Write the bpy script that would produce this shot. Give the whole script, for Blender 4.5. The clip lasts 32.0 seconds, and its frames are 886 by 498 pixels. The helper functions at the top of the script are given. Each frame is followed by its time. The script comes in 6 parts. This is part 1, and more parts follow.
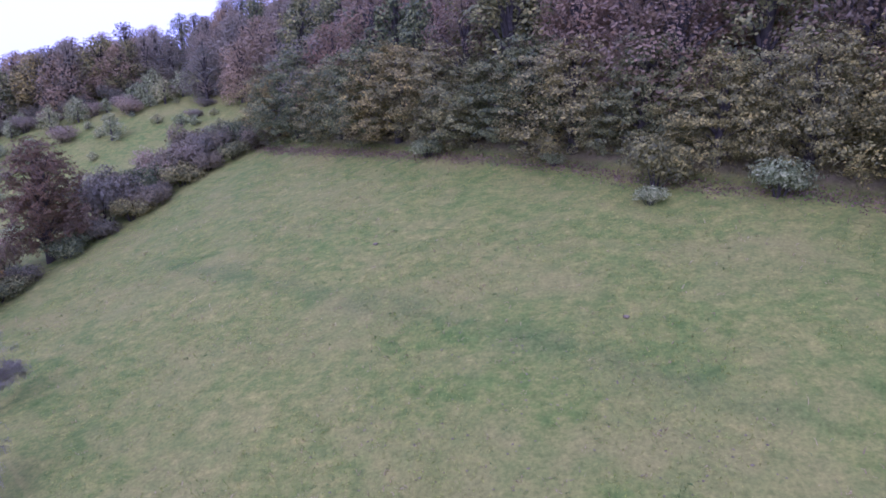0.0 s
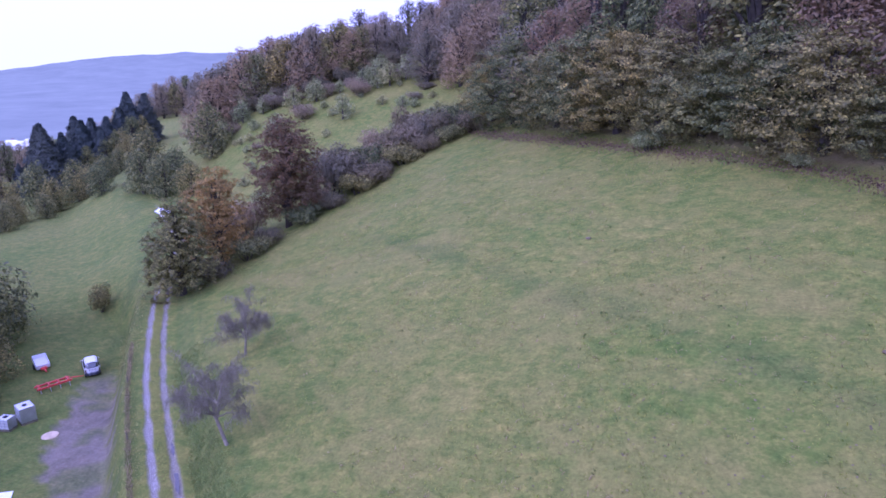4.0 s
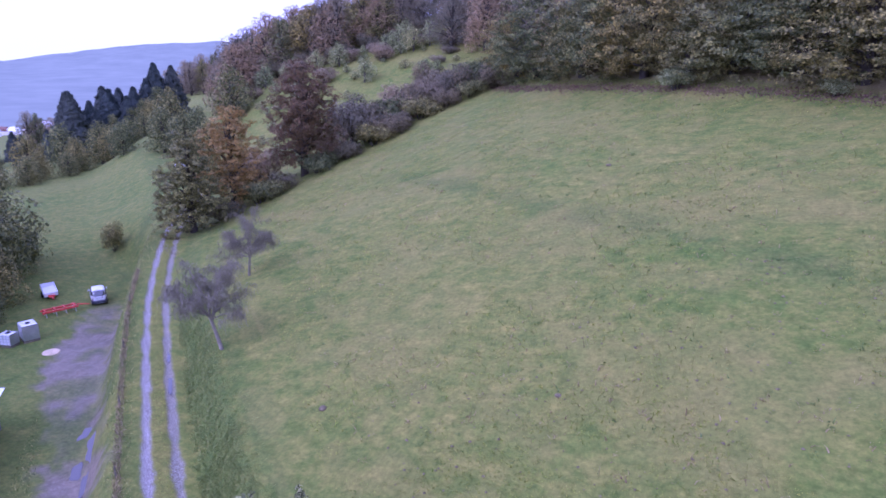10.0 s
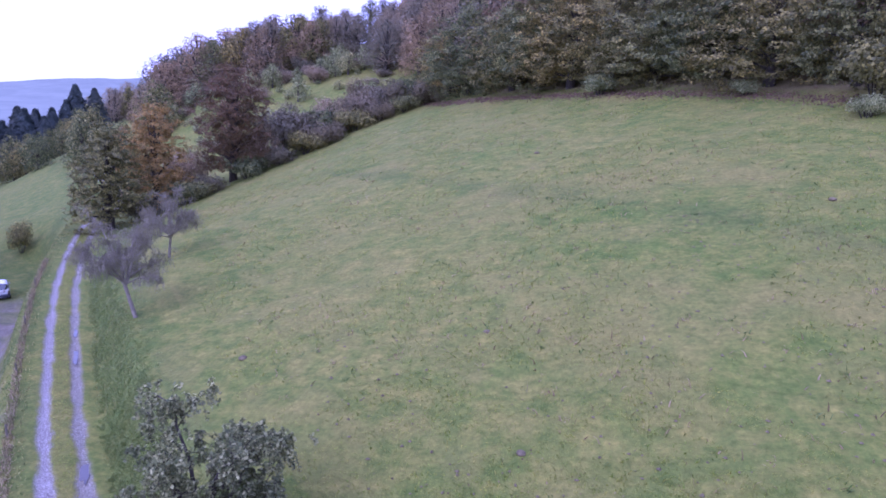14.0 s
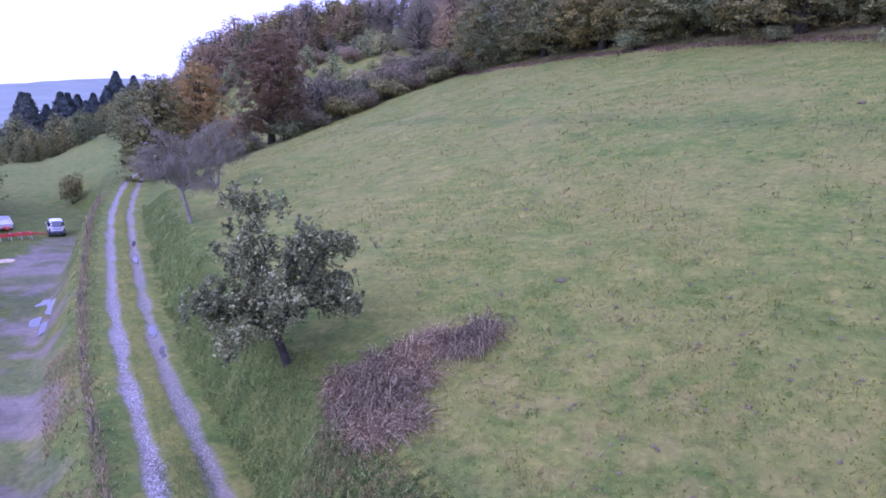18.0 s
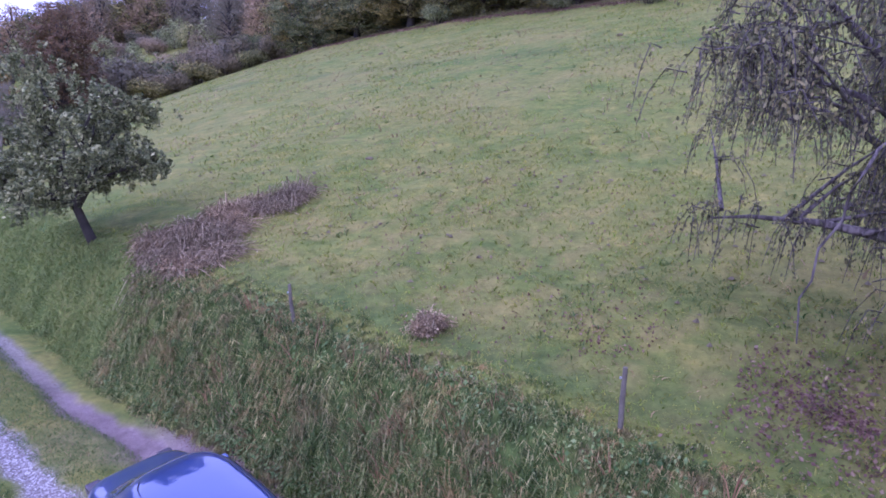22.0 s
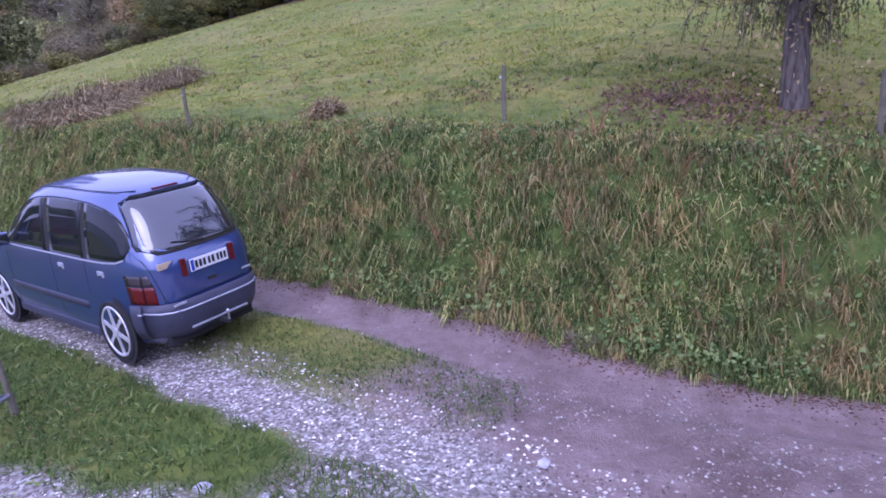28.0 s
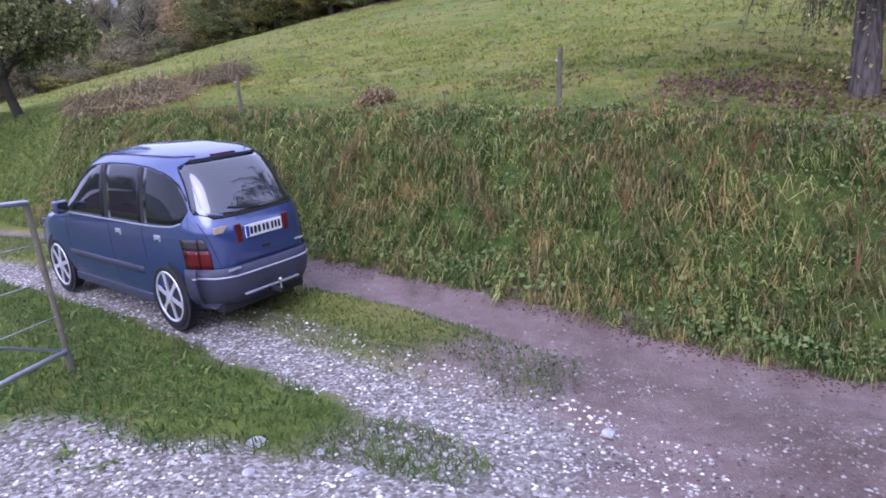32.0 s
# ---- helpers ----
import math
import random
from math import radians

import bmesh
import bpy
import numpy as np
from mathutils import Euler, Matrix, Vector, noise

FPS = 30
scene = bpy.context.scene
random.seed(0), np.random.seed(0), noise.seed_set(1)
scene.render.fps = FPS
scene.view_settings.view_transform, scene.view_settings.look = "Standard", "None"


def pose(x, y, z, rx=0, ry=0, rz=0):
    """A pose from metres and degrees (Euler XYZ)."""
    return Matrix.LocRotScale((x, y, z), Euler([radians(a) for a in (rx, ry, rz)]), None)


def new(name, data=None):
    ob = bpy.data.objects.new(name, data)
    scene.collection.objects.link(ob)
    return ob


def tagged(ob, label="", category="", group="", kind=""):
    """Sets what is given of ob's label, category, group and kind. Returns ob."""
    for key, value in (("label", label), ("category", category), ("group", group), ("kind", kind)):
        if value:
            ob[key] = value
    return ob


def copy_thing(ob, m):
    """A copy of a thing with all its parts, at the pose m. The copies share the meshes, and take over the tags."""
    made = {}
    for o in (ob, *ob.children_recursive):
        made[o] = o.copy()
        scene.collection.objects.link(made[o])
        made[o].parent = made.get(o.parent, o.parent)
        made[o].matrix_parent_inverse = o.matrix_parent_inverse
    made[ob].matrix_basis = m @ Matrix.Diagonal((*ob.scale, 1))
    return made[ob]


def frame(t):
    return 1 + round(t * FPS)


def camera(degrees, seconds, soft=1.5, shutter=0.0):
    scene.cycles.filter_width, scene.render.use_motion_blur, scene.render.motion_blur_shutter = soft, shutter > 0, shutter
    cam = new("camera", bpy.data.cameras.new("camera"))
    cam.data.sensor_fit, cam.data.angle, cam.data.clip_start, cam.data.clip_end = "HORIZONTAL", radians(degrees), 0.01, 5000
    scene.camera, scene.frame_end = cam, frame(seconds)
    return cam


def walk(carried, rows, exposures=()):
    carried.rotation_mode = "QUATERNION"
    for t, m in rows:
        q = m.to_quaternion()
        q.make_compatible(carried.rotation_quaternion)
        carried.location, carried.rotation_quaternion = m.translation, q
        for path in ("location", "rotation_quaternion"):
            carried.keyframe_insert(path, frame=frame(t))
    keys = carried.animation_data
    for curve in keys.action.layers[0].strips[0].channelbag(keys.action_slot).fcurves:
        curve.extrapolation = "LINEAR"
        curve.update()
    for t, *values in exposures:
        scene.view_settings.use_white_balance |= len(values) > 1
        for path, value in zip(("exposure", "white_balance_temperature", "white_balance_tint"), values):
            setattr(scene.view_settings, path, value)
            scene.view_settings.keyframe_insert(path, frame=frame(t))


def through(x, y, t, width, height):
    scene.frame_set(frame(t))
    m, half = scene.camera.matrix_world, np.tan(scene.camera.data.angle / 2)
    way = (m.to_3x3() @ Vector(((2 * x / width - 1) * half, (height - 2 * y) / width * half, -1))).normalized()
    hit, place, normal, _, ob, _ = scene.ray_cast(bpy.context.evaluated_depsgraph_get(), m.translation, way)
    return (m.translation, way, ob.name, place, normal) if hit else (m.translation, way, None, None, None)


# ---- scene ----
cam = camera(70.0, 32.0, soft=1.7, shutter=0.0)
# seconds, place, turn (degrees)
ROWS = [
    (0.0, -1.230, 4.458, 19.223, 75.37, 0.43, 4.28),
    (0.5, -1.611, 4.384, 19.518, 75.33, -1.48, 3.77),
    (1.0, -1.968, 4.427, 19.897, 74.28, -8.30, 4.43),
    (1.5, -2.344, 4.361, 20.181, 74.58, 0.14, 5.65),
    (2.0, -2.521, 4.320, 20.263, 74.17, 0.86, 5.19),
    (2.5, -2.605, 4.316, 20.287, 74.40, 0.16, 10.23),
    (3.0, -2.691, 4.341, 20.190, 74.26, -0.06, 15.82),
    (3.5, -2.597, 4.318, 19.997, 73.84, -0.18, 19.14),
    (4.0, -2.462, 4.455, 19.608, 73.95, -0.11, 22.22),
    (4.5, -2.487, 4.625, 19.304, 73.85, -0.23, 27.39),
    (6.5, -1.797, 4.952, 18.081, 74.83, -9.73, 23.90),
    (7.0, -1.849, 5.061, 17.940, 74.95, 0.26, 23.57),
    (7.5, -1.968, 5.070, 17.733, 75.61, 1.60, 23.86),
    (8.0, -2.150, 4.971, 17.435, 75.58, 1.96, 23.52),
    (8.5, -2.330, 4.833, 16.982, 78.36, 0.95, 23.30),
    (9.0, -2.171, 4.820, 16.125, 77.83, -0.18, 24.76),
    (9.5, -2.122, 4.899, 15.677, 72.56, -2.06, 26.78),
    (10.0, -1.882, 5.030, 15.247, 73.47, -1.14, 24.72),
    (10.5, -1.741, 4.979, 14.890, 75.86, -2.04, 23.06),
    (11.0, -1.538, 5.032, 14.402, 77.19, 0.01, 19.26),
    (11.5, -1.357, 4.913, 13.989, 75.61, 0.37, 18.66),
    (12.0, -1.345, 4.915, 13.560, 76.45, -0.64, 18.30),
    (12.5, -1.325, 4.861, 13.124, 76.62, -1.77, 18.24),
    (13.0, -1.311, 4.835, 12.710, 77.08, -1.12, 17.78),
    (13.5, -1.397, 4.634, 12.335, 78.01, -1.33, 18.96),
    (14.0, -1.382, 4.521, 11.873, 77.67, -3.08, 19.01),
    (14.5, -1.480, 4.250, 11.425, 77.88, -3.14, 20.78),
    (16.5, -1.451, 2.910, 9.694, 77.47, -2.31, 21.44),
    (17.0, -1.249, 2.619, 9.226, 78.06, -2.57, 20.85),
    (17.5, -1.101, 2.485, 8.718, 78.18, -2.79, 20.74),
    (18.0, -1.001, 2.406, 8.220, 77.80, -3.52, 21.39),
    (18.5, -0.997, 2.188, 7.711, 77.89, -3.87, 22.85),
    (19.0, -1.020, 2.177, 7.121, 77.52, -3.95, 26.66),
    (19.5, -0.815, 2.055, 6.693, 77.30, -2.19, 25.99),
    (20.0, -0.367, 1.840, 6.462, 78.82, -3.29, 20.00),
    (20.5, -0.027, 1.525, 6.303, 78.13, -1.64, 14.72),
    (21.0, -0.088, 1.359, 5.935, 78.88, -1.80, 11.43),
    (21.5, 0.028, 1.182, 5.496, 78.26, -2.41, 4.04),
    (22.0, 0.078, 1.010, 5.108, 79.50, -1.98, 5.93),
    (22.5, 0.233, 0.788, 4.790, 79.00, -1.62, 4.30),
    (23.0, 0.424, 0.539, 4.417, 76.37, -1.29, -1.56),
    (23.5, 0.473, 0.402, 4.095, 76.43, -1.18, -1.35),
    (24.0, 0.757, 0.144, 3.915, 75.68, 1.88, -6.59),
    (24.5, 0.520, 0.272, 3.523, 77.57, 2.24, -6.27),
    (25.0, 0.387, 0.392, 3.202, 81.11, 1.66, -4.93),
    (25.5, 0.319, 0.403, 2.931, 82.46, 1.62, -3.74),
    (26.0, 0.348, 0.291, 2.723, 79.46, 1.33, -2.93),
    (26.5, 0.353, 0.189, 2.536, 79.39, 1.09, -2.33),
    (28.5, 0.100, -0.167, 1.966, 80.56, 0.78, -4.65),
    (29.0, 0.084, -0.215, 1.891, 80.79, -0.10, -5.00),
    (29.5, 0.032, -0.236, 1.848, 80.45, -0.28, -5.05),
    (30.0, -0.003, -0.226, 1.833, 80.41, 1.26, -6.19),
    (30.5, -0.022, -0.198, 1.823, 80.91, 1.49, -6.46),
    (31.0, -0.037, -0.162, 1.797, 81.26, 0.81, -5.58),
    (31.5, -0.026, -0.086, 1.746, 81.34, 0.38, -2.66),
    (32.0, -0.036, -0.036, 1.710, 81.57, 0.16, -0.72),
]
EXPOSURES = [(0.0, 0.57, 4480, 65), (14.0, 0.69, 4480, 65), (20.0, 0.76, 4540, 61), (26.0, 0.80, 4660, 56), (32.0, 0.84, 5050, 35)]
walk(cam, [(t, pose(x, y, z, rx, ry, rz)) for t, x, y, z, rx, ry, rz in ROWS], EXPOSURES)

# ---- light: an overcast autumn afternoon ----
SUN_UP, SUN_TURN = 38.0, 200.0
world = bpy.data.worlds.new("overcast_sky")
scene.world = world
world.use_nodes = True
wt = world.node_tree
wt.nodes.clear()
w_out = wt.nodes.new("ShaderNodeOutputWorld")
w_bg = wt.nodes.new("ShaderNodeBackground")
w_sky = wt.nodes.new("ShaderNodeTexSky")
w_mix = wt.nodes.new("ShaderNodeMixRGB")
w_sky.sky_type, w_sky.sun_disc = "NISHITA", False
w_sky.sun_elevation, w_sky.sun_rotation = radians(SUN_UP), radians(SUN_TURN)
w_sky.dust_density, w_sky.air_density, w_sky.ozone_density = 6.0, 1.0, 1.0
w_mix.inputs["Fac"].default_value = 0.75
w_mix.inputs["Color2"].default_value = (9.6, 9.6, 10.4, 1)
w_bg.inputs["Strength"].default_value = 0.10
wt.links.new(w_sky.outputs["Color"], w_mix.inputs["Color1"])
wt.links.new(w_mix.outputs["Color"], w_bg.inputs["Color"])
wt.links.new(w_bg.outputs["Background"], w_out.inputs["Surface"])
sun_data = bpy.data.lights.new("sun", "SUN")
sun_data.energy, sun_data.angle, sun_data.color = 0.7, radians(40), (1.0, 0.97, 0.92)
sun = new("sun", sun_data)
sun.matrix_world = pose(0, 0, 60, 90 - SUN_UP, 0, 180 - SUN_TURN)


# ---- materials ----
def mat(name, rough=0.8, metal=0.0, spec=0.3):
    m = bpy.data.materials.new(name)
    m.use_nodes = True
    b = m.node_tree.nodes["Principled BSDF"]
    b.inputs["Roughness"].default_value = rough
    b.inputs["Metallic"].default_value = metal
    b.inputs["Specular IOR Level"].default_value = spec
    return m, m.node_tree, b


def ramp(nt, source, stops):
    r = nt.nodes.new("ShaderNodeValToRGB")
    e = r.color_ramp.elements
    while len(e) < len(stops):
        e.new(0.5)
    for k, (p, c) in enumerate(stops):
        e[k].position, e[k].color = p, (*c, 1)
    nt.links.new(source, r.inputs["Fac"])
    return r.outputs["Color"]


def mixed(nt, fac, a, b, mode="MIX"):
    m = nt.nodes.new("ShaderNodeMixRGB")
    m.blend_type = mode
    for sock, v in (("Fac", fac), ("Color1", a), ("Color2", b)):
        if isinstance(v, (int, float)):
            m.inputs[sock].default_value = v
        elif isinstance(v, tuple):
            m.inputs[sock].default_value = (*v, 1)
        else:
            nt.links.new(v, m.inputs[sock])
    return m.outputs["Color"]


def noise_tex(nt, scale, detail=4.0, rough=0.6, world_space=True):
    n = nt.nodes.new("ShaderNodeTexNoise")
    n.inputs["Scale"].default_value, n.inputs["Detail"].default_value, n.inputs["Roughness"].default_value = scale, detail, rough
    if world_space:
        g = nt.nodes.new("ShaderNodeNewGeometry")
        nt.links.new(g.outputs["Position"], n.inputs["Vector"])
    else:
        g = nt.nodes.new("ShaderNodeTexCoord")
        nt.links.new(g.outputs["Object"], n.inputs["Vector"])
    return n.outputs["Fac"]


def bumped(nt, b, height, strength, distance):
    n = nt.nodes.new("ShaderNodeBump")
    n.inputs["Strength"].default_value, n.inputs["Distance"].default_value = strength, distance
    nt.links.new(height, n.inputs["Height"])
    nt.links.new(n.outputs["Normal"], b.inputs["Normal"])


def plain(name, colour, rough=0.6, metal=0.0, grain=0.25, scale=9.0, spec=0.4):
    """A painted, wooden, stone or metal surface: two scales of variation and a fine bump."""
    m, nt, b = mat(name, rough, metal, spec)
    lo = tuple(max(0.0, c * (1 - grain)) for c in colour)
    hi = tuple(min(1.0, c * (1 + grain)) for c in colour)
    big = ramp(nt, noise_tex(nt, scale * 0.25, 3, world_space=False), [(0.3, lo), (0.7, hi)])
    fine = ramp(nt, noise_tex(nt, scale * 4, 5, world_space=False), [(0.3, (0.8, 0.8, 0.8)), (0.7, (1.1, 1.1, 1.1))])
    nt.links.new(mixed(nt, 0.6, big, fine, "MULTIPLY"), b.inputs["Base Color"])
    bumped(nt, b, noise_tex(nt, scale * 5, 4, world_space=False), 0.15, 0.01)
    return m


def leafy(name, tints, rough=0.6, spec=0.25, vary=1.0, clump_size=0.9, through=0.3, straw=None):
    """Leaves and blades: a tint for each piece, shifted a little from plant to plant."""
    m, nt, b = mat(name, rough, 0, spec)
    g = nt.nodes.new("ShaderNodeNewGeometry")
    o = nt.nodes.new("ShaderNodeObjectInfo")
    steps = [(k / max(1, len(tints) - 1), c) for k, c in enumerate(tints)]
    base = ramp(nt, g.outputs["Random Per Island"], steps)
    lo, hi = (1 - 0.16 * vary, 1 - 0.11 * vary, 1 - 0.10 * vary), (1 + 0.18 * vary, 1 + 0.08 * vary, 1 - 0.03 * vary)
    shift = ramp(nt, o.outputs["Random"], [(0, lo), (0.5, (1, 1, 1)), (1, hi)])
    col = mixed(nt, 1.0, base, shift, "MULTIPLY")
    clump = ramp(nt, noise_tex(nt, clump_size, 3), [(0.3, (0.75, 0.78, 0.75)), (0.7, (1.3, 1.25, 1.12))])
    col = mixed(nt, 0.9, col, clump, "MULTIPLY")
    if straw:
        patch = ramp(nt, noise_tex(nt, 1.5, 4, 0.65), [(0.5, (0, 0, 0)), (0.66, (0.75, 0.75, 0.75))])
        col = mixed(nt, patch, col, straw)
        tuft = ramp(nt, noise_tex(nt, 7.0, 2), [(0.36, (0.50, 0.54, 0.48)), (0.5, (0.95, 0.96, 0.94)), (0.66, (1.5, 1.42, 1.35))])
        col = mixed(nt, 0.8, col, tuft, "MULTIPLY")
    nt.links.new(col, b.inputs["Base Color"])
    # light passes through thin leaves
    tr = nt.nodes.new("ShaderNodeBsdfTranslucent")
    nt.links.new(col, tr.inputs["Color"])
    mix = nt.nodes.new("ShaderNodeMixShader")
    mix.inputs["Fac"].default_value = through
    nt.links.new(b.outputs["BSDF"], mix.inputs[1])
    nt.links.new(tr.outputs["BSDF"], mix.inputs[2])
    nt.links.new(mix.outputs["Shader"], nt.nodes["Material Output"].inputs["Surface"])
    return m


M_LEAF_DARK = leafy("leaves_dark_green", [(0.080, 0.092, 0.040), (0.125, 0.142, 0.052), (0.195, 0.205, 0.072), (0.350, 0.335, 0.105)], vary=1.7, clump_size=0.55)
M_LEAF_OLIVE = leafy("leaves_olive_yellow", [(0.115, 0.112, 0.046), (0.165, 0.158, 0.056), (0.235, 0.215, 0.068), (0.410, 0.355, 0.095)], vary=1.2, clump_size=0.55)
M_LEAF_RUSSET = leafy("leaves_russet", [(0.175, 0.135, 0.085), (0.230, 0.165, 0.095), (0.285, 0.195, 0.100), (0.215, 0.175, 0.095)], clump_size=0.3)
M_LEAF_RED = leafy("leaves_dark_red_brown", [(0.120, 0.084, 0.046), (0.165, 0.106, 0.050), (0.215, 0.128, 0.054), (0.140, 0.115, 0.048)])
M_LEAF_ORANGE = leafy("leaves_orange", [(0.170, 0.140, 0.050), (0.310, 0.205, 0.058), (0.420, 0.270, 0.070), (0.270, 0.215, 0.068)])
M_LEAF_SILVER = leafy("leaves_grey_green", [(0.150, 0.180, 0.070), (0.225, 0.255, 0.100), (0.330, 0.350, 0.150), (0.460, 0.470, 0.230)])
M_LEAF_GREY = leafy("twigs_grey_brown", [(0.196, 0.182, 0.100), (0.250, 0.230, 0.128), (0.315, 0.288, 0.165), (0.207, 0.195, 0.100)])
M_HEDGE = leafy("hedge_leaves_fading", [(0.105, 0.100, 0.062), (0.145, 0.135, 0.075), (0.190, 0.170, 0.090), (0.250, 0.215, 0.110)], clump_size=0.5)
# brown-mauve autumn leaves, paled to put distance haze into the colour
M_LEAF_MAUVE_HAZE = leafy("leaves_mauve_paled_for_haze", [(0.215, 0.185, 0.120), (0.265, 0.220, 0.140), (0.315, 0.260, 0.155), (0.235, 0.220, 0.130)], vary=1.6, clump_size=0.35)
M_NEEDLE = leafy("needles_dark", [(0.055, 0.075, 0.070), (0.072, 0.094, 0.086), (0.095, 0.115, 0.100)])
M_BRAMBLE = leafy("bramble_dead", [(0.140, 0.106, 0.058), (0.235, 0.180, 0.098), (0.380, 0.300, 0.165), (0.580, 0.480, 0.290)])
M_LITTER = leafy("leaf_litter", [(0.110, 0.066, 0.052), (0.165, 0.100, 0.075), (0.225, 0.140, 0.100), (0.340, 0.250, 0.165)], vary=0.2)
M_APPLE = leafy("leaves_apple", [(0.115, 0.135, 0.055), (0.190, 0.210, 0.084), (0.310, 0.322, 0.138), (0.540, 0.525, 0.245)])
M_PEAR = leafy("leaves_pear", [(0.089, 0.096, 0.047), (0.140, 0.148, 0.068), (0.209, 0.206, 0.098), (0.316, 0.283, 0.134)])
M_GRASS = leafy("grass_tall", [(0.042, 0.074, 0.018), (0.068, 0.118, 0.025), (0.116, 0.176, 0.041), (0.192, 0.248, 0.063), (0.310, 0.330, 0.110), (0.520, 0.480, 0.210)], vary=0.2, straw=(0.30, 0.225, 0.100))
M_GRASS_SHORT = leafy("grass_meadow", [(0.165, 0.258, 0.028), (0.220, 0.288, 0.036), (0.280, 0.306, 0.048), (0.340, 0.316, 0.064)], vary=0.2, through=0.45, straw=(0.31, 0.30, 0.085))
M_STRAW = leafy("grass_straw", [(0.228, 0.180, 0.068), (0.324, 0.260, 0.099), (0.432, 0.347, 0.140), (0.360, 0.248, 0.090)], vary=0.2)
M_LUSH = leafy("grass_lush", [(0.055, 0.098, 0.022), (0.082, 0.140, 0.030), (0.125, 0.188, 0.045), (0.190, 0.245, 0.070)], vary=0.2, clump_size=4.0)
M_VERGE = leafy("grass_green_verge", [(0.130, 0.195, 0.050), (0.175, 0.240, 0.060), (0.225, 0.280, 0.072), (0.300, 0.340, 0.100)], vary=0.2, clump_size=1.6)
M_HERB = leafy("herb_leaves", [(0.060, 0.115, 0.030), (0.105, 0.180, 0.048), (0.175, 0.260, 0.080), (0.250, 0.320, 0.120)])
M_SHOOTS = leafy("leaves_fading_shoots", [(0.17, 0.155, 0.075), (0.26, 0.225, 0.115), (0.38, 0.31, 0.17), (0.50, 0.42, 0.25)])
M_CANE = leafy("bramble_canes", [(0.155, 0.116, 0.066), (0.275, 0.212, 0.118), (0.430, 0.345, 0.200), (0.640, 0.540, 0.340)], vary=0.3)
M_RUST = leafy("rusty_seed_stalks", [(0.20, 0.115, 0.060), (0.30, 0.180, 0.090), (0.40, 0.265, 0.140)], vary=0.3)
M_DEADSTALK = leafy("dead_stalks", [(0.231, 0.165, 0.085), (0.315, 0.237, 0.123), (0.399, 0.319, 0.170)])


def bark(name, dark, pale):
    """Furrowed bark, its ridges running up the stem."""
    m, nt, b = mat(name, 0.95, 0, 0.2)
    g = nt.nodes.new("ShaderNodeTexCoord")
    stretch = nt.nodes.new("ShaderNodeMapping")
    stretch.inputs["Scale"].default_value = (26, 26, 5)
    nt.links.new(g.outputs["Object"], stretch.inputs["Vector"])
    furrow = nt.nodes.new("ShaderNodeTexNoise")
    furrow.inputs["Scale"].default_value, furrow.inputs["Detail"].default_value = 1.0, 5.0
    nt.links.new(stretch.outputs["Vector"], furrow.inputs["Vector"])
    col = ramp(nt, furrow.outputs["Fac"], [(0.36, dark), (0.62, pale)])
    moss = ramp(nt, noise_tex(nt, 3.0, 4, world_space=False), [(0.55, (1, 1, 1)), (0.7, (0.85, 1.0, 0.7))])
    nt.links.new(mixed(nt, 0.8, col, moss, "MULTIPLY"), b.inputs["Base Color"])
    bumped(nt, b, furrow.outputs["Fac"], 0.9, 0.03)
    return m


M_BARK = bark("bark_grey_brown", (0.05, 0.043, 0.036), (0.155, 0.135, 0.112))
M_BARK_DARK = plain("bark_dark", (0.055, 0.048, 0.034), 0.9, grain=0.4, scale=14)
M_BOUGH = plain("bare_bough_bark", (0.25, 0.225, 0.16), 0.9, grain=0.3, scale=14)
M_WOOD_POST = plain("weathered_post_wood", (0.150, 0.136, 0.092), 0.9, grain=0.35, scale=18)
M_WOOD_RED = plain("cart_red_brown_wood", (0.20, 0.075, 0.06), 0.8, grain=0.45, scale=7)
M_STONE = plain("pale_stone", (0.46, 0.45, 0.45), 0.85, grain=0.35, scale=12)
M_PLASTIC_BLUE = plain("blue_plastic", (0.03, 0.10, 0.42), 0.4, grain=0.15)
M_PLASTIC_WHITE = plain("white_plastic", (0.75, 0.76, 0.78), 0.45, grain=0.08)
M_RED = plain("red_paint", (0.55, 0.06, 0.04), 0.5, grain=0.2)
M_TAN = plain("pale_tan_board", (0.55, 0.44, 0.28), 0.8, grain=0.2)
M_STEEL = plain("galvanised_steel", (0.55, 0.56, 0.58), 0.4, 0.9, grain=0.15)
M_SHED_WALL = plain("grey_shed_boards", (0.16, 0.15, 0.145), 0.9, grain=0.4)
M_SHED_ROOF = plain("white_sheet_roof", (0.80, 0.80, 0.82), 0.5, grain=0.06)
M_HOUSE = plain("pale_render", (0.75, 0.73, 0.70), 0.9, grain=0.05)
M_TILE = plain("brown_roof_tiles", (0.22, 0.12, 0.09), 0.9, grain=0.3)
M_DARK = plain("dark_void", (0.02, 0.02, 0.022), 0.8)

# wet mud, gravel, meadow: one ground, parted by the cover mask (red gravel, green mud, blue lush, alpha dry)
M_GROUND, nt, b = mat("ground_cover", 0.95, 0, 0.22)
att = nt.nodes.new("ShaderNodeAttribute")
att.attribute_name = "cover"
sep = nt.nodes.new("ShaderNodeSeparateColor")
nt.links.new(att.outputs["Color"], sep.inputs["Color"])
n_big, n_mid, n_fine, n_tiny = noise_tex(nt, 0.10, 3), noise_tex(nt, 1.15, 5, 0.68), noise_tex(nt, 6.0, 5, 0.7), noise_tex(nt, 38.0, 4, 0.7)
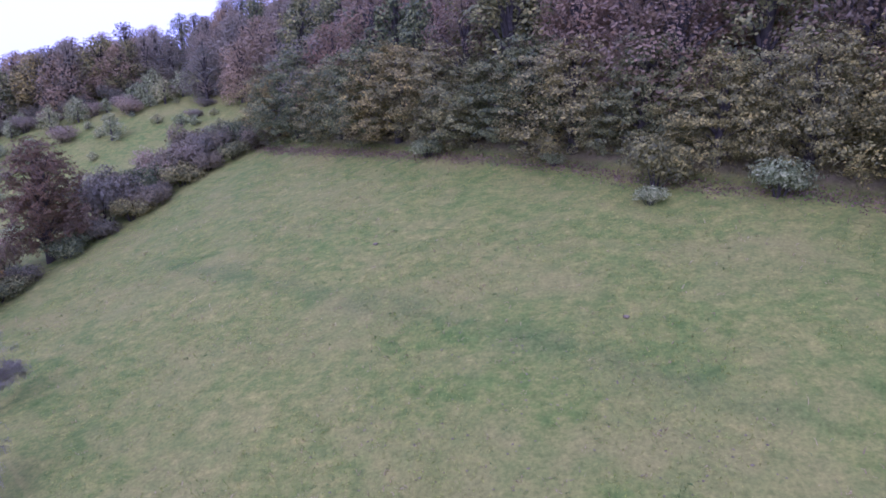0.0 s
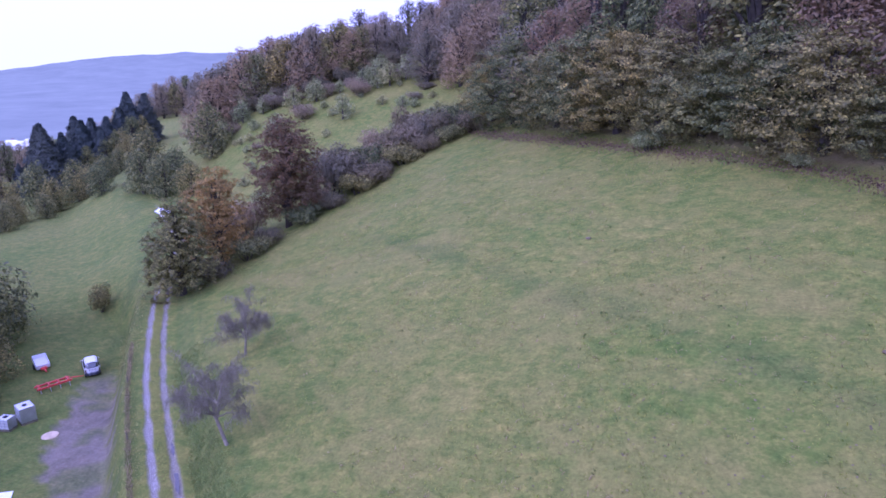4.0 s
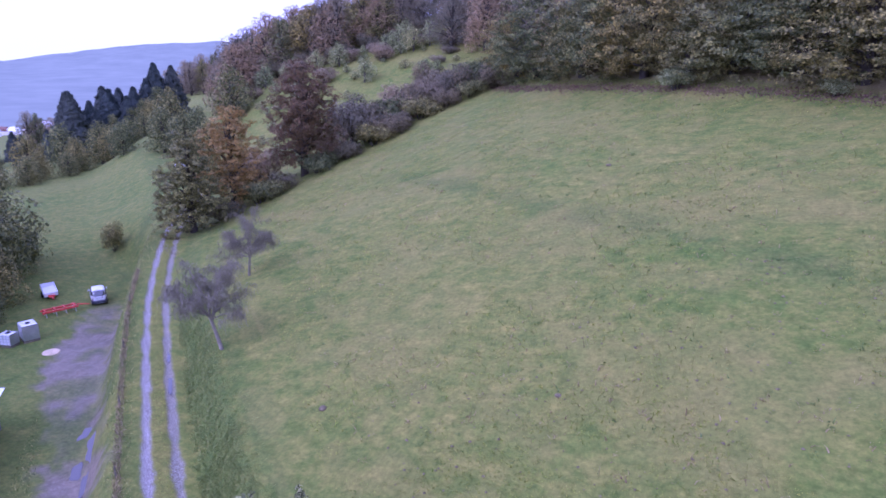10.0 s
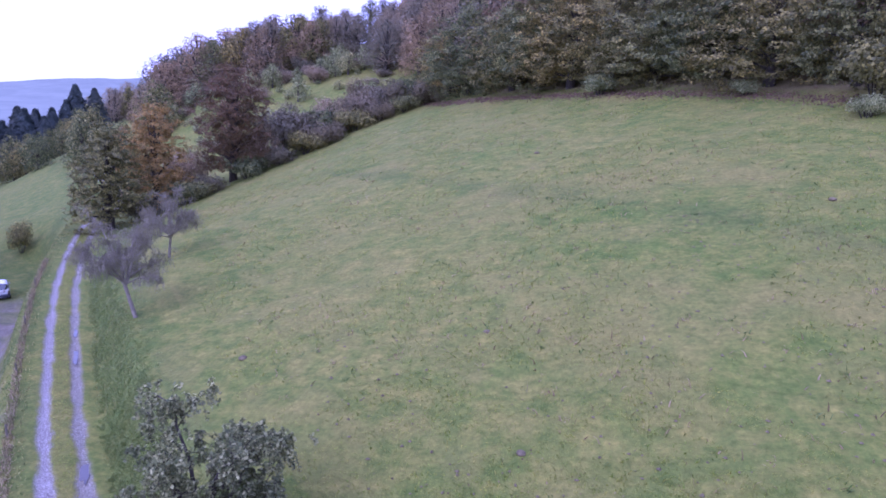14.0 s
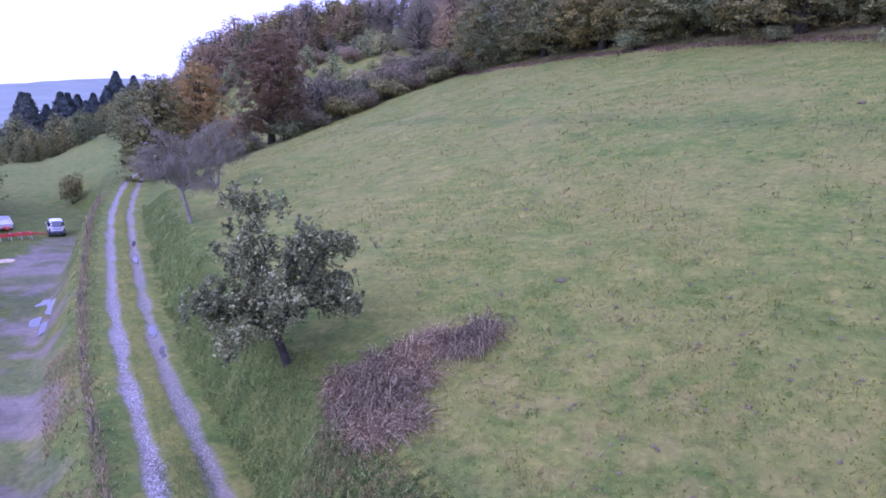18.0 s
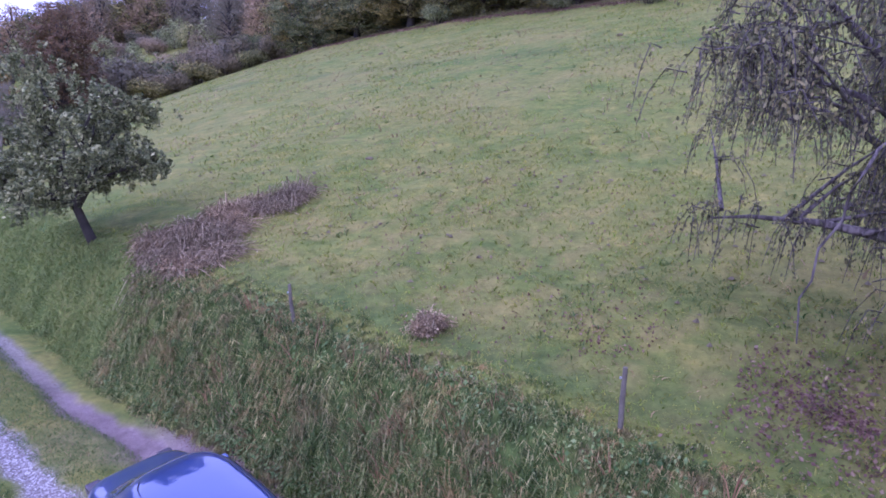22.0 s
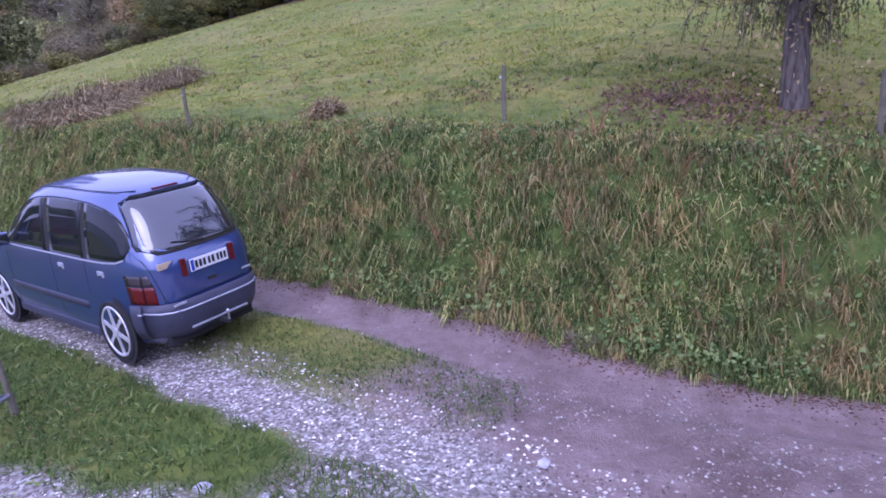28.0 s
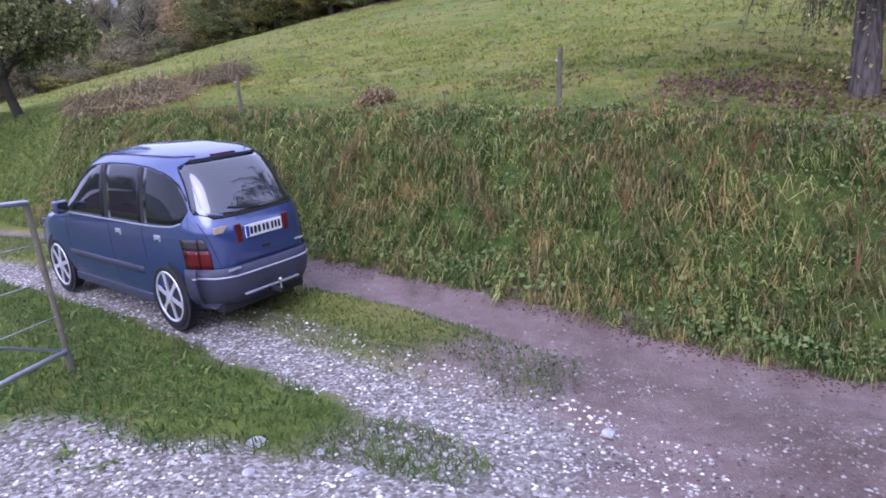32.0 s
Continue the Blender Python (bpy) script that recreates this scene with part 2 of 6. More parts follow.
meadow = ramp(nt, n_mid, [(0.34, (0.074, 0.128, 0.016)), (0.45, (0.134, 0.172, 0.025)), (0.55, (0.196, 0.198, 0.036)), (0.67, (0.288, 0.260, 0.056))])
meadow = mixed(nt, 0.5, meadow, ramp(nt, n_big, [(0.35, (0.112, 0.148, 0.026)), (0.65, (0.186, 0.183, 0.042))]))
turned = nt.nodes.new("ShaderNodeMapping")
turned.inputs["Rotation"].default_value = (0, 0, radians(44.4))
turned.inputs["Scale"].default_value = (0.8, 1.6, 1.0)
place = nt.nodes.new("ShaderNodeNewGeometry")
nt.links.new(place.outputs["Position"], turned.inputs["Vector"])
swath = nt.nodes.new("ShaderNodeTexNoise")
swath.inputs["Scale"].default_value, swath.inputs["Detail"].default_value, swath.inputs["Roughness"].default_value = 1.6, 5.0, 0.65
nt.links.new(turned.outputs["Vector"], swath.inputs["Vector"])
meadow = mixed(nt, 0.45, meadow, ramp(nt, swath.outputs["Fac"], [(0.36, (0.60, 0.74, 0.55)), (0.5, (1, 1, 1)), (0.64, (1.42, 1.30, 1.35))]), "MULTIPLY")
meadow = mixed(nt, 0.75, meadow, ramp(nt, n_fine, [(0.3, (0.62, 0.66, 0.62)), (0.5, (0.98, 1, 0.98)), (0.68, (1.38, 1.32, 1.25))]), "MULTIPLY")
meadow = mixed(nt, att.outputs["Alpha"], meadow, ramp(nt, n_fine, [(0.3, (0.155, 0.146, 0.034)), (0.7, (0.280, 0.250, 0.062))]))
# lush green; its dark low end paints shade into gaps between bank blades
lush = ramp(nt, n_fine, [(0.3, (0.022, 0.044, 0.011)), (0.55, (0.060, 0.108, 0.022)), (0.8, (0.13, 0.185, 0.042))])
meadow = mixed(nt, sep.outputs["Blue"], meadow, lush)
mud = ramp(nt, n_fine, [(0.3, (0.160, 0.116, 0.096)), (0.55, (0.225, 0.170, 0.148)), (0.8, (0.305, 0.248, 0.222))])
mud = mixed(nt, 0.8, mud, ramp(nt, n_mid, [(0.36, (0.62, 0.58, 0.56)), (0.5, (1, 1, 1)), (0.62, (1.15, 1.16, 1.2))]), "MULTIPLY")
mud = mixed(nt, 0.35, mud, ramp(nt, n_tiny, [(0.35, (0.6, 0.6, 0.6)), (0.7, (1.3, 1.3, 1.3))]), "MULTIPLY")
vor = nt.nodes.new("ShaderNodeTexVoronoi")
vor.inputs["Scale"].default_value = 44.0
geo = nt.nodes.new("ShaderNodeNewGeometry")
nt.links.new(geo.outputs["Position"], vor.inputs["Vector"])
vsep = nt.nodes.new("ShaderNodeSeparateColor")
nt.links.new(vor.outputs["Color"], vsep.inputs["Color"])
gravel = ramp(nt, vsep.outputs["Red"], [(0.0, (0.130, 0.110, 0.090)), (0.5, (0.255, 0.232, 0.195)), (0.85, (0.385, 0.36, 0.315)), (1.0, (0.59, 0.57, 0.53))])
gravel = mixed(nt, 0.6, gravel, ramp(nt, n_tiny, [(0.35, (0.65, 0.65, 0.66)), (0.7, (1.2, 1.2, 1.2))]), "MULTIPLY")
cover = mixed(nt, sep.outputs["Green"], meadow, mud)
cover = mixed(nt, sep.outputs["Red"], cover, gravel)
nt.links.new(cover, b.inputs["Base Color"])
bumped(nt, b, mixed(nt, 0.5, n_fine, n_tiny), 0.6, 0.06)
rr = ramp(nt, sep.outputs["Green"], [(0.0, (0.95, 0.95, 0.95)), (1.0, (0.38, 0.38, 0.38))])
nt.links.new(rr, b.inputs["Roughness"])

M_WATER, nt, b = mat("puddle_water", 0.06, 0, 0.6)
b.inputs["Base Color"].default_value = (0.10, 0.09, 0.085, 1)
bumped(nt, b, noise_tex(nt, 5, 2), 0.05, 0.01)

# far woods: distance haze painted as blue-grey, with a faint glow
M_FAR_HAZE, nt, b = mat("far_wooded_ridge_hazed", 1.0, 0, 0.0)
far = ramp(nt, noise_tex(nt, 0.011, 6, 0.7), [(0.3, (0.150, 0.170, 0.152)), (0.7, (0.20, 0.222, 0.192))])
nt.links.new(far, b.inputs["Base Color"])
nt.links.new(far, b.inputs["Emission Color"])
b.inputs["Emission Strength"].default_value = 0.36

M_CAR, nt, b = mat("car_blue_paint", 0.34, 0.45, 0.5)
nt.links.new(ramp(nt, noise_tex(nt, 2.2, 4), [(0.3, (0.026, 0.054, 0.185)), (0.7, (0.032, 0.063, 0.21))]), b.inputs["Base Color"])
b.inputs["Coat Weight"].default_value = 1.0
b.inputs["Coat IOR"].default_value = 1.95
b.inputs["Coat Roughness"].default_value = 0.06
M_GLASS, nt, b = mat("car_glass", 0.05, 0, 0.7)
b.inputs["Base Color"].default_value = (0.02, 0.024, 0.026, 1)
b.inputs["Coat Weight"].default_value = 1.0
b.inputs["Coat IOR"].default_value = 1.75
b.inputs["Coat Roughness"].default_value = 0.02
M_GLASS_SIDE, nt, b = mat("car_side_glass", 0.05, 0, 0.35)
b.inputs["Base Color"].default_value = (0.012, 0.015, 0.018, 1)
M_TYRE = plain("tyre_rubber", (0.018, 0.018, 0.018), 0.85)
M_RIM = plain("alloy_rim", (0.60, 0.60, 0.62), 0.35, 0.35, grain=0.1)
M_TRIM = plain("pale_grey_trim", (0.42, 0.44, 0.50), 0.4, 0.3, grain=0.1)
M_BUMPER = plain("grey_blue_bumper_plastic", (0.050, 0.052, 0.080), 0.5, grain=0.15)
M_TAIL = plain("tail_light_red", (0.11, 0.01, 0.012), 0.25, grain=0.1)
M_TAIL_CLEAR = plain("tail_light_clear", (0.06, 0.05, 0.055), 0.25, grain=0.1)
M_PLATE = plain("plate_white", (0.72, 0.73, 0.74), 0.4, grain=0.04)
M_PLATE_BLUE = plain("plate_blue", (0.02, 0.06, 0.4), 0.4, grain=0.04)
M_INK = plain("ink_black", (0.02, 0.02, 0.02), 0.6)


# ---- the lie of the land: s runs along the farm track, n uphill across it ----
AX = Vector((-0.71456, 0.69957, 0)).normalized()
AN = Vector((AX.y, -AX.x, 0))
HEADING = math.degrees(math.atan2(AX.y, AX.x))


def smooth01(x):
    x = np.clip(x, 0, 1)
    return x * x * (3 - 2 * x)


def track_n(s):
    return np.interp(s, [-30, -12, -6, -2, 0, 2, 5, 8, 12, 16, 21, 27.5, 36, 43, 50, 56, 60, 66, 72, 80, 95, 120], [30, 13, 8, 5.3, 4.3, 3.6, 3.15, 2.75, 1.8, 1.3, 0.6, 0, -0.5, -0.8, -0.75, -0.5, -0.2, 0.8, 1.5, 1.5, 0, -4])


def track_z(s):
    return np.interp(s, [-30, -10, 1.5, 3.5, 5.4, 9, 14, 24, 38, 60, 90, 130, 220, 420, 900], [0.3, 0.05, 0.08, 0.24, 0.36, 0.45, 0.52, 0.7, 1.2, 1.5, 1.6, 1.0, -3, -32, -58])


def bank_height(s):
    return np.interp(s, [-30, -6, 0, 4, 8, 15, 25, 34, 45, 56, 64], [1.2, 1.8, 1.85, 1.66, 1.66, 2.05, 1.9, 1.5, 1.1, 0.5, 0.1])


def bank_width(s):
    return np.interp(s, [-30, 0, 4, 8, 34, 60], [2.6, 1.6, 1.25, 1.15, 1.3, 2.0])


def slope(u):
    return np.interp(u, [0, 3, 8, 20, 30, 38, 60, 110, 170, 260, 600], [0, 0.8, 2.25, 6.4, 9.7, 12.4, 22, 48, 70, 76, 70])


def land(s, n):
    """Height of the ground."""
    s, n = np.asarray(s, float), np.asarray(n, float)
    u = n - track_n(s)
    zz = track_z(s) + np.clip(u, -1.3, 1.3) * np.interp(s, [1, 3, 9, 13], [0, 0.15, 0.15, 0])
    half = 1.2 + 0.35 * smooth01((4 - s) / 6)
    ub = u - half
    up = zz + bank_height(s) * smooth01(ub / bank_width(s)) + slope(np.clip(ub - bank_width(s), 0, None)) * np.interp(s, [0, 30, 62, 110, 220, 400, 800], [1, 1, 1.15, 1.2, 1.0, 0.55, 0.1])
    ul = -u - half - 0.35
    low = np.interp(s, [-40, -10, 5, 12, 25, 32, 45, 55, 75, 100, 160, 400, 900], [0, -0.05, -0.05, -0.2, -0.5, -0.9, -1.75, -2.0, -1.6, -2.0, -6, -30, -55])
    low = low - np.clip(ul - 9, 0, 250) * 0.05 - np.clip(ul - 35, 0, 400) * 0.05
    lo = zz + (low - zz) * smooth01(ul / (1.5 + 9 * smooth01((s - 58) / 16)))
    out = np.where(u > 0, up, lo)
    # the scrubby meadow swells towards the wood behind it
    out = out + 4.2 * smooth01((s - 84) / 42) * smooth01((n - 5) / 12) * smooth01((62 - n) / 22) * smooth01((210 - s) / 60)
    # a far field and wooded slope falling to the valley
    shelf = np.interp(n, [-70, -40, -18, -8, 0, 14, 40], [-32, -19, -11, -4, 1.2, 3.2, 9.0])
    k = smooth01((s - 150) / 70) * smooth01((470 - s) / 110) * smooth01((n + 75) / 30) * smooth01((70 - n) / 30)
    return out + np.clip(shelf - out, 0, None) * k


def at(s, n, up=0.0):
    p = AX * s + AN * n
    return Vector((p.x, p.y, float(land(s, n)) + up))


def spot(s, n, up=0.0, turn=0.0):
    """A pose on the ground, turned from the track's direction."""
    p = at(s, n, up)
    return pose(p.x, p.y, p.z, 0, 0, HEADING + turn)


# ---- mesh helpers ----
def mesh_from(name, verts, faces, material, smooth=False):
    me = bpy.data.meshes.new(name)
    verts, faces = np.asarray(verts, np.float32), np.asarray(faces, np.int32)
    k = faces.shape[1]
    me.vertices.add(len(verts))
    me.vertices.foreach_set("co", verts.ravel())
    me.loops.add(faces.size)
    me.loops.foreach_set("vertex_index", faces.ravel())
    me.polygons.add(len(faces))
    me.polygons.foreach_set("loop_start", np.arange(0, faces.size, k, dtype=np.int32))
    me.polygons.foreach_set("loop_total", np.full(len(faces), k, np.int32))
    me.polygons.foreach_set("use_smooth", np.full(len(faces), smooth))
    me.update(calc_edges=True)
    me.validate()
    me.materials.append(material)
    return me


def bm_mesh(name, bm, material, smooth=False):
    me = bpy.data.meshes.new(name)
    bmesh.ops.recalc_face_normals(bm, faces=bm.faces)
    for f in bm.faces:
        f.smooth = smooth
    bm.to_mesh(me)
    bm.free()
    me.materials.append(material)
    return me


def part(name, data, material, parent, label="", m=None, smooth=False):
    """Links a bmesh or mesh as one part under a thing."""
    if isinstance(data, bmesh.types.BMesh):
        data = bm_mesh(name, data, material, smooth)
    ob = new(name, data)
    ob.parent = parent
    if m is not None:
        ob.matrix_basis = m
    return tagged(ob, label)


def thing(name, label, category, m=None, group=""):
    ob = new(name)
    if m is not None:
        ob.matrix_basis = m
    return tagged(ob, label, category, group)


def box(bm, x0, x1, y0, y1, z0, z1, bevel=0.0, m=None):
    r = bmesh.ops.create_cube(bm, size=1.0, matrix=Matrix.LocRotScale(((x0 + x1) / 2, (y0 + y1) / 2, (z0 + z1) / 2), None, (x1 - x0, y1 - y0, z1 - z0)))
    vs = r["verts"]
    if bevel:
        es = list({e for v in vs for e in v.link_edges})
        vs = list({v for f in bmesh.ops.bevel(bm, geom=es, offset=bevel, segments=2, affect="EDGES", profile=0.6)["faces"] for v in f.verts} | {v for v in vs if v.is_valid})
    if m is not None:
        bmesh.ops.transform(bm, matrix=m, verts=vs)
    return bm


def block(x0, x1, y0, y1, z0, z1, bevel=0.0, m=None):
    return box(bmesh.new(), x0, x1, y0, y1, z0, z1, bevel, m)


def tube_arrays(points, radii, sides=6):
    pts = [Vector(p) for p in points]
    verts, faces = [], []
    for k, p in enumerate(pts):
        d = (pts[min(k + 1, len(pts) - 1)] - pts[max(k - 1, 0)]).normalized()
        a = d.orthogonal().normalized()
        c = d.cross(a)
        for j in range(sides):
            w = 2 * math.pi * j / sides
            verts.append(p + (a * math.cos(w) + c * math.sin(w)) * radii[k])
    for k in range(len(pts) - 1):
        for j in range(sides):
            i = (j + 1) % sides
            faces.append((k * sides + j, k * sides + i, (k + 1) * sides + i, (k + 1) * sides + j))
    return np.array([tuple(v) for v in verts]), np.array(faces)


def tubes(runs, sides=6):
    vs, fs, base = [], [], 0
    for points, radii in runs:
        v, f = tube_arrays(points, radii, sides)
        vs.append(v)
        fs.append(f + base)
        base += len(v)
    return np.concatenate(vs), np.concatenate(fs)


def rod(bm, a, b, ra, rb=None, sides=8):
    a, b = Vector(a), Vector(b)
    d = b - a
    m = Matrix.Translation((a + b) / 2) @ d.to_track_quat("Z", "Y").to_matrix().to_4x4()
    bmesh.ops.create_cone(bm, cap_ends=True, segments=sides, radius1=ra, radius2=ra if rb is None else rb, depth=d.length, matrix=m)
    return bm


def leaf_mesh(name, centres, outs, size, material, rng, length=1.35, droop=0.2, spread=0.6, hang=False):
    """Many small bent leaves, one quad folded in two triangles each."""
    n = len(centres)
    if hang:
        d = rng.normal(size=(n, 3)) * spread + outs
        d[:, 2] -= droop
    else:
        face = rng.normal(size=(n, 3)) * spread * 0.55 + outs + np.array((0, 0, 0.35))
        d = np.cross(face, rng.normal(size=(n, 3)))
    d /= np.linalg.norm(d, axis=1)[:, None] + 1e-9
    e = np.cross(d, rng.normal(size=(n, 3)) if hang else face)
    e /= np.linalg.norm(e, axis=1)[:, None] + 1e-9
    up = np.cross(d, e)
    k = size * rng.uniform(0.6, 1.35, (n, 1))
    c = np.asarray(centres)
    v = np.stack([c - d * k * length * 0.5, c + e * k * 0.45 + up * k * 0.12, c + d * k * length * 0.5, c - e * k * 0.45 + up * k * 0.12], 1).reshape(-1, 3)
    f = np.arange(4 * n).reshape(n, 4)
    return mesh_from(name, v, f, material)


def lobes_cloud(lobes, count, rng, shell=0.66, gaps=0.3, spray=0, reach=0.3):
    """Points near the skin of a crown's lobes, with uneven gaps; spray: leaves gathered on one twig."""
    if spray:
        p, d = lobes_cloud(lobes, count // spray, rng, 0.8, gaps)
        p, d = np.repeat(p, spray, axis=0), np.repeat(d, spray, axis=0)
        return p + rng.normal(0, reach, p.shape) * np.array((1, 1, 0.55)), d
    areas = np.array([a * b + b * c + a * c for _, (a, b, c) in lobes])
    pick = rng.choice(len(lobes), count, p=areas / areas.sum())
    d = rng.normal(size=(count, 3))
    d /= np.linalg.norm(d, axis=1)[:, None]
    r = shell + (1 - shell) * rng.random((count, 1)) ** 0.6
    ph = rng.random(3) * 9
    ripple = 1 + 0.16 * np.sin(d[:, :1] * 6 + ph[0] + pick[:, None]) * np.cos(d[:, 1:2] * 5 + ph[1]) + 0.10 * np.sin(d[:, 2:] * 9 + ph[2] + pick[:, None])
    cen = np.array([c for c, _ in lobes])[pick]
    rad = np.array([q for _, q in lobes])[pick]
    p = cen + d * rad * r * ripple
    keep = np.sin(d[:, 0] * 7 + pick) + np.sin(d[:, 1] * 8 + ph[0]) + np.sin(d[:, 2] * 7 + ph[1]) + rng.normal(size=count) * 0.7 > -2.4 + gaps * 3
    return p[keep], d[keep]


def broadleaf(name, label, category, height, width, leaf, count, material, bark, seed, group="", base=0.22, clumps=14, squash=1.0, trunk=0.04, pointed=0.0, gaps=0.35, low=0.0, lobe=0.21, spray=0):
    """A tapered trunk with limbs and a crown of leaf clumps."""
    rng = np.random.default_rng(seed)
    root = thing(name, label, category, group=group)
    z0 = height * base
    lobes = []
    for k in range(clumps):
        f = (k + 0.5) / clumps
        z = z0 + (height - z0) * (low + (1 - low) * f) * 0.93
        prof = math.sin(math.pi * min(1, (0.16 + 0.84 * f) ** (0.75 + pointed))) ** 0.7 if pointed < 0.5 else (1.06 - f) ** 0.85
        a = k * 2.4 + rng.uniform(-0.5, 0.5)
        r = width * 0.5 * prof * rng.uniform(0.45, 0.72)
        q = width * (lobe + 0.07 * rng.random()) * (0.55 + 0.45 * prof) * 1.08
        lobes.append(((r * math.cos(a), r * math.sin(a), z), (q, q, q * 0.85 * squash)))
    tr = trunk * height
    lean = rng.uniform(-0.03, 0.03, 2) * height
    runs = [([(0, 0, -0.3), (lean[0] * 0.2, lean[1] * 0.2, height * 0.25), (lean[0] * 0.6, lean[1] * 0.6, height * 0.55), (lean[0], lean[1], height * 0.85)], [tr, tr * 0.75, tr * 0.5, tr * 0.12])]
    for c, q in lobes:
        h = max(z0 * 0.6, c[2] * 0.62)
        f = h / height
        s0 = (lean[0] * f, lean[1] * f, h)
        mid = ((s0[0] + c[0]) / 2, (s0[1] + c[1]) / 2, h * 0.45 + c[2] * 0.55 + 0.02 * height)
        runs.append(([s0, mid, c], [tr * 0.35, tr * 0.22, tr * 0.06]))
    v, f = tubes(runs, 6)
    part("trunk", mesh_from("trunk", v, f, bark, True), bark, root)
    p, d = lobes_cloud(lobes, count, rng, gaps=gaps, spray=spray, reach=width * 0.022)
    part("crown", leaf_mesh("crown", p, d, leaf, material, rng), material, root)
    return root


def conifer(name, label, height, width, leaf, count, seed, group=""):
    rng = np.random.default_rng(seed)
    root = thing(name, label, "tree", group=group)
    v, f = tubes([([(0, 0, -0.5), (0, 0, height * 0.5), (0, 0, height)], [height * 0.022, height * 0.012, 0.02])], 6)
    part("trunk", mesh_from("trunk", v, f, M_BARK_DARK, True), M_BARK_DARK, root)
    z = rng.random(count) ** 1.35
    tier = 0.82 + 0.18 * np.abs(np.sin(z * height * 2.0))
    a = rng.random(count) * 2 * math.pi
    r = width * 0.5 * (1 - z) ** 0.72 * tier * np.sqrt(rng.uniform(0.2, 1, count)) * (1 + 0.22 * np.sin(3 * a + z * 23) + 0.14 * np.sin(5 * a - z * 41))
    p = np.stack([r * np.cos(a), r * np.sin(a), height * (0.06 + 0.94 * z) - r * 0.25], 1)
    d = np.stack([np.cos(a), np.sin(a), -0.3 + 0 * a], 1)
    part("crown", leaf_mesh("crown", p, d, leaf, M_NEEDLE, rng, length=2.2, spread=0.45), M_NEEDLE, root)
    return root


def shrub(name, label, width, height, leaf, count, material, seed, category="shrub", group="", lobes_n=7):
    rng = np.random.default_rng(seed)
    root = thing(name, label, category, group=group)
    lobes, runs = [], []
    for k in range(lobes_n):
        a, r = k * 2.4, width * 0.34 * math.sqrt((k + 0.5) / lobes_n)
        q = width * rng.uniform(0.2, 0.3)
        c = (r * math.cos(a), r * math.sin(a), height * rng.uniform(0.38, 0.72))
        lobes.append((c, (q, q, height * rng.uniform(0.28, 0.4))))
        runs.append(([(c[0] * 0.15, c[1] * 0.15, -0.15), (c[0] * 0.6, c[1] * 0.6, c[2] * 0.6), c], [0.05, 0.03, 0.01]))
    v, f = tubes(runs, 5)
    tagged(part("stems", mesh_from("stems", v, f, M_BARK_DARK, True), M_BARK_DARK, root), kind="stuff")
    p, d = lobes_cloud(lobes, count, rng, shell=0.5)
    p[:, 2] = np.maximum(p[:, 2], 0.03)
    part("foliage", leaf_mesh("foliage", p, d, leaf, material, rng), material, root)
    return root


def put(ob, s, n, up=-0.05, turn=0.0, scale=1.0):
    m = spot(s, n, up, turn)
    ob.scale = (scale, scale, scale) if isinstance(scale, (int, float)) else scale
    ob.matrix_basis = m @ Matrix.Diagonal((*ob.scale, 1))
    return ob


def put_copy(ob, s, n, up=-0.05, turn=0.0, scale=1.0):
    c = copy_thing(ob, spot(s, n, up, turn))
    k = (scale, scale, scale) if isinstance(scale, (int, float)) else scale
    c.matrix_basis = spot(s, n, up, turn) @ Matrix.Diagonal((*k, 1))
    return c


# ---- the ground ----
def graded(stops):
    out = []
    for a, b, step in stops:
        out += list(np.arange(a, b - 1e-6, step))
    return np.array(out + [stops[-1][1]])


GS = graded([(-700, -120, 60), (-120, -40, 10), (-40, -12, 2.0), (-12, -3, 0.5), (-3, 13, 0.11), (13, 30, 0.25), (30, 70, 0.5), (70, 130, 1.5), (130, 260, 6), (260, 800, 30), (800, 4200, 200)])
GN = graded([(-2600, -600, 200), (-600, -150, 30), (-150, -40, 5), (-40, -14, 1.0), (-14, -2.5, 0.22), (-2.5, 9.5, 0.09), (9.5, 42, 0.45), (42, 90, 2.0), (90, 300, 10), (300, 1500, 100)])
S2, N2 = np.meshgrid(GS, GN, indexing="ij")
Z2 = land(S2, N2)


def wave(s, n, k, seed):
    r = np.random.default_rng(seed)
    out = np.zeros_like(s)
    for j in range(7):
        a = r.uniform(0, 6.28)
        q = k * r.uniform(0.6, 1.9)
        out += np.sin((s * math.cos(a) + n * math.sin(a)) * q + r.uniform(0, 6.28)) / 7
    return out


U2 = N2 - track_n(S2)
rough_grass = smooth01((np.abs(U2) - 1.0) / 0.8)
Z2 += rough_grass * (0.05 * wave(S2, N2, 1.1, 1) + 0.03 * wave(S2, N2, 4.0, 2)) * (1 + 1.2 * smooth01((N2 - 6) / 6))
Z2 += smooth01((U2 - 2.7) / 0.6) * smooth01((17 - N2) / 3) * 0.045 * wave(S2, N2, 8.0, 61)
edge = 0.12 * wave(S2, N2, 2.2, 3) + 0.08 * wave(S2, N2, 6.0, 4)
apart = np.interp(S2, [2, 8, 12, 16, 40], [0.72, 0.70, 0.58, 0.52, 0.48])
rut_wide = np.interp(S2, [2, 8, 14, 40], [0.36, 0.33, 0.27, 0.24])
rut_l = smooth01((rut_wide + edge - np.abs(U2 + apart)) / 0.16)
rut_r = smooth01((rut_wide + edge - np.abs(U2 - apart)) / 0.16)
on_track = smooth01((S2 + 14) / 4) * smooth01((100 - S2) / 10)
Z2 -= 0.05 * (rut_l + rut_r) * on_track
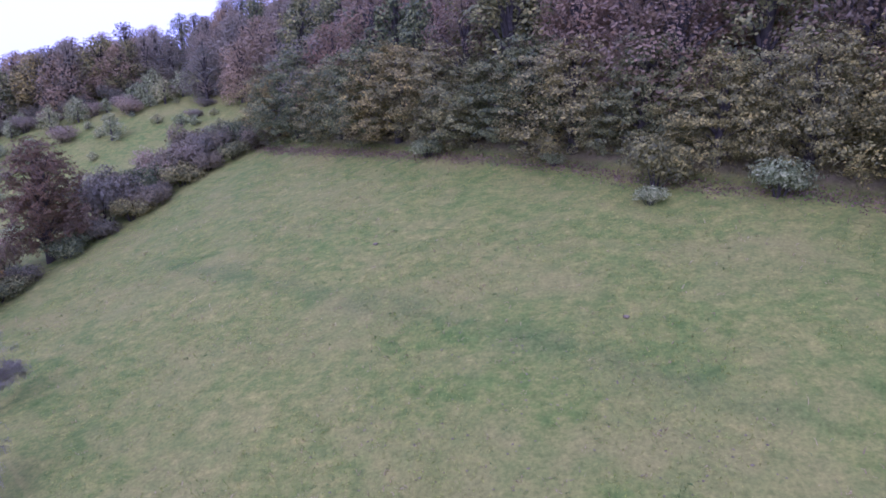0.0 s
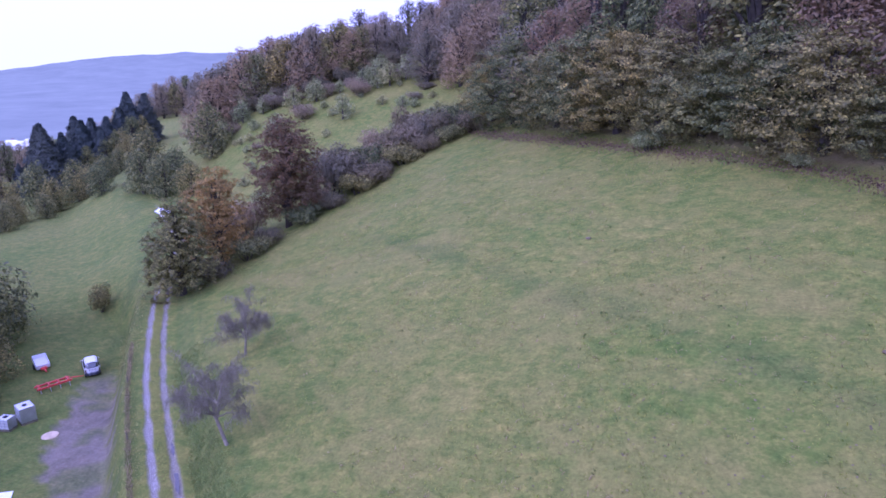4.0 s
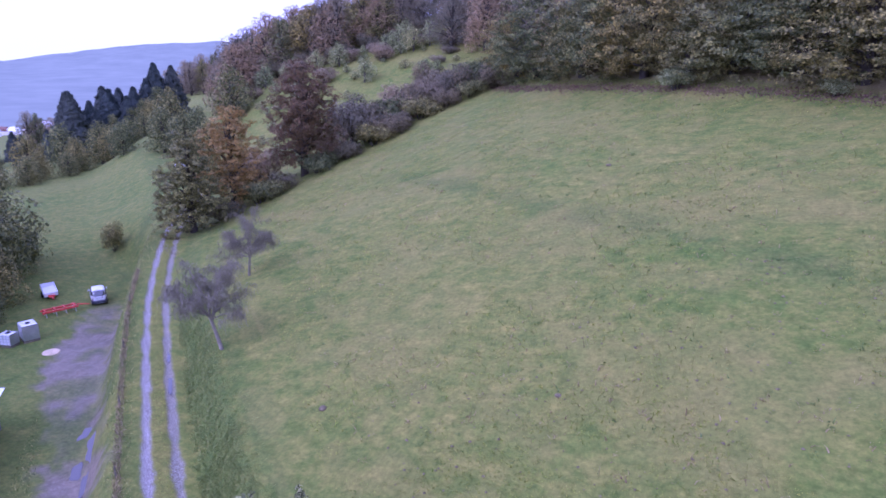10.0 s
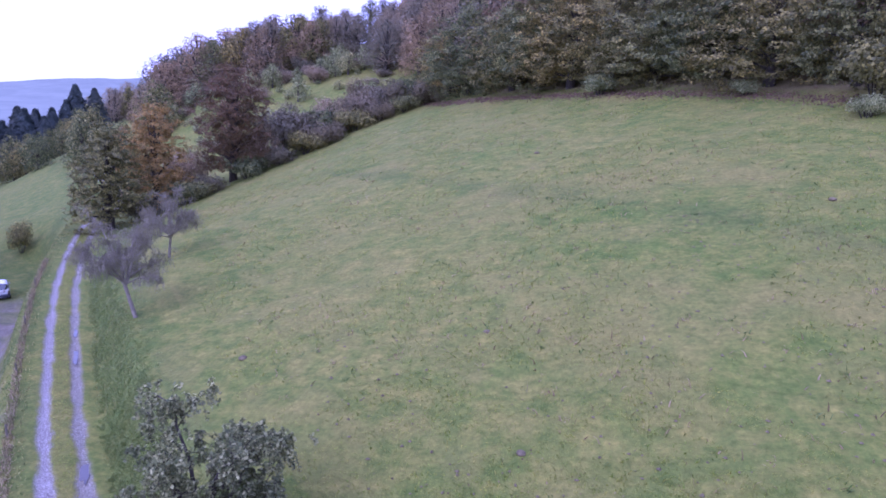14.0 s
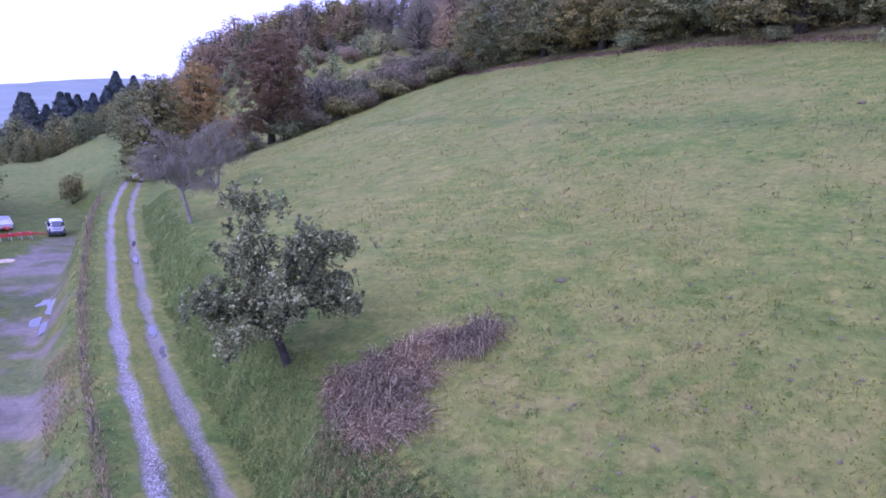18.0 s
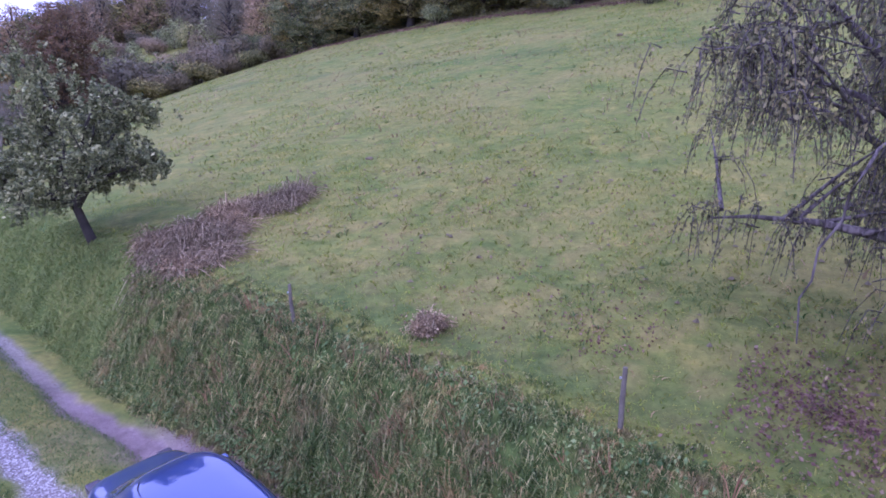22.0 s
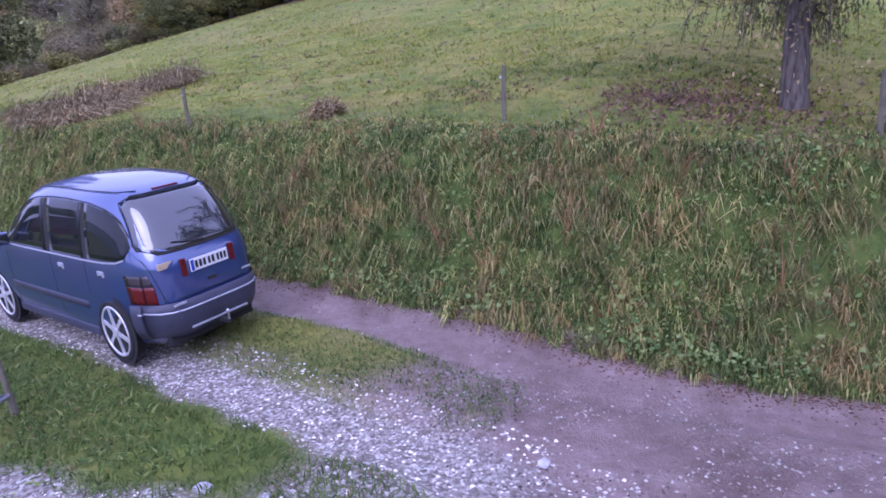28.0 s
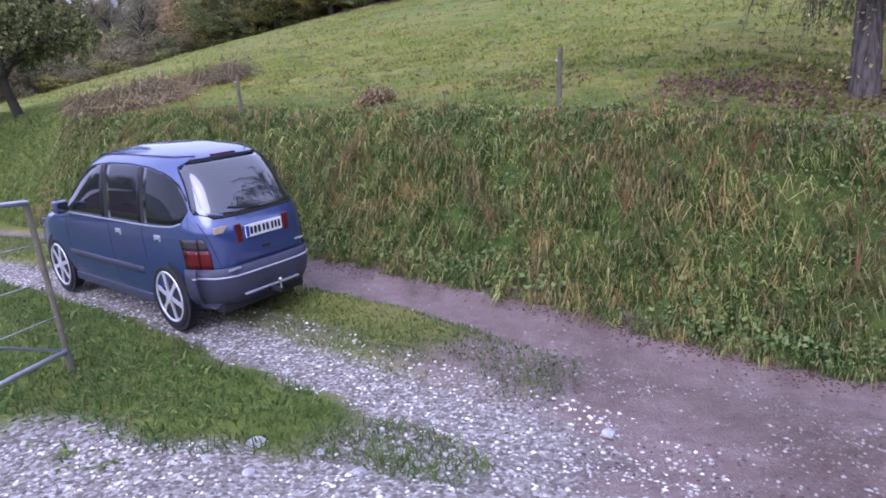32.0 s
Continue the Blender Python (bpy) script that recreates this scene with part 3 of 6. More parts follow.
Z2 += 0.016 * wave(S2, N2, 9.0, 88) * smooth01((1.3 - np.abs(U2)) / 0.3) * smooth01((4 - S2) / 1.5) * smooth01((S2 + 6) / 2)
# the turning place by the gate, gravel below and brown earth along the bank's foot
apron = smooth01((3.4 - S2 + 0.5 * wave(S2, N2, 1.6, 5) + 0.12 * (N2 - 3)) / 0.7) * smooth01((1.42 - U2 + edge) / 0.2) * smooth01((N2 + 4) / 2.0)
left_gravel = smooth01((2.6 - N2 + 2.5 * edge) / 0.3) * smooth01((N2 + 2.5) / 1.0) * smooth01((4.6 - S2 - 1.6 * np.clip(N2 - 1.0, 0, 5) + 3 * edge) / 0.35) * smooth01((S2 + 8) / 3)
gravel_c = np.clip(rut_l * on_track * smooth01((S2 - 1.3 + 2 * edge) / 0.7) + 0.6 * rut_r * on_track * smooth01((S2 - 11) / 6) + left_gravel, 0, 1)
gravel_c = np.maximum(gravel_c, apron * smooth01((-0.15 - 0.6 * np.clip(2.4 - S2, 0, 4) - U2 + 2.5 * edge) / 0.6))
strip_bare = smooth01((0.5 - np.abs(U2)) / 0.2) * smooth01(0.55 + 1.5 * wave(S2, N2, 3.0, 71)) * smooth01((12 - S2) / 4)
mud_c = np.clip(0.8 * strip_bare + rut_r * on_track * (1 - 0.5 * smooth01((S2 - 11) / 6)) + apron, 0, 1)


def yard_centre(s):
    return np.interp(s, [4, 12, 20, 32, 40, 50, 56], [-1.2, -2.1, -2.6, -3.6, -4.9, -4.8, -5.0])


def yard_half(s):
    return np.interp(s, [6, 14, 25, 32, 44, 52], [0.8, 1.4, 1.3, 1.3, 2.3, 1.3])


yard = smooth01((yard_half(S2) + 7 * edge - np.abs(N2 - yard_centre(S2))) / 0.7) * smooth01((S2 - 5) / 3) * smooth01((54 - S2) / 4)
mud_c = np.maximum(mud_c, yard * 0.7)
mud_c = np.maximum(mud_c, smooth01((1.3 + 0.5 * edge - U2) / 0.1) * smooth01((U2 - 0.45) / 0.2) * smooth01((11 - S2) / 2) * smooth01((S2 + 10) / 3))
gravel_c = np.maximum(gravel_c, yard * 0.12 * smooth01((wave(S2, N2, 0.8, 8) + 0.1) / 0.3))
bank_zone = smooth01((U2 - 1.15) / 0.3) * smooth01((4.2 - U2) / 1.8)
worn = 1 - np.interp(S2, [6, 34, 40], [0.85, 0.8, 0.55]) * smooth01((wave(S2, N2, 0.9, 52) + 0.4 * wave(S2, N2, 2.6, 53) + np.interp(S2, [6, 34, 40], [0.12, 0.12, -0.06])) / 0.25) * yard
mud_c, gravel_c = mud_c * worn, gravel_c * worn
lush_c = np.clip(bank_zone * np.interp(S2, [9, 15, 40], [0.75, 0.42, 0.35]) + 0.4 * smooth01((2.2 - np.abs(U2 + 2.4)) / 1.0) * smooth01(0.6 + wave(S2, N2, 0.9, 9)), 0, 1)
stripe = smooth01((1.3 + 1.2 * wave(S2, N2, 0.5, 10) - np.abs(N2 - (16.7 + 0.193 * (47 - S2)))) / 1.2) * smooth01((S2 - 4) / 6) * smooth01((56 - S2) / 10)
lush_c = np.clip(lush_c + 0.42 * stripe * smooth01(0.7 + 0.9 * wave(S2, N2, 1.3, 62)) * (U2 > 0) + smooth01((-U2 - 2.6) / 2) * smooth01((S2 - 20) / 8) * np.interp(S2, [20, 56, 66], [0.42, 0.36, 0.16]), 0, 1)
# darker green round the pear: longer grass, with tree shade painted in
pear_shade_tint = smooth01((U2 - 3.1) / 0.5) * smooth01((7.2 - U2) / 1.5) * smooth01((S2 + 4) / 3) * smooth01((11 - S2) / 4)
lush_c = np.clip(lush_c + pear_shade_tint * 0.25 * smooth01(0.6 + 1.3 * wave(S2, N2, 1.6, 63)), 0, 1)
lush_c *= 1 - 0.8 * smooth01((0.22 - np.abs(U2 - np.interp(S2, [-4, 2, 5, 9, 15], [3.1, 3.05, 2.75, 2.6, 2.7]))) / 0.12)
litter = smooth01((1.5 - np.hypot(S2 - 1.75, N2 - 8.0) + 3 * edge) / 0.8)
dry_spot = 0.85 * smooth01((U2 - 2.9) / 0.5) * smooth01((9.5 - U2) / 2) * smooth01((S2 + 4) / 3) * smooth01((15 - S2) / 4) * smooth01((wave(S2, N2, 6.0, 64) - 0.1) / 0.15) + 0.5 * litter
forest_floor = smooth01((N2 - np.interp(S2, [0, 12, 30, 45, 60, 72, 85, 110, 200], [39.5, 38.5, 37, 35.5, 34.5, 37, 47, 47, 44])) / 1.5)
dry_c = np.clip(dry_spot + 0.25 * smooth01((0.5 - np.abs(U2)) / 0.2) * on_track + forest_floor + 0.38 * smooth01((wave(S2, N2, 0.55, 11) - 0.12) / 0.25) * (U2 > 4.5) + 0.35 * smooth01((wave(S2, N2, 2.0, 12) - 0.1) / 0.2) * (U2 > 3), 0, 1)
mud_c = np.clip(mud_c + 0.35 * forest_floor, 0, 1)
Z2 += 0.02 * (mud_c + gravel_c) * wave(S2, N2, 5.0, 13)
X2 = AX.x * S2 + AN.x * N2
Y2 = AX.y * S2 + AN.y * N2
ni, nj = S2.shape
idx = np.arange(ni * nj).reshape(ni, nj)
quads = np.stack([idx[:-1, :-1], idx[1:, :-1], idx[1:, 1:], idx[:-1, 1:]], -1).reshape(-1, 4)
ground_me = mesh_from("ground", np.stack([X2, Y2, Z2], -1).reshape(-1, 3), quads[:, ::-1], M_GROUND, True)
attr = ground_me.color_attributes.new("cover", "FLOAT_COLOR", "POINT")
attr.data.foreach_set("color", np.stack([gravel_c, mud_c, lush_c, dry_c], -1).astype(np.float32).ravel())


def ground_z(s, n):
    """Height of the finished ground, ruts and hummocks included."""
    s, n = np.asarray(s, float), np.asarray(n, float)
    i = np.clip(np.searchsorted(GS, s) - 1, 0, len(GS) - 2)
    j = np.clip(np.searchsorted(GN, n) - 1, 0, len(GN) - 2)
    a, b = (s - GS[i]) / (GS[i + 1] - GS[i]), (n - GN[j]) / (GN[j + 1] - GN[j])
    return (Z2[i, j] * (1 - a) + Z2[i + 1, j] * a) * (1 - b) + (Z2[i, j + 1] * (1 - a) + Z2[i + 1, j + 1] * a) * b


tagged(new("ground", ground_me), "sloping autumn meadow with a rutted farm track", "ground", kind="structure")


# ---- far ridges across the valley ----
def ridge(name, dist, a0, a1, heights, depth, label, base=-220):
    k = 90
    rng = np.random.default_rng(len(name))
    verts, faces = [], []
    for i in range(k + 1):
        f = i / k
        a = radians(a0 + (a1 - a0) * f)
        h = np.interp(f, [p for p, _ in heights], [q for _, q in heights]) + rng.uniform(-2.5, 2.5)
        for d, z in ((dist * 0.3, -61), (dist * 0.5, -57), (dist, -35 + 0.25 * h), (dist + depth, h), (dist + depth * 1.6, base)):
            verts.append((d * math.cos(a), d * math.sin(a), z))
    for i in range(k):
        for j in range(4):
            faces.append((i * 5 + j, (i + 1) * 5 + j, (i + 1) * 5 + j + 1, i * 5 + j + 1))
    return tagged(new(name, mesh_from(name, verts, faces, M_FAR_HAZE, True)), label, "hills", kind="structure")


ridge("backdrop_ridge", 2300, 105, 200, [(0, 70), (0.2, 72), (0.30, 78), (0.36, 54), (0.39, 36), (0.434, 2), (0.457, -16), (0.482, -5), (0.6, 5), (1, -15)], 700, "wooded ridge across the valley, painted blue-grey and faintly glowing for haze")


# ---- trees, hedges and woods ----
rs = np.random.default_rng(5)
# wood edge kinds, each built once and then copied
def wood_kind(label, height, width, material, seed, leaf, count, base, clumps, spray=0):
    return broadleaf("broadleaf_tree", label, "tree", height, width, leaf, count, material, M_BARK_DARK, seed, "trees of the wood", base=base, clumps=clumps, gaps=0.12, lobe=0.165 if spray else 0.14, spray=spray)


FRONT = [wood_kind("broad dark green broadleaf tree at the wood's edge", 9.2, 9.6, M_LEAF_DARK, 11, 0.125, 26000, 0.09, 22, 26),
         wood_kind("broad olive and yellowing broadleaf tree at the wood's edge", 8.6, 10.0, M_LEAF_OLIVE, 12, 0.125, 26000, 0.08, 22, 26),
         wood_kind("tall olive-brown autumn tree at the wood's edge", 9.4, 9.4, M_LEAF_OLIVE, 16, 0.125, 24000, 0.09, 20, 26),
         wood_kind("olive-green tree with low boughs at the wood's edge", 7.6, 9.0, M_LEAF_DARK, 17, 0.125, 24000, 0.07, 20, 26)]
edge_green = wood_kind("dark green broadleaf tree in the wood", 10.5, 8.2, M_LEAF_DARK, 18, 0.21, 5200, 0.10, 22)
edge_olive = wood_kind("olive broadleaf tree in the wood", 10.0, 8.4, M_LEAF_OLIVE, 19, 0.21, 5200, 0.10, 22)
edge_russet = wood_kind("russet autumn broadleaf tree in the wood", 12.5, 8.4, M_LEAF_RUSSET, 13, 0.16, 9000, 0.16, 26)
edge_slim = wood_kind("slim dark green tree in the wood", 12.0, 6.4, M_LEAF_DARK, 14, 0.21, 4400, 0.14, 20)
edge_gold = wood_kind("broad golden-brown autumn tree in the wood", 10.5, 9.4, M_LEAF_RUSSET, 15, 0.16, 9000, 0.12, 26)
far_brown = wood_kind("tall autumn tree in the far wood, its grey-brown paled for haze", 12.0, 7.6, M_LEAF_MAUVE_HAZE, 28, 0.20, 5600, 0.08, 24)
far_round = wood_kind("rounded fading tree in the far wood, its brown paled for haze", 10.0, 8.6, M_LEAF_MAUVE_HAZE, 29, 0.20, 5600, 0.06, 24)
KINDS = [edge_green, edge_olive, edge_russet, edge_slim, edge_gold, far_brown, far_round]
used = set()


def plant(kind, s, n, turn, scale):
    wide = rs.uniform(1.0, 1.35)
    scale = (scale * wide, scale * wide, scale)
    if kind in used:
        return put_copy(kind, s, n, -0.1, turn, scale)
    used.add(kind)
    return put(kind, s, n, -0.1, turn, scale)


def wood_edge(s):
    return float(np.interp(s, [-30, 0, 12, 24, 30, 45, 60, 70, 80, 95, 110, 200], [44, 41.5, 40.5, 38.5, 39, 36.5, 35.5, 36, 41, 42, 42, 40]))


s = -14.0
row = 0
while s < 73:
    plant(FRONT[[0, 1, 0, 3, 1, 2, 0, 1, 3][row % 9]], s, wood_edge(s) + rs.uniform(-0.3, 0.8), rs.uniform(0, 360), rs.uniform(0.82, 1.04))
    s += rs.uniform(3.8, 5.2)
    row += 1
for depth, step, kinds in ((4.5, 4.8, (4, 3, 2)), (9, 5.4, (2, 3, 4)), (15, 6.0, (2, 4, 0)), (22, 7.5, (2, 3, 2))):
    s = -22.0 - depth * 0.3
    while s < 120 + depth:
        pick = kinds[int(rs.integers(3))]
        # beyond the corner of the meadow the wood is lower, its leaves paled for haze
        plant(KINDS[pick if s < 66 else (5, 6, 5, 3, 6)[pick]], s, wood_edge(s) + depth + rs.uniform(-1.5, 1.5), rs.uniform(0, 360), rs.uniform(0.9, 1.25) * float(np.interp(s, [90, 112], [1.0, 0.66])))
        s += step * rs.uniform(0.8, 1.2)
for s, n, q in ((99, 39.5, 0.85), (105, 42, 0.8), (111, 44, 0.75), (92, 42, 0.9)):
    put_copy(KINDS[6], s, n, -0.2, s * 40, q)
# the wood turns down behind the scrubby meadow
undergrowth = []
for depth, count in ((0, 15), (5, 15), (11, 14), (18, 13)):
    for k in range(count):
        f = (k + rs.uniform(-0.3, 0.3)) / (count - 1)
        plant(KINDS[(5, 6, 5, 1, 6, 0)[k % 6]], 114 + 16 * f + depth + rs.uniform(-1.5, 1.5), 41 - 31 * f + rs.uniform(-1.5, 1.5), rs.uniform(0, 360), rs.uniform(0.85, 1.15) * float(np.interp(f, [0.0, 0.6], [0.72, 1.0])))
for k in range(16):
    f = k / 15
    undergrowth.append((112 + 15 * f + rs.uniform(-1.5, 1.5), 40 - 29 * f + rs.uniform(-1.5, 1.5), rs.uniform(0, 360), rs.uniform(0.8, 1.3)))

red_tree = broadleaf("red_brown_tree", "domed dark red-brown tree rising out of the hedge", "tree", 11.2, 7.4, 0.125, 30000, M_LEAF_RED, M_BARK_DARK, 21, base=0.2, clumps=24, pointed=0.2, gaps=0.12, spray=16)
put(red_tree, 68.0, 11.9)
orange_tree = broadleaf("orange_tree", "rounded orange autumn tree in the hedge", "tree", 9.4, 6.4, 0.125, 20000, M_LEAF_ORANGE, M_BARK_DARK, 22, base=0.12, clumps=18, gaps=0.12, spray=16)
put(orange_tree, 63.5, 4.9)
bend_tree = broadleaf("olive_tree", "broad olive-brown tree beside the bend of the track", "tree", 8.2, 5.6, 0.125, 20000, M_LEAF_OLIVE, M_BARK_DARK, 23, base=0.08, clumps=20, gaps=0.12, spray=16)
put(bend_tree, 58.4, 1.35)

hedge = shrub("hedge_shrub", "dense olive-green hedge shrub at the meadow's edge", 4.2, 2.4, 0.12, 4600, M_HEDGE, 31, group="hedge shrubs")
hedge_dark = shrub("hedge_shrub", "dark grey-brown hedge shrub at the meadow's edge", 4.2, 2.2, 0.12, 4600, M_LEAF_DARK, 32, group="hedge shrubs")
hedge_line = [(60, 3.6), (62, 7), (64.5, 9), (66.5, 13), (67, 16), (67.8, 19), (69.5, 22), (70.8, 25), (71.3, 28), (71.2, 31), (70.8, 33.5), (63.2, 8.2), (68.5, 20.5)]
for k, (s, n) in enumerate(hedge_line):
    src = (hedge, hedge_dark)[k % 2]
    (put if k < 2 else put_copy)(src, s, n, -0.1, rs.uniform(0, 360), rs.uniform(0.8, 1.2))

for s, n, turn, q in undergrowth:
    put_copy(hedge, s, n, -0.1, turn, q)

scrub = broadleaf("young_tree", "small grey-green tree in the scrubby meadow", "tree", 3.2, 2.8, 0.16, 1300, M_LEAF_SILVER, M_BARK, 41, "scrub trees", base=0.15, clumps=9)
thicket = shrub("thicket_shrub", "fading brown shrub in the scrubby meadow", 3.4, 2.2, 0.12, 2600, M_LEAF_MAUVE_HAZE, 42, group="scrub shrubs")
rng_scrub = np.random.default_rng(77)
first_two = [put, put]
for k in range(96):
    s, n = float(rng_scrub.uniform(78, 122)), float(rng_scrub.uniform(10, 40))
    # open grass in the middle, thicker along both sides
    if 0.25 < (n - 10) / 30 < 0.7 and k % 3:
        continue
    kind = 1 if k % 4 == 0 else 0
    first_two[kind]((scrub, thicket)[kind], s, n, -0.1, k * 71, (lambda q: (q * 1.3, q, q * 0.8))(float(rng_scrub.uniform(0.3, 0.8))))
    first_two[kind] = put_copy
# tall bushes standing behind the hedge
for k, (s, n, wide, tall) in enumerate(((68.8, 14.2, 1.3, 1.9), (70.4, 17.0, 1.8, 2.5), (71.6, 19.6, 1.4, 2.1), (72.4, 21.6, 1.2, 1.8), (73.0, 23.2, 1.3, 1.6), (73.8, 25.2, 1.2, 1.8), (74.0, 27.0, 1.3, 1.6), (74.2, 28.8, 1.2, 1.8), (74.0, 30.8, 1.3, 1.6), (73.8, 32.6, 1.2, 1.7), (69.5, 8.2, 1.3, 2.0), (71.0, 5.6, 1.3, 1.8), (76.5, 19.0, 1.3, 1.9), (77.0, 24.0, 1.3, 1.9), (78.0, 29.0, 1.3, 1.9))):
    put_copy((thicket, thicket, hedge, hedge_dark, thicket, hedge)[k % 6], s, n, -0.1, n * 37, (wide, wide, tall))
for k in range(6):
    put_copy((scrub, thicket)[k % 2], 104 + 4 * math.sin(k * 2.3), 17 + 4.6 * k, -0.1, k * 83, (1.3, 1.3, 1.2))
for k in range(26):
    f = k / 25
    put_copy((scrub, thicket, scrub)[k % 3], 108 + 16 * f + float(rng_scrub.uniform(-4, 2)), 40 - 30 * f + float(rng_scrub.uniform(-2, 2)), -0.1, k * 71, float(rng_scrub.uniform(0.7, 1.3)))
silver = shrub("silver_shrub", "pale grey-green shrub at the foot of the wood", 3.0, 1.9, 0.10, 2700, M_LEAF_SILVER, 33, group="silver shrubs")
for k, (s, n, q) in enumerate([(42.5, 34.5, 1.0), (31.5, 36.5, 0.6), (17.0, 37.0, 1.25), (22.5, 33.8, 0.7)]):
    (put if k == 0 else put_copy)(silver, s, n, -0.1, k * 70, q)
yellow = shrub("yellow_shrub", "yellowing low shrub leaning out of the wood", 4.2, 3.2, 0.15, 3600, M_LEAF_OLIVE, 34)
put(yellow, 23.2, 35.6)

spruce = conifer("spruce", "tall dark spruce beyond the lower meadow", 17, 9.5, 0.5, 5200, 51, "spruces")
first = True
for s, n, q in [(190, -7, 1.0), (186, -12, 0.9), (180, -17, 1.0), (176, -21, 0.8), (172, -25, 0.95), (168, -29, 0.75), (196, -3, 0.9), (164, -33, 0.8), (160, -38, 0.7), (184, -22, 0.85), (192, -16, 1.05), (188, -9, 0.85), (182, -26, 1.0), (174, -30, 0.9), (194, -20, 1.1), (170, -36, 0.9), (170, -19, 0.7), (158, -27, 0.62), (152, -31, 0.6), (178, -13, 0.8), (166, -23, 0.9), (148, -36, 0.6)]:
    q = q * 0.5 if n / s < -0.15 else q
    (put if first else put_copy)(spruce, s, n, -0.5, n * 20, (q * 1.2, q * 1.2, q * 0.92))
    first = False
round_tree = broadleaf("round_tree", "rounded dull green tree beyond the bend", "tree", 8.5, 7.5, 0.25, 4200, M_LEAF_DARK, M_BARK_DARK, 24, "trees beyond the bend", base=0.1, clumps=16)
put(round_tree, 124, -1.6)
for s, n, q in [(108, -2.5, 0.8), (112, 2.5, 0.7), (104, 0.5, 0.75), (133, -14, 0.9), (138, -21, 0.95), (126, -24, 0.8), (118, -9, 0.65), (100, 4, 0.6), (118, 8, 1.1)]:
    put_copy(round_tree, s, n, -0.2, n * 31, q)
# dark trees below the yard
yard_tree = broadleaf("yard_tree", "large dark green broadleaf tree below the yard", "tree", 8.5, 8.0, 0.2, 7600, M_LEAF_DARK, M_BARK_DARK, 25, "trees below the yard", base=0.08, clumps=20)
put(yard_tree, 60, -14.5, -0.05, 0, 1.2)
for s, n, q in [(54, -18, 1.25), (66, -19, 1.1), (47, -17.5, 1.15), (55.5, -12.6, 0.62), (51, -12.2, 0.5), (64, -13.5, 0.8), (72, -24, 1.0), (40, -19, 0.9), (84, -27, 0.9)]:
    put_copy(yard_tree, s, n, -0.2, s * 17, q)
yard_bush = shrub("round_bush", "round olive-brown bush by the yard's entrance", 3.0, 2.7, 0.13, 3000, M_LEAF_DARK, 35)
put(yard_bush, 65.5, -5.4, -0.05, 0, (0.66, 0.66, 1.05))

# trees closing the lower meadow and the strip above it
for k in range(16):
    f = k / 15
    put_copy((round_tree, yard_tree)[k % 2], 104 + 42 * f + rs.uniform(-3, 3), -27 + 20 * f + rs.uniform(-2, 2), -0.3, k * 47, rs.uniform(0.4, 0.55) if f < 0.6 else rs.uniform(0.5, 0.8))
for row in range(3):
    for k in range(24):
        f = k / 23
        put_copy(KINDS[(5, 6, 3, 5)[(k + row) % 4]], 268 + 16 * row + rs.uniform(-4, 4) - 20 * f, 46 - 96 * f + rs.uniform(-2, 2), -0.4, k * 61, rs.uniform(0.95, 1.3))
for k in range(20):
    f = k / 19
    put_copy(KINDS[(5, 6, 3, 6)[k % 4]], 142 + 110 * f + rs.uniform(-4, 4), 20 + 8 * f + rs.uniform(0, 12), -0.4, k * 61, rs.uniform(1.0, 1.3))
for k in range(16):
    f = k / 15
    put_copy((edge_slim, yard_tree, edge_green)[k % 3], 150 + 34 * f + rs.uniform(-3, 3), -38 + 34 * f + rs.uniform(-2, 2), -0.4, k * 53, rs.uniform(0.35, 0.5) if f < 0.45 else rs.uniform(0.6, 0.95))

# trees behind the turning place, out of view, added for the car's reflections
for k in range(11):
    put_copy((yard_tree, round_tree)[k % 2], -24 - 5 * math.sin(k * 1.7), -24 + 4.4 * k, -0.3, k * 67, rs.uniform(0.6, 0.9))
for s, n, q in ((-9.0, 3.5, 0.85), (-11.5, -2.0, 1.0), (-12.5, 8.5, 0.8)):
    put_copy(yard_tree, s, n, -0.3, s * 30, q)


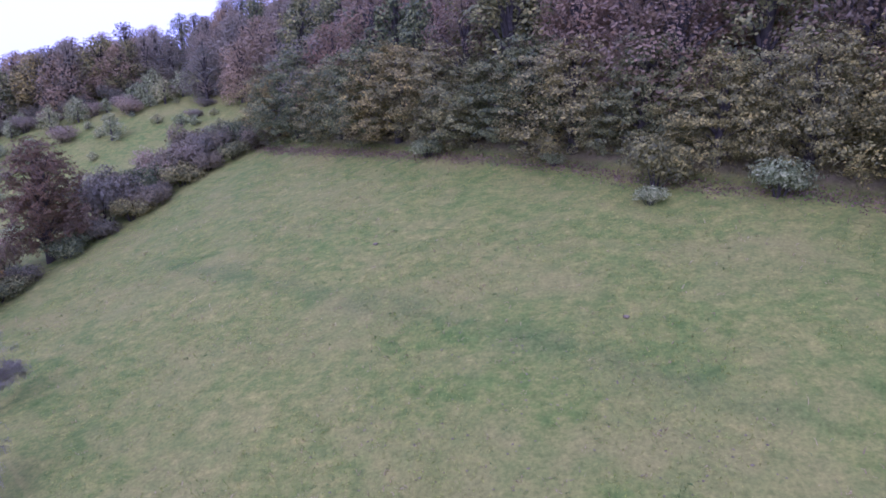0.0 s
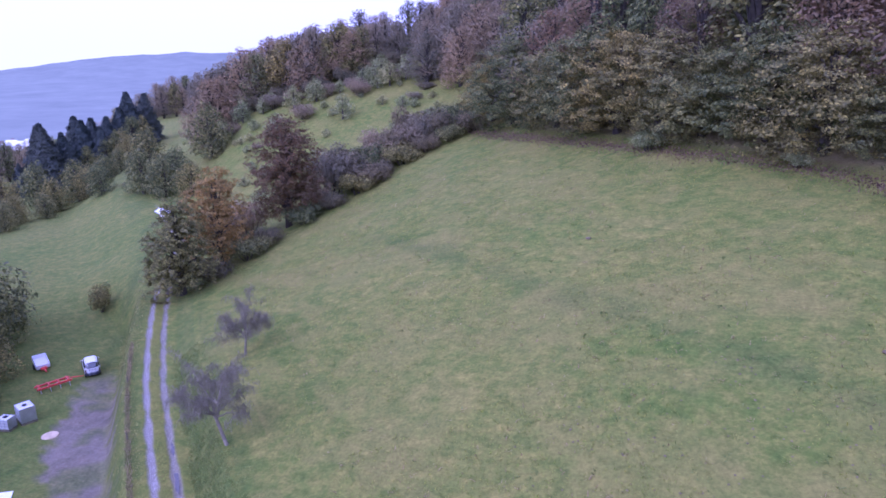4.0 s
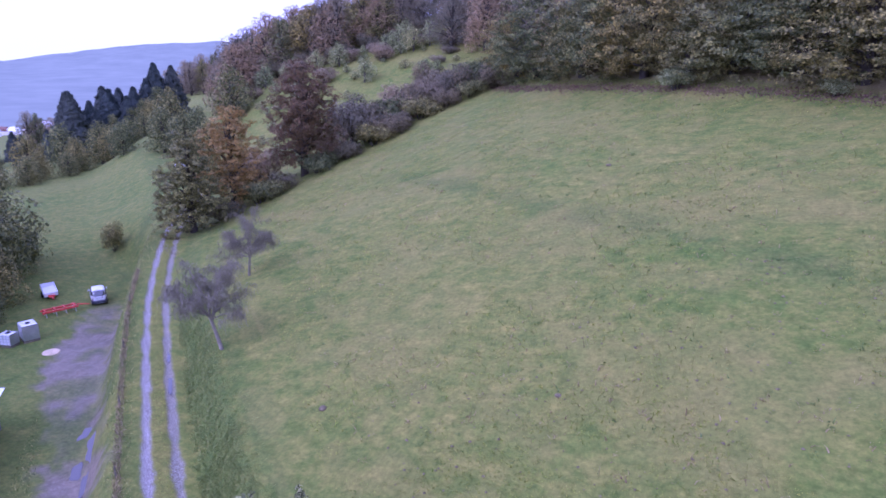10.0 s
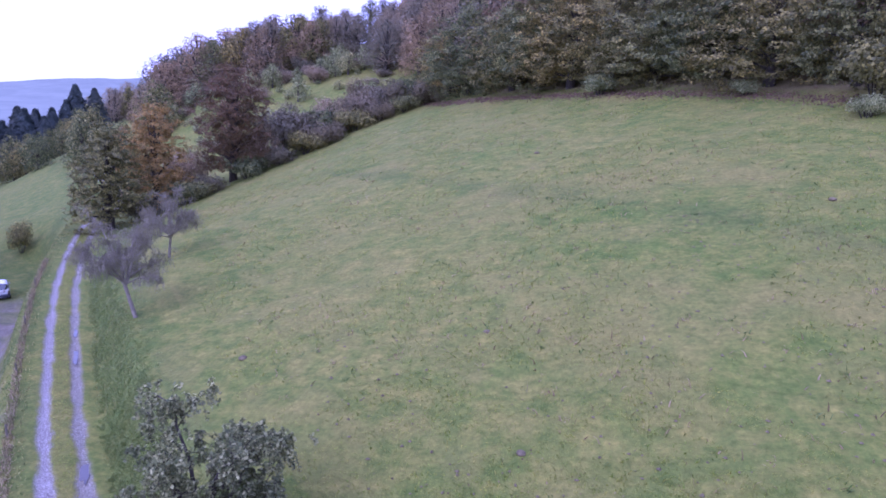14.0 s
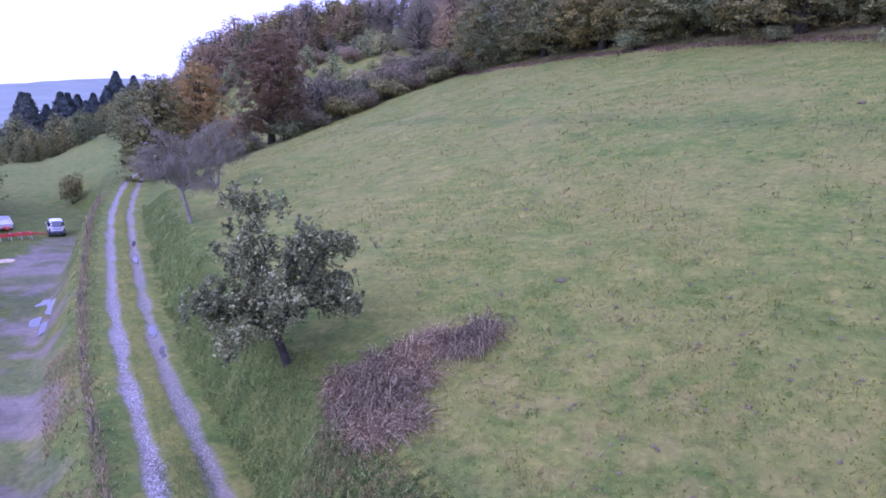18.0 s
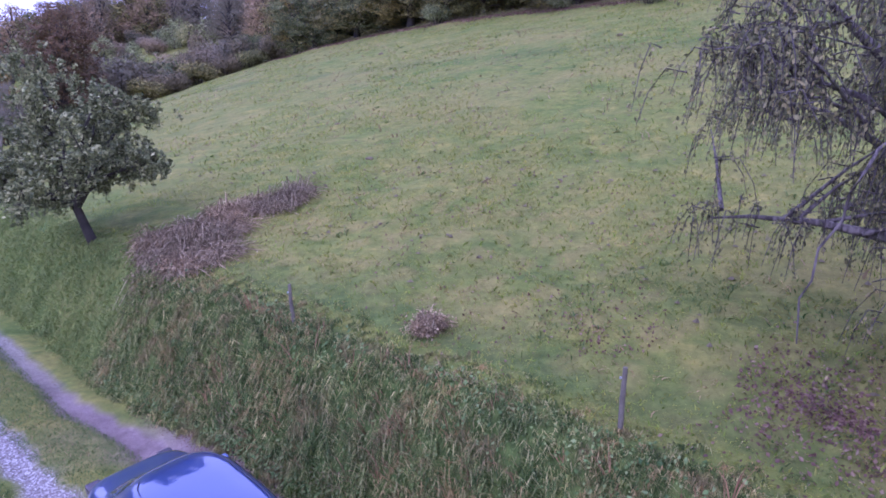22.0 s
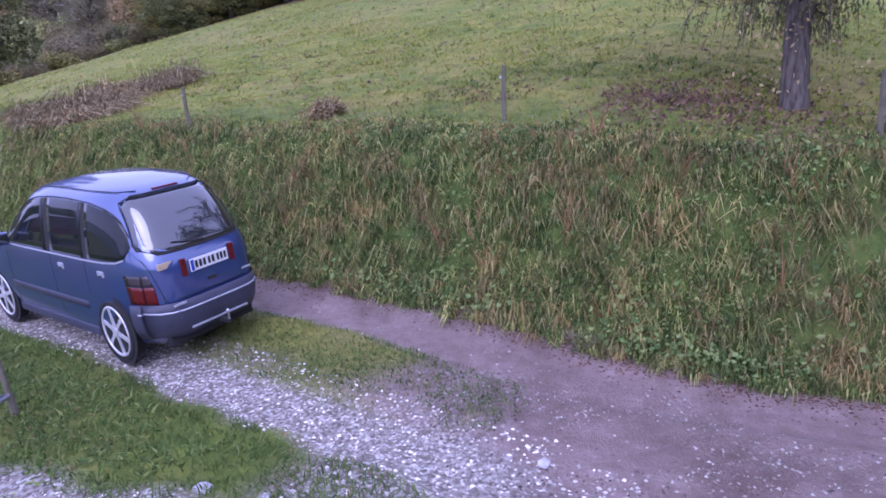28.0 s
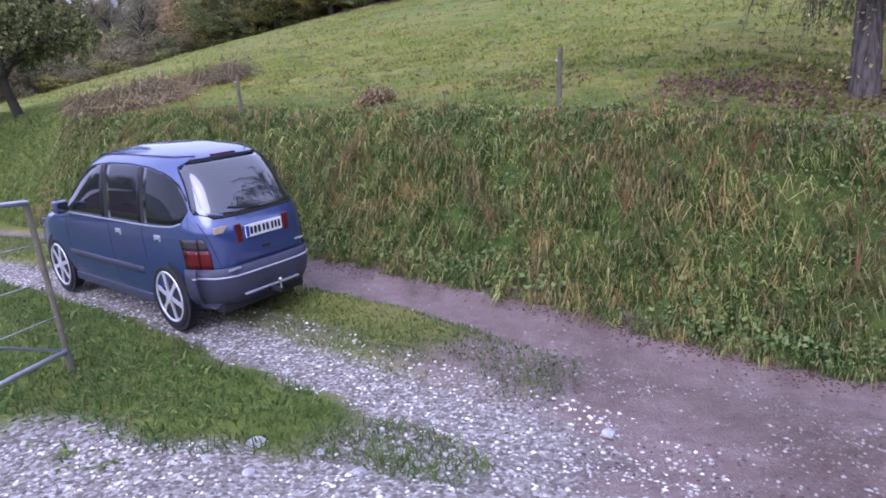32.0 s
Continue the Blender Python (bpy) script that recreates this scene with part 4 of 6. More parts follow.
# ---- near trees ----
def fruit_tree(name, label, seed, height, spread, fork, trunk_r, limbs, twigs, hang, leaf, per_twig, material, bark, lean=(0.0, 0.0), rise=0.75, low=0.35, upright=False, inner=0):
    """A forked trunk, arching limbs, drooping twigs and single leaves along them."""
    rng = np.random.default_rng(seed)
    root = thing(name, label, "tree")
    top = Vector((lean[0], lean[1], fork))
    runs = [([(0, 0, -0.25), (0.02, 0.0, 0.0), (lean[0] * 0.5 + 0.03, lean[1] * 0.5, fork * 0.5), tuple(top)], [trunk_r * 1.35, trunk_r * 1.1, trunk_r * 0.92, trunk_r * 0.85])]
    tips = []
    for k in range(limbs):
        a = k * 2 * math.pi / limbs + rng.uniform(-0.35, 0.35)
        up = (height - fork) * rng.uniform(low, 1.0) * rise
        out = spread * rng.uniform(0.6, 1.0) * (1.15 - 0.5 * up / (height - fork))
        e = Vector((math.cos(a) * out, math.sin(a) * out, up))
        pts = [top + Vector((e.x * f + rng.uniform(-0.08, 0.08), e.y * f + rng.uniform(-0.08, 0.08), up * (1 - (1 - f) ** 1.8) + 0.12 * math.sin(f * 3))) for f in (0, 0.18, 0.4, 0.65, 0.85, 1.0)]
        q = trunk_r * rng.uniform(0.42, 0.6)
        runs.append(([tuple(p) for p in pts], [q, q * 0.85, q * 0.65, q * 0.42, q * 0.25, q * 0.1]))
        for j in range(5):
            f = rng.uniform(0.35, 0.98)
            b = pts[1].lerp(pts[5], f) + Vector((0, 0, 0.1))
            d = Vector((rng.uniform(-1, 1), rng.uniform(-1, 1), rng.uniform(0.0, 0.9))) * spread * 0.34
            mid, end = b + d * 0.5 + Vector((0, 0, 0.06)), b + d
            runs.append(([tuple(b), tuple(mid), tuple(end)], [q * 0.3, q * 0.18, q * 0.06]))
            tips += [mid, end]
        tips += pts[2:]
    # crooked spurs and shoots close to the fork
    for k in range(inner):
        b = top + Vector((0, 0, rng.uniform(-0.75, 1.0)))
        a, q = rng.uniform(0, 6.28), rng.uniform(0.3, 1.1)
        e = b + Vector((math.cos(a) * q, math.sin(a) * q, rng.uniform(-0.15, 0.4)))
        mid = b.lerp(e, 0.5) + Vector((rng.uniform(-0.1, 0.1), rng.uniform(-0.1, 0.1), 0.08))
        runs.append(([tuple(b), tuple(mid), tuple(e)], [0.02, 0.013, 0.005]))
        tips += [e, mid]
    v, f = tubes(runs, 7)
    part("trunk", mesh_from("trunk", v, f, bark, True), bark, root)
    truns, cents, outs = [], [], []
    for k in range(twigs):
        b = tips[int(rng.integers(len(tips)))] + Vector(rng.normal(0, 0.10, 3))
        a = rng.uniform(0, 6.28)
        h = hang * rng.uniform(0.4, 1.3)
        o = Vector((math.cos(a), math.sin(a), 0)) * h * rng.uniform(0.25, 0.7)
        pts = [b, b + o * 0.45 + Vector((0, 0, 0.05 * h)), b + o * 0.8 - Vector((0, 0, 0.3 * h)), b + o - Vector((0, 0, 0.8 * h))]
        truns.append(([tuple(p) for p in pts], [0.009, 0.007, 0.005, 0.0025]))
        for j in range(per_twig):
            g = rng.uniform(0.1, 1.0) * 3
            i = min(2, int(g))
            p = pts[i].lerp(pts[i + 1], g - i)
            cents.append(tuple(p + Vector(rng.normal(0, 0.03, 3))))
            outs.append(tuple((pts[i + 1] - pts[i]).normalized()))
    v, f = tubes(truns, 3)
    tagged(part("twigs", mesh_from("twigs", v, f, bark, True), bark, root), kind="stuff")
    part("crown", leaf_mesh("crown", np.array(cents), np.array(outs), leaf, material, rng, length=1.3 if upright else 1.7, droop=0.6, spread=0.6, hang=not upright), material, root)
    return root


pear = put(fruit_tree("pear_tree", "old pear tree with drooping leafy branches above the bank", 71, 6.6, 3.4, 1.7, 0.145, 17, 2600, 0.62, 0.027, 22, M_PEAR, M_BARK, lean=(0.05, -0.12), rise=0.62, low=0.04, inner=16), 1.5, 8.02)
# bare boughs hanging from the crown's edge, and dead snags
for run, q in (([(0.02, 0.0, 1.85), (0.25, 1.2, 2.75), (0.4, 2.6, 2.95), (0.42, 3.2, 2.6), (0.5, 3.35, 2.1), (0.55, 3.3, 1.7)], 0.016),
               ([(0.4, 2.6, 2.95), (0.05, 3.0, 2.6), (0.1, 3.15, 2.0), (0.0, 3.1, 1.7)], 0.008),
               ([(0.0, -0.1, 1.45), (-0.5, -0.1, 1.62), (-0.95, 0.05, 1.55), (-1.3, 0.1, 1.38)], 0.022),
               ([(0.03, -0.1, 1.55), (0.45, -0.3, 1.72), (0.85, -0.35, 1.62), (1.25, -0.5, 1.45)], 0.020),
               ([(0.0, -0.12, 1.2), (0.1, -0.45, 1.32), (0.05, -0.8, 1.24)], 0.016)):
    rb = random.Random(len(run) + int(q * 1000))
    run = [Vector(a).lerp(Vector(b), g) + Vector((rb.uniform(-1, 1), rb.uniform(-1, 1), 0.3)) * (0.05 * math.sin(math.pi * g)) for a, b in zip(run, run[1:]) for g in (0, 0.33, 0.66)] + [Vector(run[-1])]
    v, f = tube_arrays(run, [q * (1 - 0.7 * j / (len(run) - 1)) for j in range(len(run))], 6)
    part("bare_bough", mesh_from("bare_bough", v, f, M_BARK, True), M_BARK, pear, "bare crooked bough")
# leafy shoots round the trunk
rb = np.random.default_rng(79)
h = rb.uniform(0.25, 1.75, 380)
a = rb.uniform(0, 6.28, 380) + 2.0 * np.sin(h * 5)
q = 0.2 + 0.5 * np.abs(rb.normal(size=380)) * (0.35 + 0.65 * np.sin(h * 1.75) ** 2)
tagged(part("trunk_shoots", leaf_mesh("trunk_shoots", np.stack([q * np.cos(a) + 0.03, q * np.sin(a) - 0.06, h], 1), np.stack([np.cos(a), np.sin(a), 0 * a], 1) * 0.3, 0.034, M_SHOOTS, rb, length=1.8, droop=0.7, hang=True), M_SHOOTS, pear, "fading leaves on shoots along the trunk"), kind="stuff")
put(fruit_tree("apple_tree", "small apple tree with pale thinning leaves on the bank", 72, 4.1, 2.0, 0.8, 0.10, 14, 1100, 0.36, 0.066, 24, M_APPLE, M_BARK_DARK, lean=(0.0, 0.28), rise=0.86, low=0.0, upright=True), 15.75, 3.62)
bare = fruit_tree("bare_tree", "grey almost leafless fruit tree on the bank", 73, 4.7, 2.1, 1.5, 0.09, 14, 2400, 0.42, 0.034, 6, M_LEAF_GREY, M_BOUGH, lean=(0.1, 0.35), rise=0.9, low=0.05)
put(bare, 32.6, 2.5)
put_copy(bare, 41.2, 4.4, -0.1, 120, 0.85)


def canes(name, label, seed, reach, height, count, leaf, leaves, material, group=""):
    """A heap of arching dead stems with withered leaves, longer than wide, on the slope."""
    rng = np.random.default_rng(seed)
    root = thing(name, label, "bramble", group=group)
    runs, cents, outs = [], [], []
    for k in range(count):
        f, w = rng.uniform(-1, 1), rng.uniform(-1, 1)
        x, y = f * reach[0], w * reach[1] * (1 - 0.35 * f * f)
        h = height * rng.uniform(0.2, 1.0) ** 0.7 * (1.25 if k % 9 == 0 else 0.85) * (1 - 0.55 * w * w) * (0.75 + 0.25 * math.sin(f * 7 + seed))
        a, q = rng.uniform(0, 6.28), rng.uniform(0.2, 0.7) * min(1.0, reach[0] / 0.3)
        d = Vector((math.cos(a) * q, math.sin(a) * q, 0))
        b = Vector((x, y, 0))
        gz = [RISE(b), RISE(b + d * 0.5), RISE(b + d)]
        pts = [b + Vector((0, 0, gz[0] - 0.1)), b + d * 0.5 + Vector((0, 0, gz[1] + h)), b + d + Vector((0, 0, gz[2] + h * 0.45))]
        runs.append(([tuple(p) for p in pts], [0.009, 0.008, 0.005]))
        for j in range(leaves):
            g = rng.uniform(0.2, 2)
            i = min(1, int(g))
            cents.append(tuple(pts[i].lerp(pts[i + 1], g - i) + Vector(rng.normal(0, 0.05, 3))))
            outs.append((0, 0, 0.6))
    v, f = tubes(runs, 3)
    tagged(part("canes", mesh_from("canes", v, f, M_CANE, True), M_CANE, root), kind="stuff")
    part("foliage", leaf_mesh("foliage", np.array(cents), np.array(outs), leaf, material, rng, length=1.6, spread=1.0), material, root)
    return root


def rise_from(s, n, turn):
    """Ground height round a spot, in that spot's own axes."""
    z0 = float(land(s, n))
    c, q = math.cos(radians(turn)), math.sin(radians(turn))
    return lambda p: float(land(s + c * p.x - q * p.y, n - q * p.x - c * p.y)) - z0


for s, n, turn, reach, height, count, seed in (
        (12.3, 4.35, 10, (0.36, 0.30), 0.40, 170, 80), (13.1, 4.15, -50, (0.40, 0.28), 0.30, 160, 81), (13.9, 4.45, 20, (0.40, 0.30), 0.48, 190, 82), (12.2, 5.05, -40, (0.30, 0.30), 0.30, 150, 84),
        (13.0, 4.95, 70, (0.36, 0.32), 0.62, 240, 85), (14.3, 5.1, -55, (0.34, 0.26), 0.28, 140, 86), (13.4, 5.7, 15, (0.30, 0.26), 0.36, 160, 87), (14.2, 5.85, -60, (0.38, 0.26), 0.56, 220, 88),
        (14.3, 6.55, -30, (0.30, 0.24), 0.34, 150, 89), (13.8, 6.75, 35, (0.30, 0.24), 0.50, 170, 90), (13.9, 7.4, -30, (0.34, 0.26), 0.62, 220, 91), (7.1, 5.98, 0, (0.12, 0.12), 0.28, 110, 83)):
    RISE = rise_from(s, n, turn)
    heap = seed != 83
    label = "ragged heap of dead brown bramble canes on the meadow" if heap else "small tussock of withered brown stalks behind the fence"
    put(canes("bramble_heap" if heap else "withered_tussock", label, seed, reach, height, int(count * 1.5), 0.028 if heap else 0.026, 8 if heap else 20, M_BRAMBLE, "heaps of the bramble patch" if heap else ""), s, n, 0.0, turn)

# ---- fence posts on the bank's top ----
for s, n, h, tilt in ((8.75, 4.82, 0.60, 9), (4.03, 6.05, 0.66, 1), (0.64, 7.46, 0.62, -3), (-2.6, 9.4, 0.62, 5)):
    post = thing("fence_post", "thin weathered wooden fence post on the bank", "fence post", group="fence posts on the bank")
    p = at(s, n, 0)
    post.matrix_basis = pose(p.x, p.y, p.z, 0, tilt * 0.6, HEADING + tilt * 13) @ pose(0, 0, 0, tilt * 0.5, 0, 0)
    bm = rod(bmesh.new(), (0, 0, -0.25), (0.01, 0, h * 0.55), 0.03, 0.028, 7)
    rod(bm, (0.01, 0, h * 0.55 - 0.01), (0.0, 0.012, h), 0.028, 0.024, 7)
    part("stake", bm, M_WOOD_POST, post)
    part("staple", block(0.03, 0.055, -0.01, 0.01, h * 0.8, h * 0.83), M_STEEL, post)
# short stakes left of the track
for k, s in enumerate((13.0, 17.5, 22.0, 27.0, 32.0, 37.5, 44.0)):
    post = thing("low_stake", "short dark wooden stake beside the farm track", "stake", group="stakes beside the track")
    put(post, s, float(track_n(s)) - 1.5, 0.0, k * 37)
    part("stake", rod(bmesh.new(), (0, 0, -0.2), (0.03, 0, 0.42), 0.04, 0.03, 7), M_WOOD_POST, post)


# ---- grasses ----
def blades(name, label, s, n, length, width, material, seed, down=0.0, lean=0.5, keep=None, category="grass", curl=0.6, per=1):
    """Bent blades of grass, rooted on the ground; down: how far they hang towards the track."""
    rng = np.random.default_rng(seed)
    if keep is not None:
        s, n = s[keep], n[keep]
    k = len(s)
    z = ground_z(s, n) - 0.015
    root = np.stack([AX.x * s + AN.x * n, AX.y * s + AN.y * n, z], 1)
    a = rng.uniform(0, 6.28, k)
    L = (length * rng.uniform(0.5, 1.35, k))[:, None]
    W = width * rng.uniform(0.6, 1.4, k)[:, None]
    side = np.stack([np.cos(a), np.sin(a), 0 * a], 1)
    tilt = rng.normal(size=(k, 2)) * lean
    if per > 1:
        tilt = tilt * 0.95 + np.repeat(rng.normal(size=(k // per, 2)) * lean * 1.1, per, axis=0)
        L *= np.repeat(rng.uniform(0.65, 1.35, k // per), per)[:, None]
    d = np.stack([tilt[:, 0] - AN.x * down, tilt[:, 1] - AN.y * down, np.ones(k)], 1)
    d /= np.linalg.norm(d, axis=1)[:, None]
    fall = d.copy()
    fall[:, 2] -= curl + 0.5 * down
    fall[:, :2] *= 1.4
    fall /= np.linalg.norm(fall, axis=1)[:, None]
    mid = root + d * L * 0.52
    tip = mid + fall * L * 0.55
    v = np.stack([root - side * W, root + side * W, mid + side * W * 0.8, mid - side * W * 0.8, tip], 1).reshape(-1, 3)
    b = np.arange(k)[:, None] * 5
    tri = np.concatenate([b + [0, 1, 2], b + [0, 2, 3], b + [3, 2, 4]], 1).reshape(-1, 3)
    ob = new(name, mesh_from(name, v, tri, material))
    return tagged(ob, label, category, kind="stuff")


rg = np.random.default_rng(91)


def strip(count, s0, s1, u0, u1, power=1.0):
    s = s0 + (s1 - s0) * rg.random(count) ** power
    return s, track_n(s) + rg.uniform(u0, u1, count)


def half_width(s):
    return 1.2 + 0.35 * smooth01((4 - s) / 6)


def bank_strip(count, s0, s1, f0, f1):
    """Across the bank, from its foot (0) to its brow (1)."""
    s = rg.uniform(s0, s1, count)
    return s, track_n(s) + half_width(s) + bank_width(s) * rg.uniform(f0, f1, count)


def tufts(count, per, s0, s1, f0, f1, spread):
    """Roots gathered in tufts, thinning out beyond the bank's brow."""
    s, n = bank_strip(count, s0, s1, f0, f1)
    f = (n - track_n(s) - half_width(s)) / bank_width(s)
    ok = rg.random(count) < np.interp(f, [0.0, 0.95, f1], [1, 1, 0.05])
    s, n = np.repeat(s[ok], per), np.repeat(n[ok], per)
    return s + rg.normal(0, spread, len(s)), n + rg.normal(0, spread * 0.8, len(s))


def bank_length(s, n, full):
    """Long in the middle of the bank, short at its brow."""
    return full * np.interp((n - track_n(s) - half_width(s)) / bank_width(s), [0, 0.2, 0.6, 0.95, 1.5], [0.8, 1, 1, 0.55, 0.3])


for share, seed, material, per, label in ((5200, 1, M_GRASS, 22, "long arching green grass on the roadside bank"), (1500, 16, M_STRAW, 22, "withered tan tufts among the bank grass")):
    s, n = tufts(share, per, -5, 13, -0.06, 1.5, 0.035)
    if seed == 16:
        ok = np.repeat((wave(s, n, 2.2, 65) + 0.22 * rg.normal(size=len(s)))[::per] > 0.06, per)
        s, n = s[ok], n[ok]
    blades("bank_grass", label, s, n, bank_length(s, n, 0.265), 0.0054, material, seed, down=0.42, lean=0.55, curl=2.2, per=per)
s, n = tufts(3000, 12, 12.0, 26, -0.05, 1.7, 0.07)
blades("bank_grass", "long green grass on the bank of the track", s, n, bank_length(s, n, 0.16), 0.010, M_VERGE, 2, down=0.6, lean=0.40, curl=2.2, per=12)
s, n = tufts(1900, 9, 25.5, 46, -0.05, 1.7, 0.09)
blades("bank_grass", "long green grass on the far bank of the track", s, n, bank_length(s, n, 0.17), 0.014, M_VERGE, 13, down=0.4, lean=0.42)
s, n = bank_strip(5200, -5, 11, 0.15, 1.15)
blades("dead_stalks", "withered reddish stalks among the bank grass", s, n, 0.30, 0.0055, M_DEADSTALK, 3, down=0.5, lean=0.4, keep=wave(s, n, 1.3, 21) > 0.14, category="dead grass")
rr2 = np.random.default_rng(92)
# broad leaves of weeds, gathered in patches and thickest along the foot
for count, size, seed, label in ((26000, 0.030, 21, "small round weed leaves among the bank grass"), (7000, 0.046, 22, "broad dock and nettle leaves along the foot of the bank")):
    s, n = bank_strip(count, -5, 13, -0.05, 1.05)
    f = (n - track_n(s) - half_width(s)) / bank_width(s)
    ok = rg.random(len(s)) < np.interp(f, [0, 0.3, 1], [1, 0.5, 0.25]) * np.clip(0.55 + 2.4 * wave(s, n, 2.4, seed), 0, 1)
    s, n = s[ok], n[ok]
    pz = ground_z(s, n) + rr2.uniform(0.05, 0.22, len(s))
    tagged(new("bank_herbs", leaf_mesh("bank_herbs", np.stack([AX.x * s + AN.x * n, AX.y * s + AN.y * n, pz], 1), np.tile([-AN.x * 0.7, -AN.y * 0.7, 0.45], (len(s), 1)), size, M_HERB, rr2, length=1.25, spread=0.5)), label, "weeds", kind="stuff")
# rusty seed stalks of docks on the bank
ts, tn = bank_strip(120, -2, 10, 0.2, 0.95)
s, n = np.repeat(ts, 7), np.repeat(tn, 7)
blades("dock_stalks", "rusty dead dock stalks on the bank", s + rg.normal(0, 0.03, len(s)), n + rg.normal(0, 0.03, len(s)), 0.34, 0.006, M_RUST, 37, down=0.3, lean=0.25, per=7, curl=0.2, category="weeds")
# middle strip and verges of the track
s, n = strip(30000, 2.2, 16, -0.48, 0.48, 1.2)
blades("track_grass", "short worn grass on the strip between the ruts", s, n, 0.075, 0.004, M_LUSH, 4, lean=0.8, keep=rg.random(len(s)) < (s - 1.9) / 1.8 - 0.25 + 1.2 * wave(s, n, 3.5, 45))
s, n = strip(5200, 2.4, 14, -0.45, 0.45, 1.3)
blades("dead_stalks", "brown trampled grass on the strip between the ruts", s, n, 0.06, 0.005, M_DEADSTALK, 34, lean=1.1, keep=wave(s, n, 3.0, 89) > -0.05, category="dead grass")
s = rg.uniform(2.0, 12, 9000)
n = track_n(s) - rg.uniform(0.95, 2.8, 9000)
ok = (n > 1.8 - 0.51 * (s - 2.86) + 0.3 * wave(s, n, 4.0, 47)) & (wave(s, n, 2.4, 90) > 0.02)
blades("dead_stalks", "brown trampled grass on the verge by the gate", s, n, 0.07, 0.005, M_DEADSTALK, 35, lean=1.1, keep=ok, category="dead grass")
s = np.repeat(rg.uniform(3.6, 9, 420), 9)
n = track_n(s) - np.repeat(rg.uniform(1.1, 2.4, 420), 9) + rg.normal(0, 0.035, len(s))
blades("verge_herbs", "broad-leaved herbs in the verge by the gate", s + rg.normal(0, 0.035, len(s)), n, 0.085, 0.013, M_HERB, 36, lean=1.1, per=9, keep=None, category="weeds")
s, n = strip(6000, 16, 58, -0.30, 0.30)
blades("track_grass", "short worn grass on the strip between the ruts", s, n, 0.08, 0.01, M_GRASS_SHORT, 5, lean=0.7)
s = rg.uniform(2.0, 13, 34000)
n = track_n(s) - rg.uniform(0.9, 2.9, 34000)
blades("verge_grass", "lush short grass on the verge by the gate", s, n, 0.11, 0.0045, M_LUSH, 6, lean=0.7, keep=(n > 1.75 - 0.51 * (s - 2.86) + 0.35 * wave(s, n, 4.0, 47)) & (n - track_n(s) < -1.02 + 0.2 * wave(s, n, 5.0, 48)))
s, n = strip(22000, 9, 60, -5.5, -1.0)
blades("verge_grass", "rough green grass on the lower verge of the track", s, n, 0.13, 0.011, M_GRASS, 7, lean=0.6, keep=np.abs(n - yard_centre(s)) > yard_half(s) + 0.3 * wave(s, n, 2.0, 41))
s, n = strip(4200, 12, 50, -1.62, -1.36)
blades("dead_stalks", "low line of dark withered weeds beside the track", s, n, 0.22, 0.010, M_BRAMBLE, 8, lean=0.5, category="dead grass")
s, n = strip(5200, 7, 24, -2.5, -1.7)
blades("dead_stalks", "tan rough grass between the track and the yard", s, n, 0.15, 0.01, M_DEADSTALK, 15, lean=0.7, keep=wave(s, n, 2.0, 46) > -0.1, category="dead grass")
# the meadow: fine near the bank, coarser up the slope
s, n = rg.uniform(-4, 20, 60000), rg.uniform(4, 15, 60000)
blades("meadow_grass", "short tufted meadow grass on the slope", s, n, 0.085, 0.007, M_GRASS_SHORT, 9, lean=0.8, keep=(n - track_n(s) > 2.7) & (wave(s, n, 1.4, 23) > -0.25))
s, n = rg.uniform(0, 66, 90000), rg.uniform(5, 36, 90000)
blades("meadow_grass", "coarse yellowing tufts over the upper meadow", s, n, 0.13, 0.014, M_GRASS_SHORT, 10, lean=0.9, keep=(n - track_n(s) > 3.5) & (wave(s, n, 0.8, 24) + 0.5 * wave(s, n, 2.5, 25) > -0.05))
s, n = rg.uniform(0, 62, 3600), rg.uniform(6, 36, 3600)
blades("dead_stalks", "scattered pale dead stalks in the meadow", s, n, 0.26, 0.016, M_DEADSTALK, 11, lean=0.6, keep=wave(s, n, 0.5, 26) > 0.05, category="dead grass")
s, n = rg.uniform(0, 62, 900), rg.uniform(5, 36, 900)
blades("meadow_herbs", "dark dock and thistle tufts in the meadow", s, n, 0.12, 0.02, M_HERB, 12, lean=0.9, keep=wave(s, n, 0.6, 27) > 0.12, category="weeds")
# the short bright line along the brow
s = rg.uniform(-3, 16, 17000)
n = track_n(s) + np.interp(s, [-4, 2, 5, 9, 15], [3.1, 3.05, 2.75, 2.6, 2.7]) + rg.normal(0, 0.15, 17000)
blades("meadow_grass", "short bright grass along the bank's brow", s, n, 0.055, 0.005, M_GRASS_SHORT, 17, lean=1.0)
# docks and thistles scattered over the meadow
for count, seed, length, width, material, label in ((900, 18, 0.15, 0.012, M_LUSH, "dark green dock and thistle clumps in the meadow"), (800, 19, 0.16, 0.010, M_DEADSTALK, "pale withered clumps in the meadow")):
    ts, tn = rg.uniform(2, 56, count), rg.uniform(6, 33, count)
    ok = (tn - track_n(ts) > 4) & (wave(ts, tn, 0.35, 72) > -0.15)
    s, n = np.repeat(ts[ok], 10), np.repeat(tn[ok], 10)
    blades("meadow_herbs", label, s + rg.normal(0, 0.07, len(s)), n + rg.normal(0, 0.07, len(s)), length, width, material, seed, lean=0.8, per=10, category="weeds")
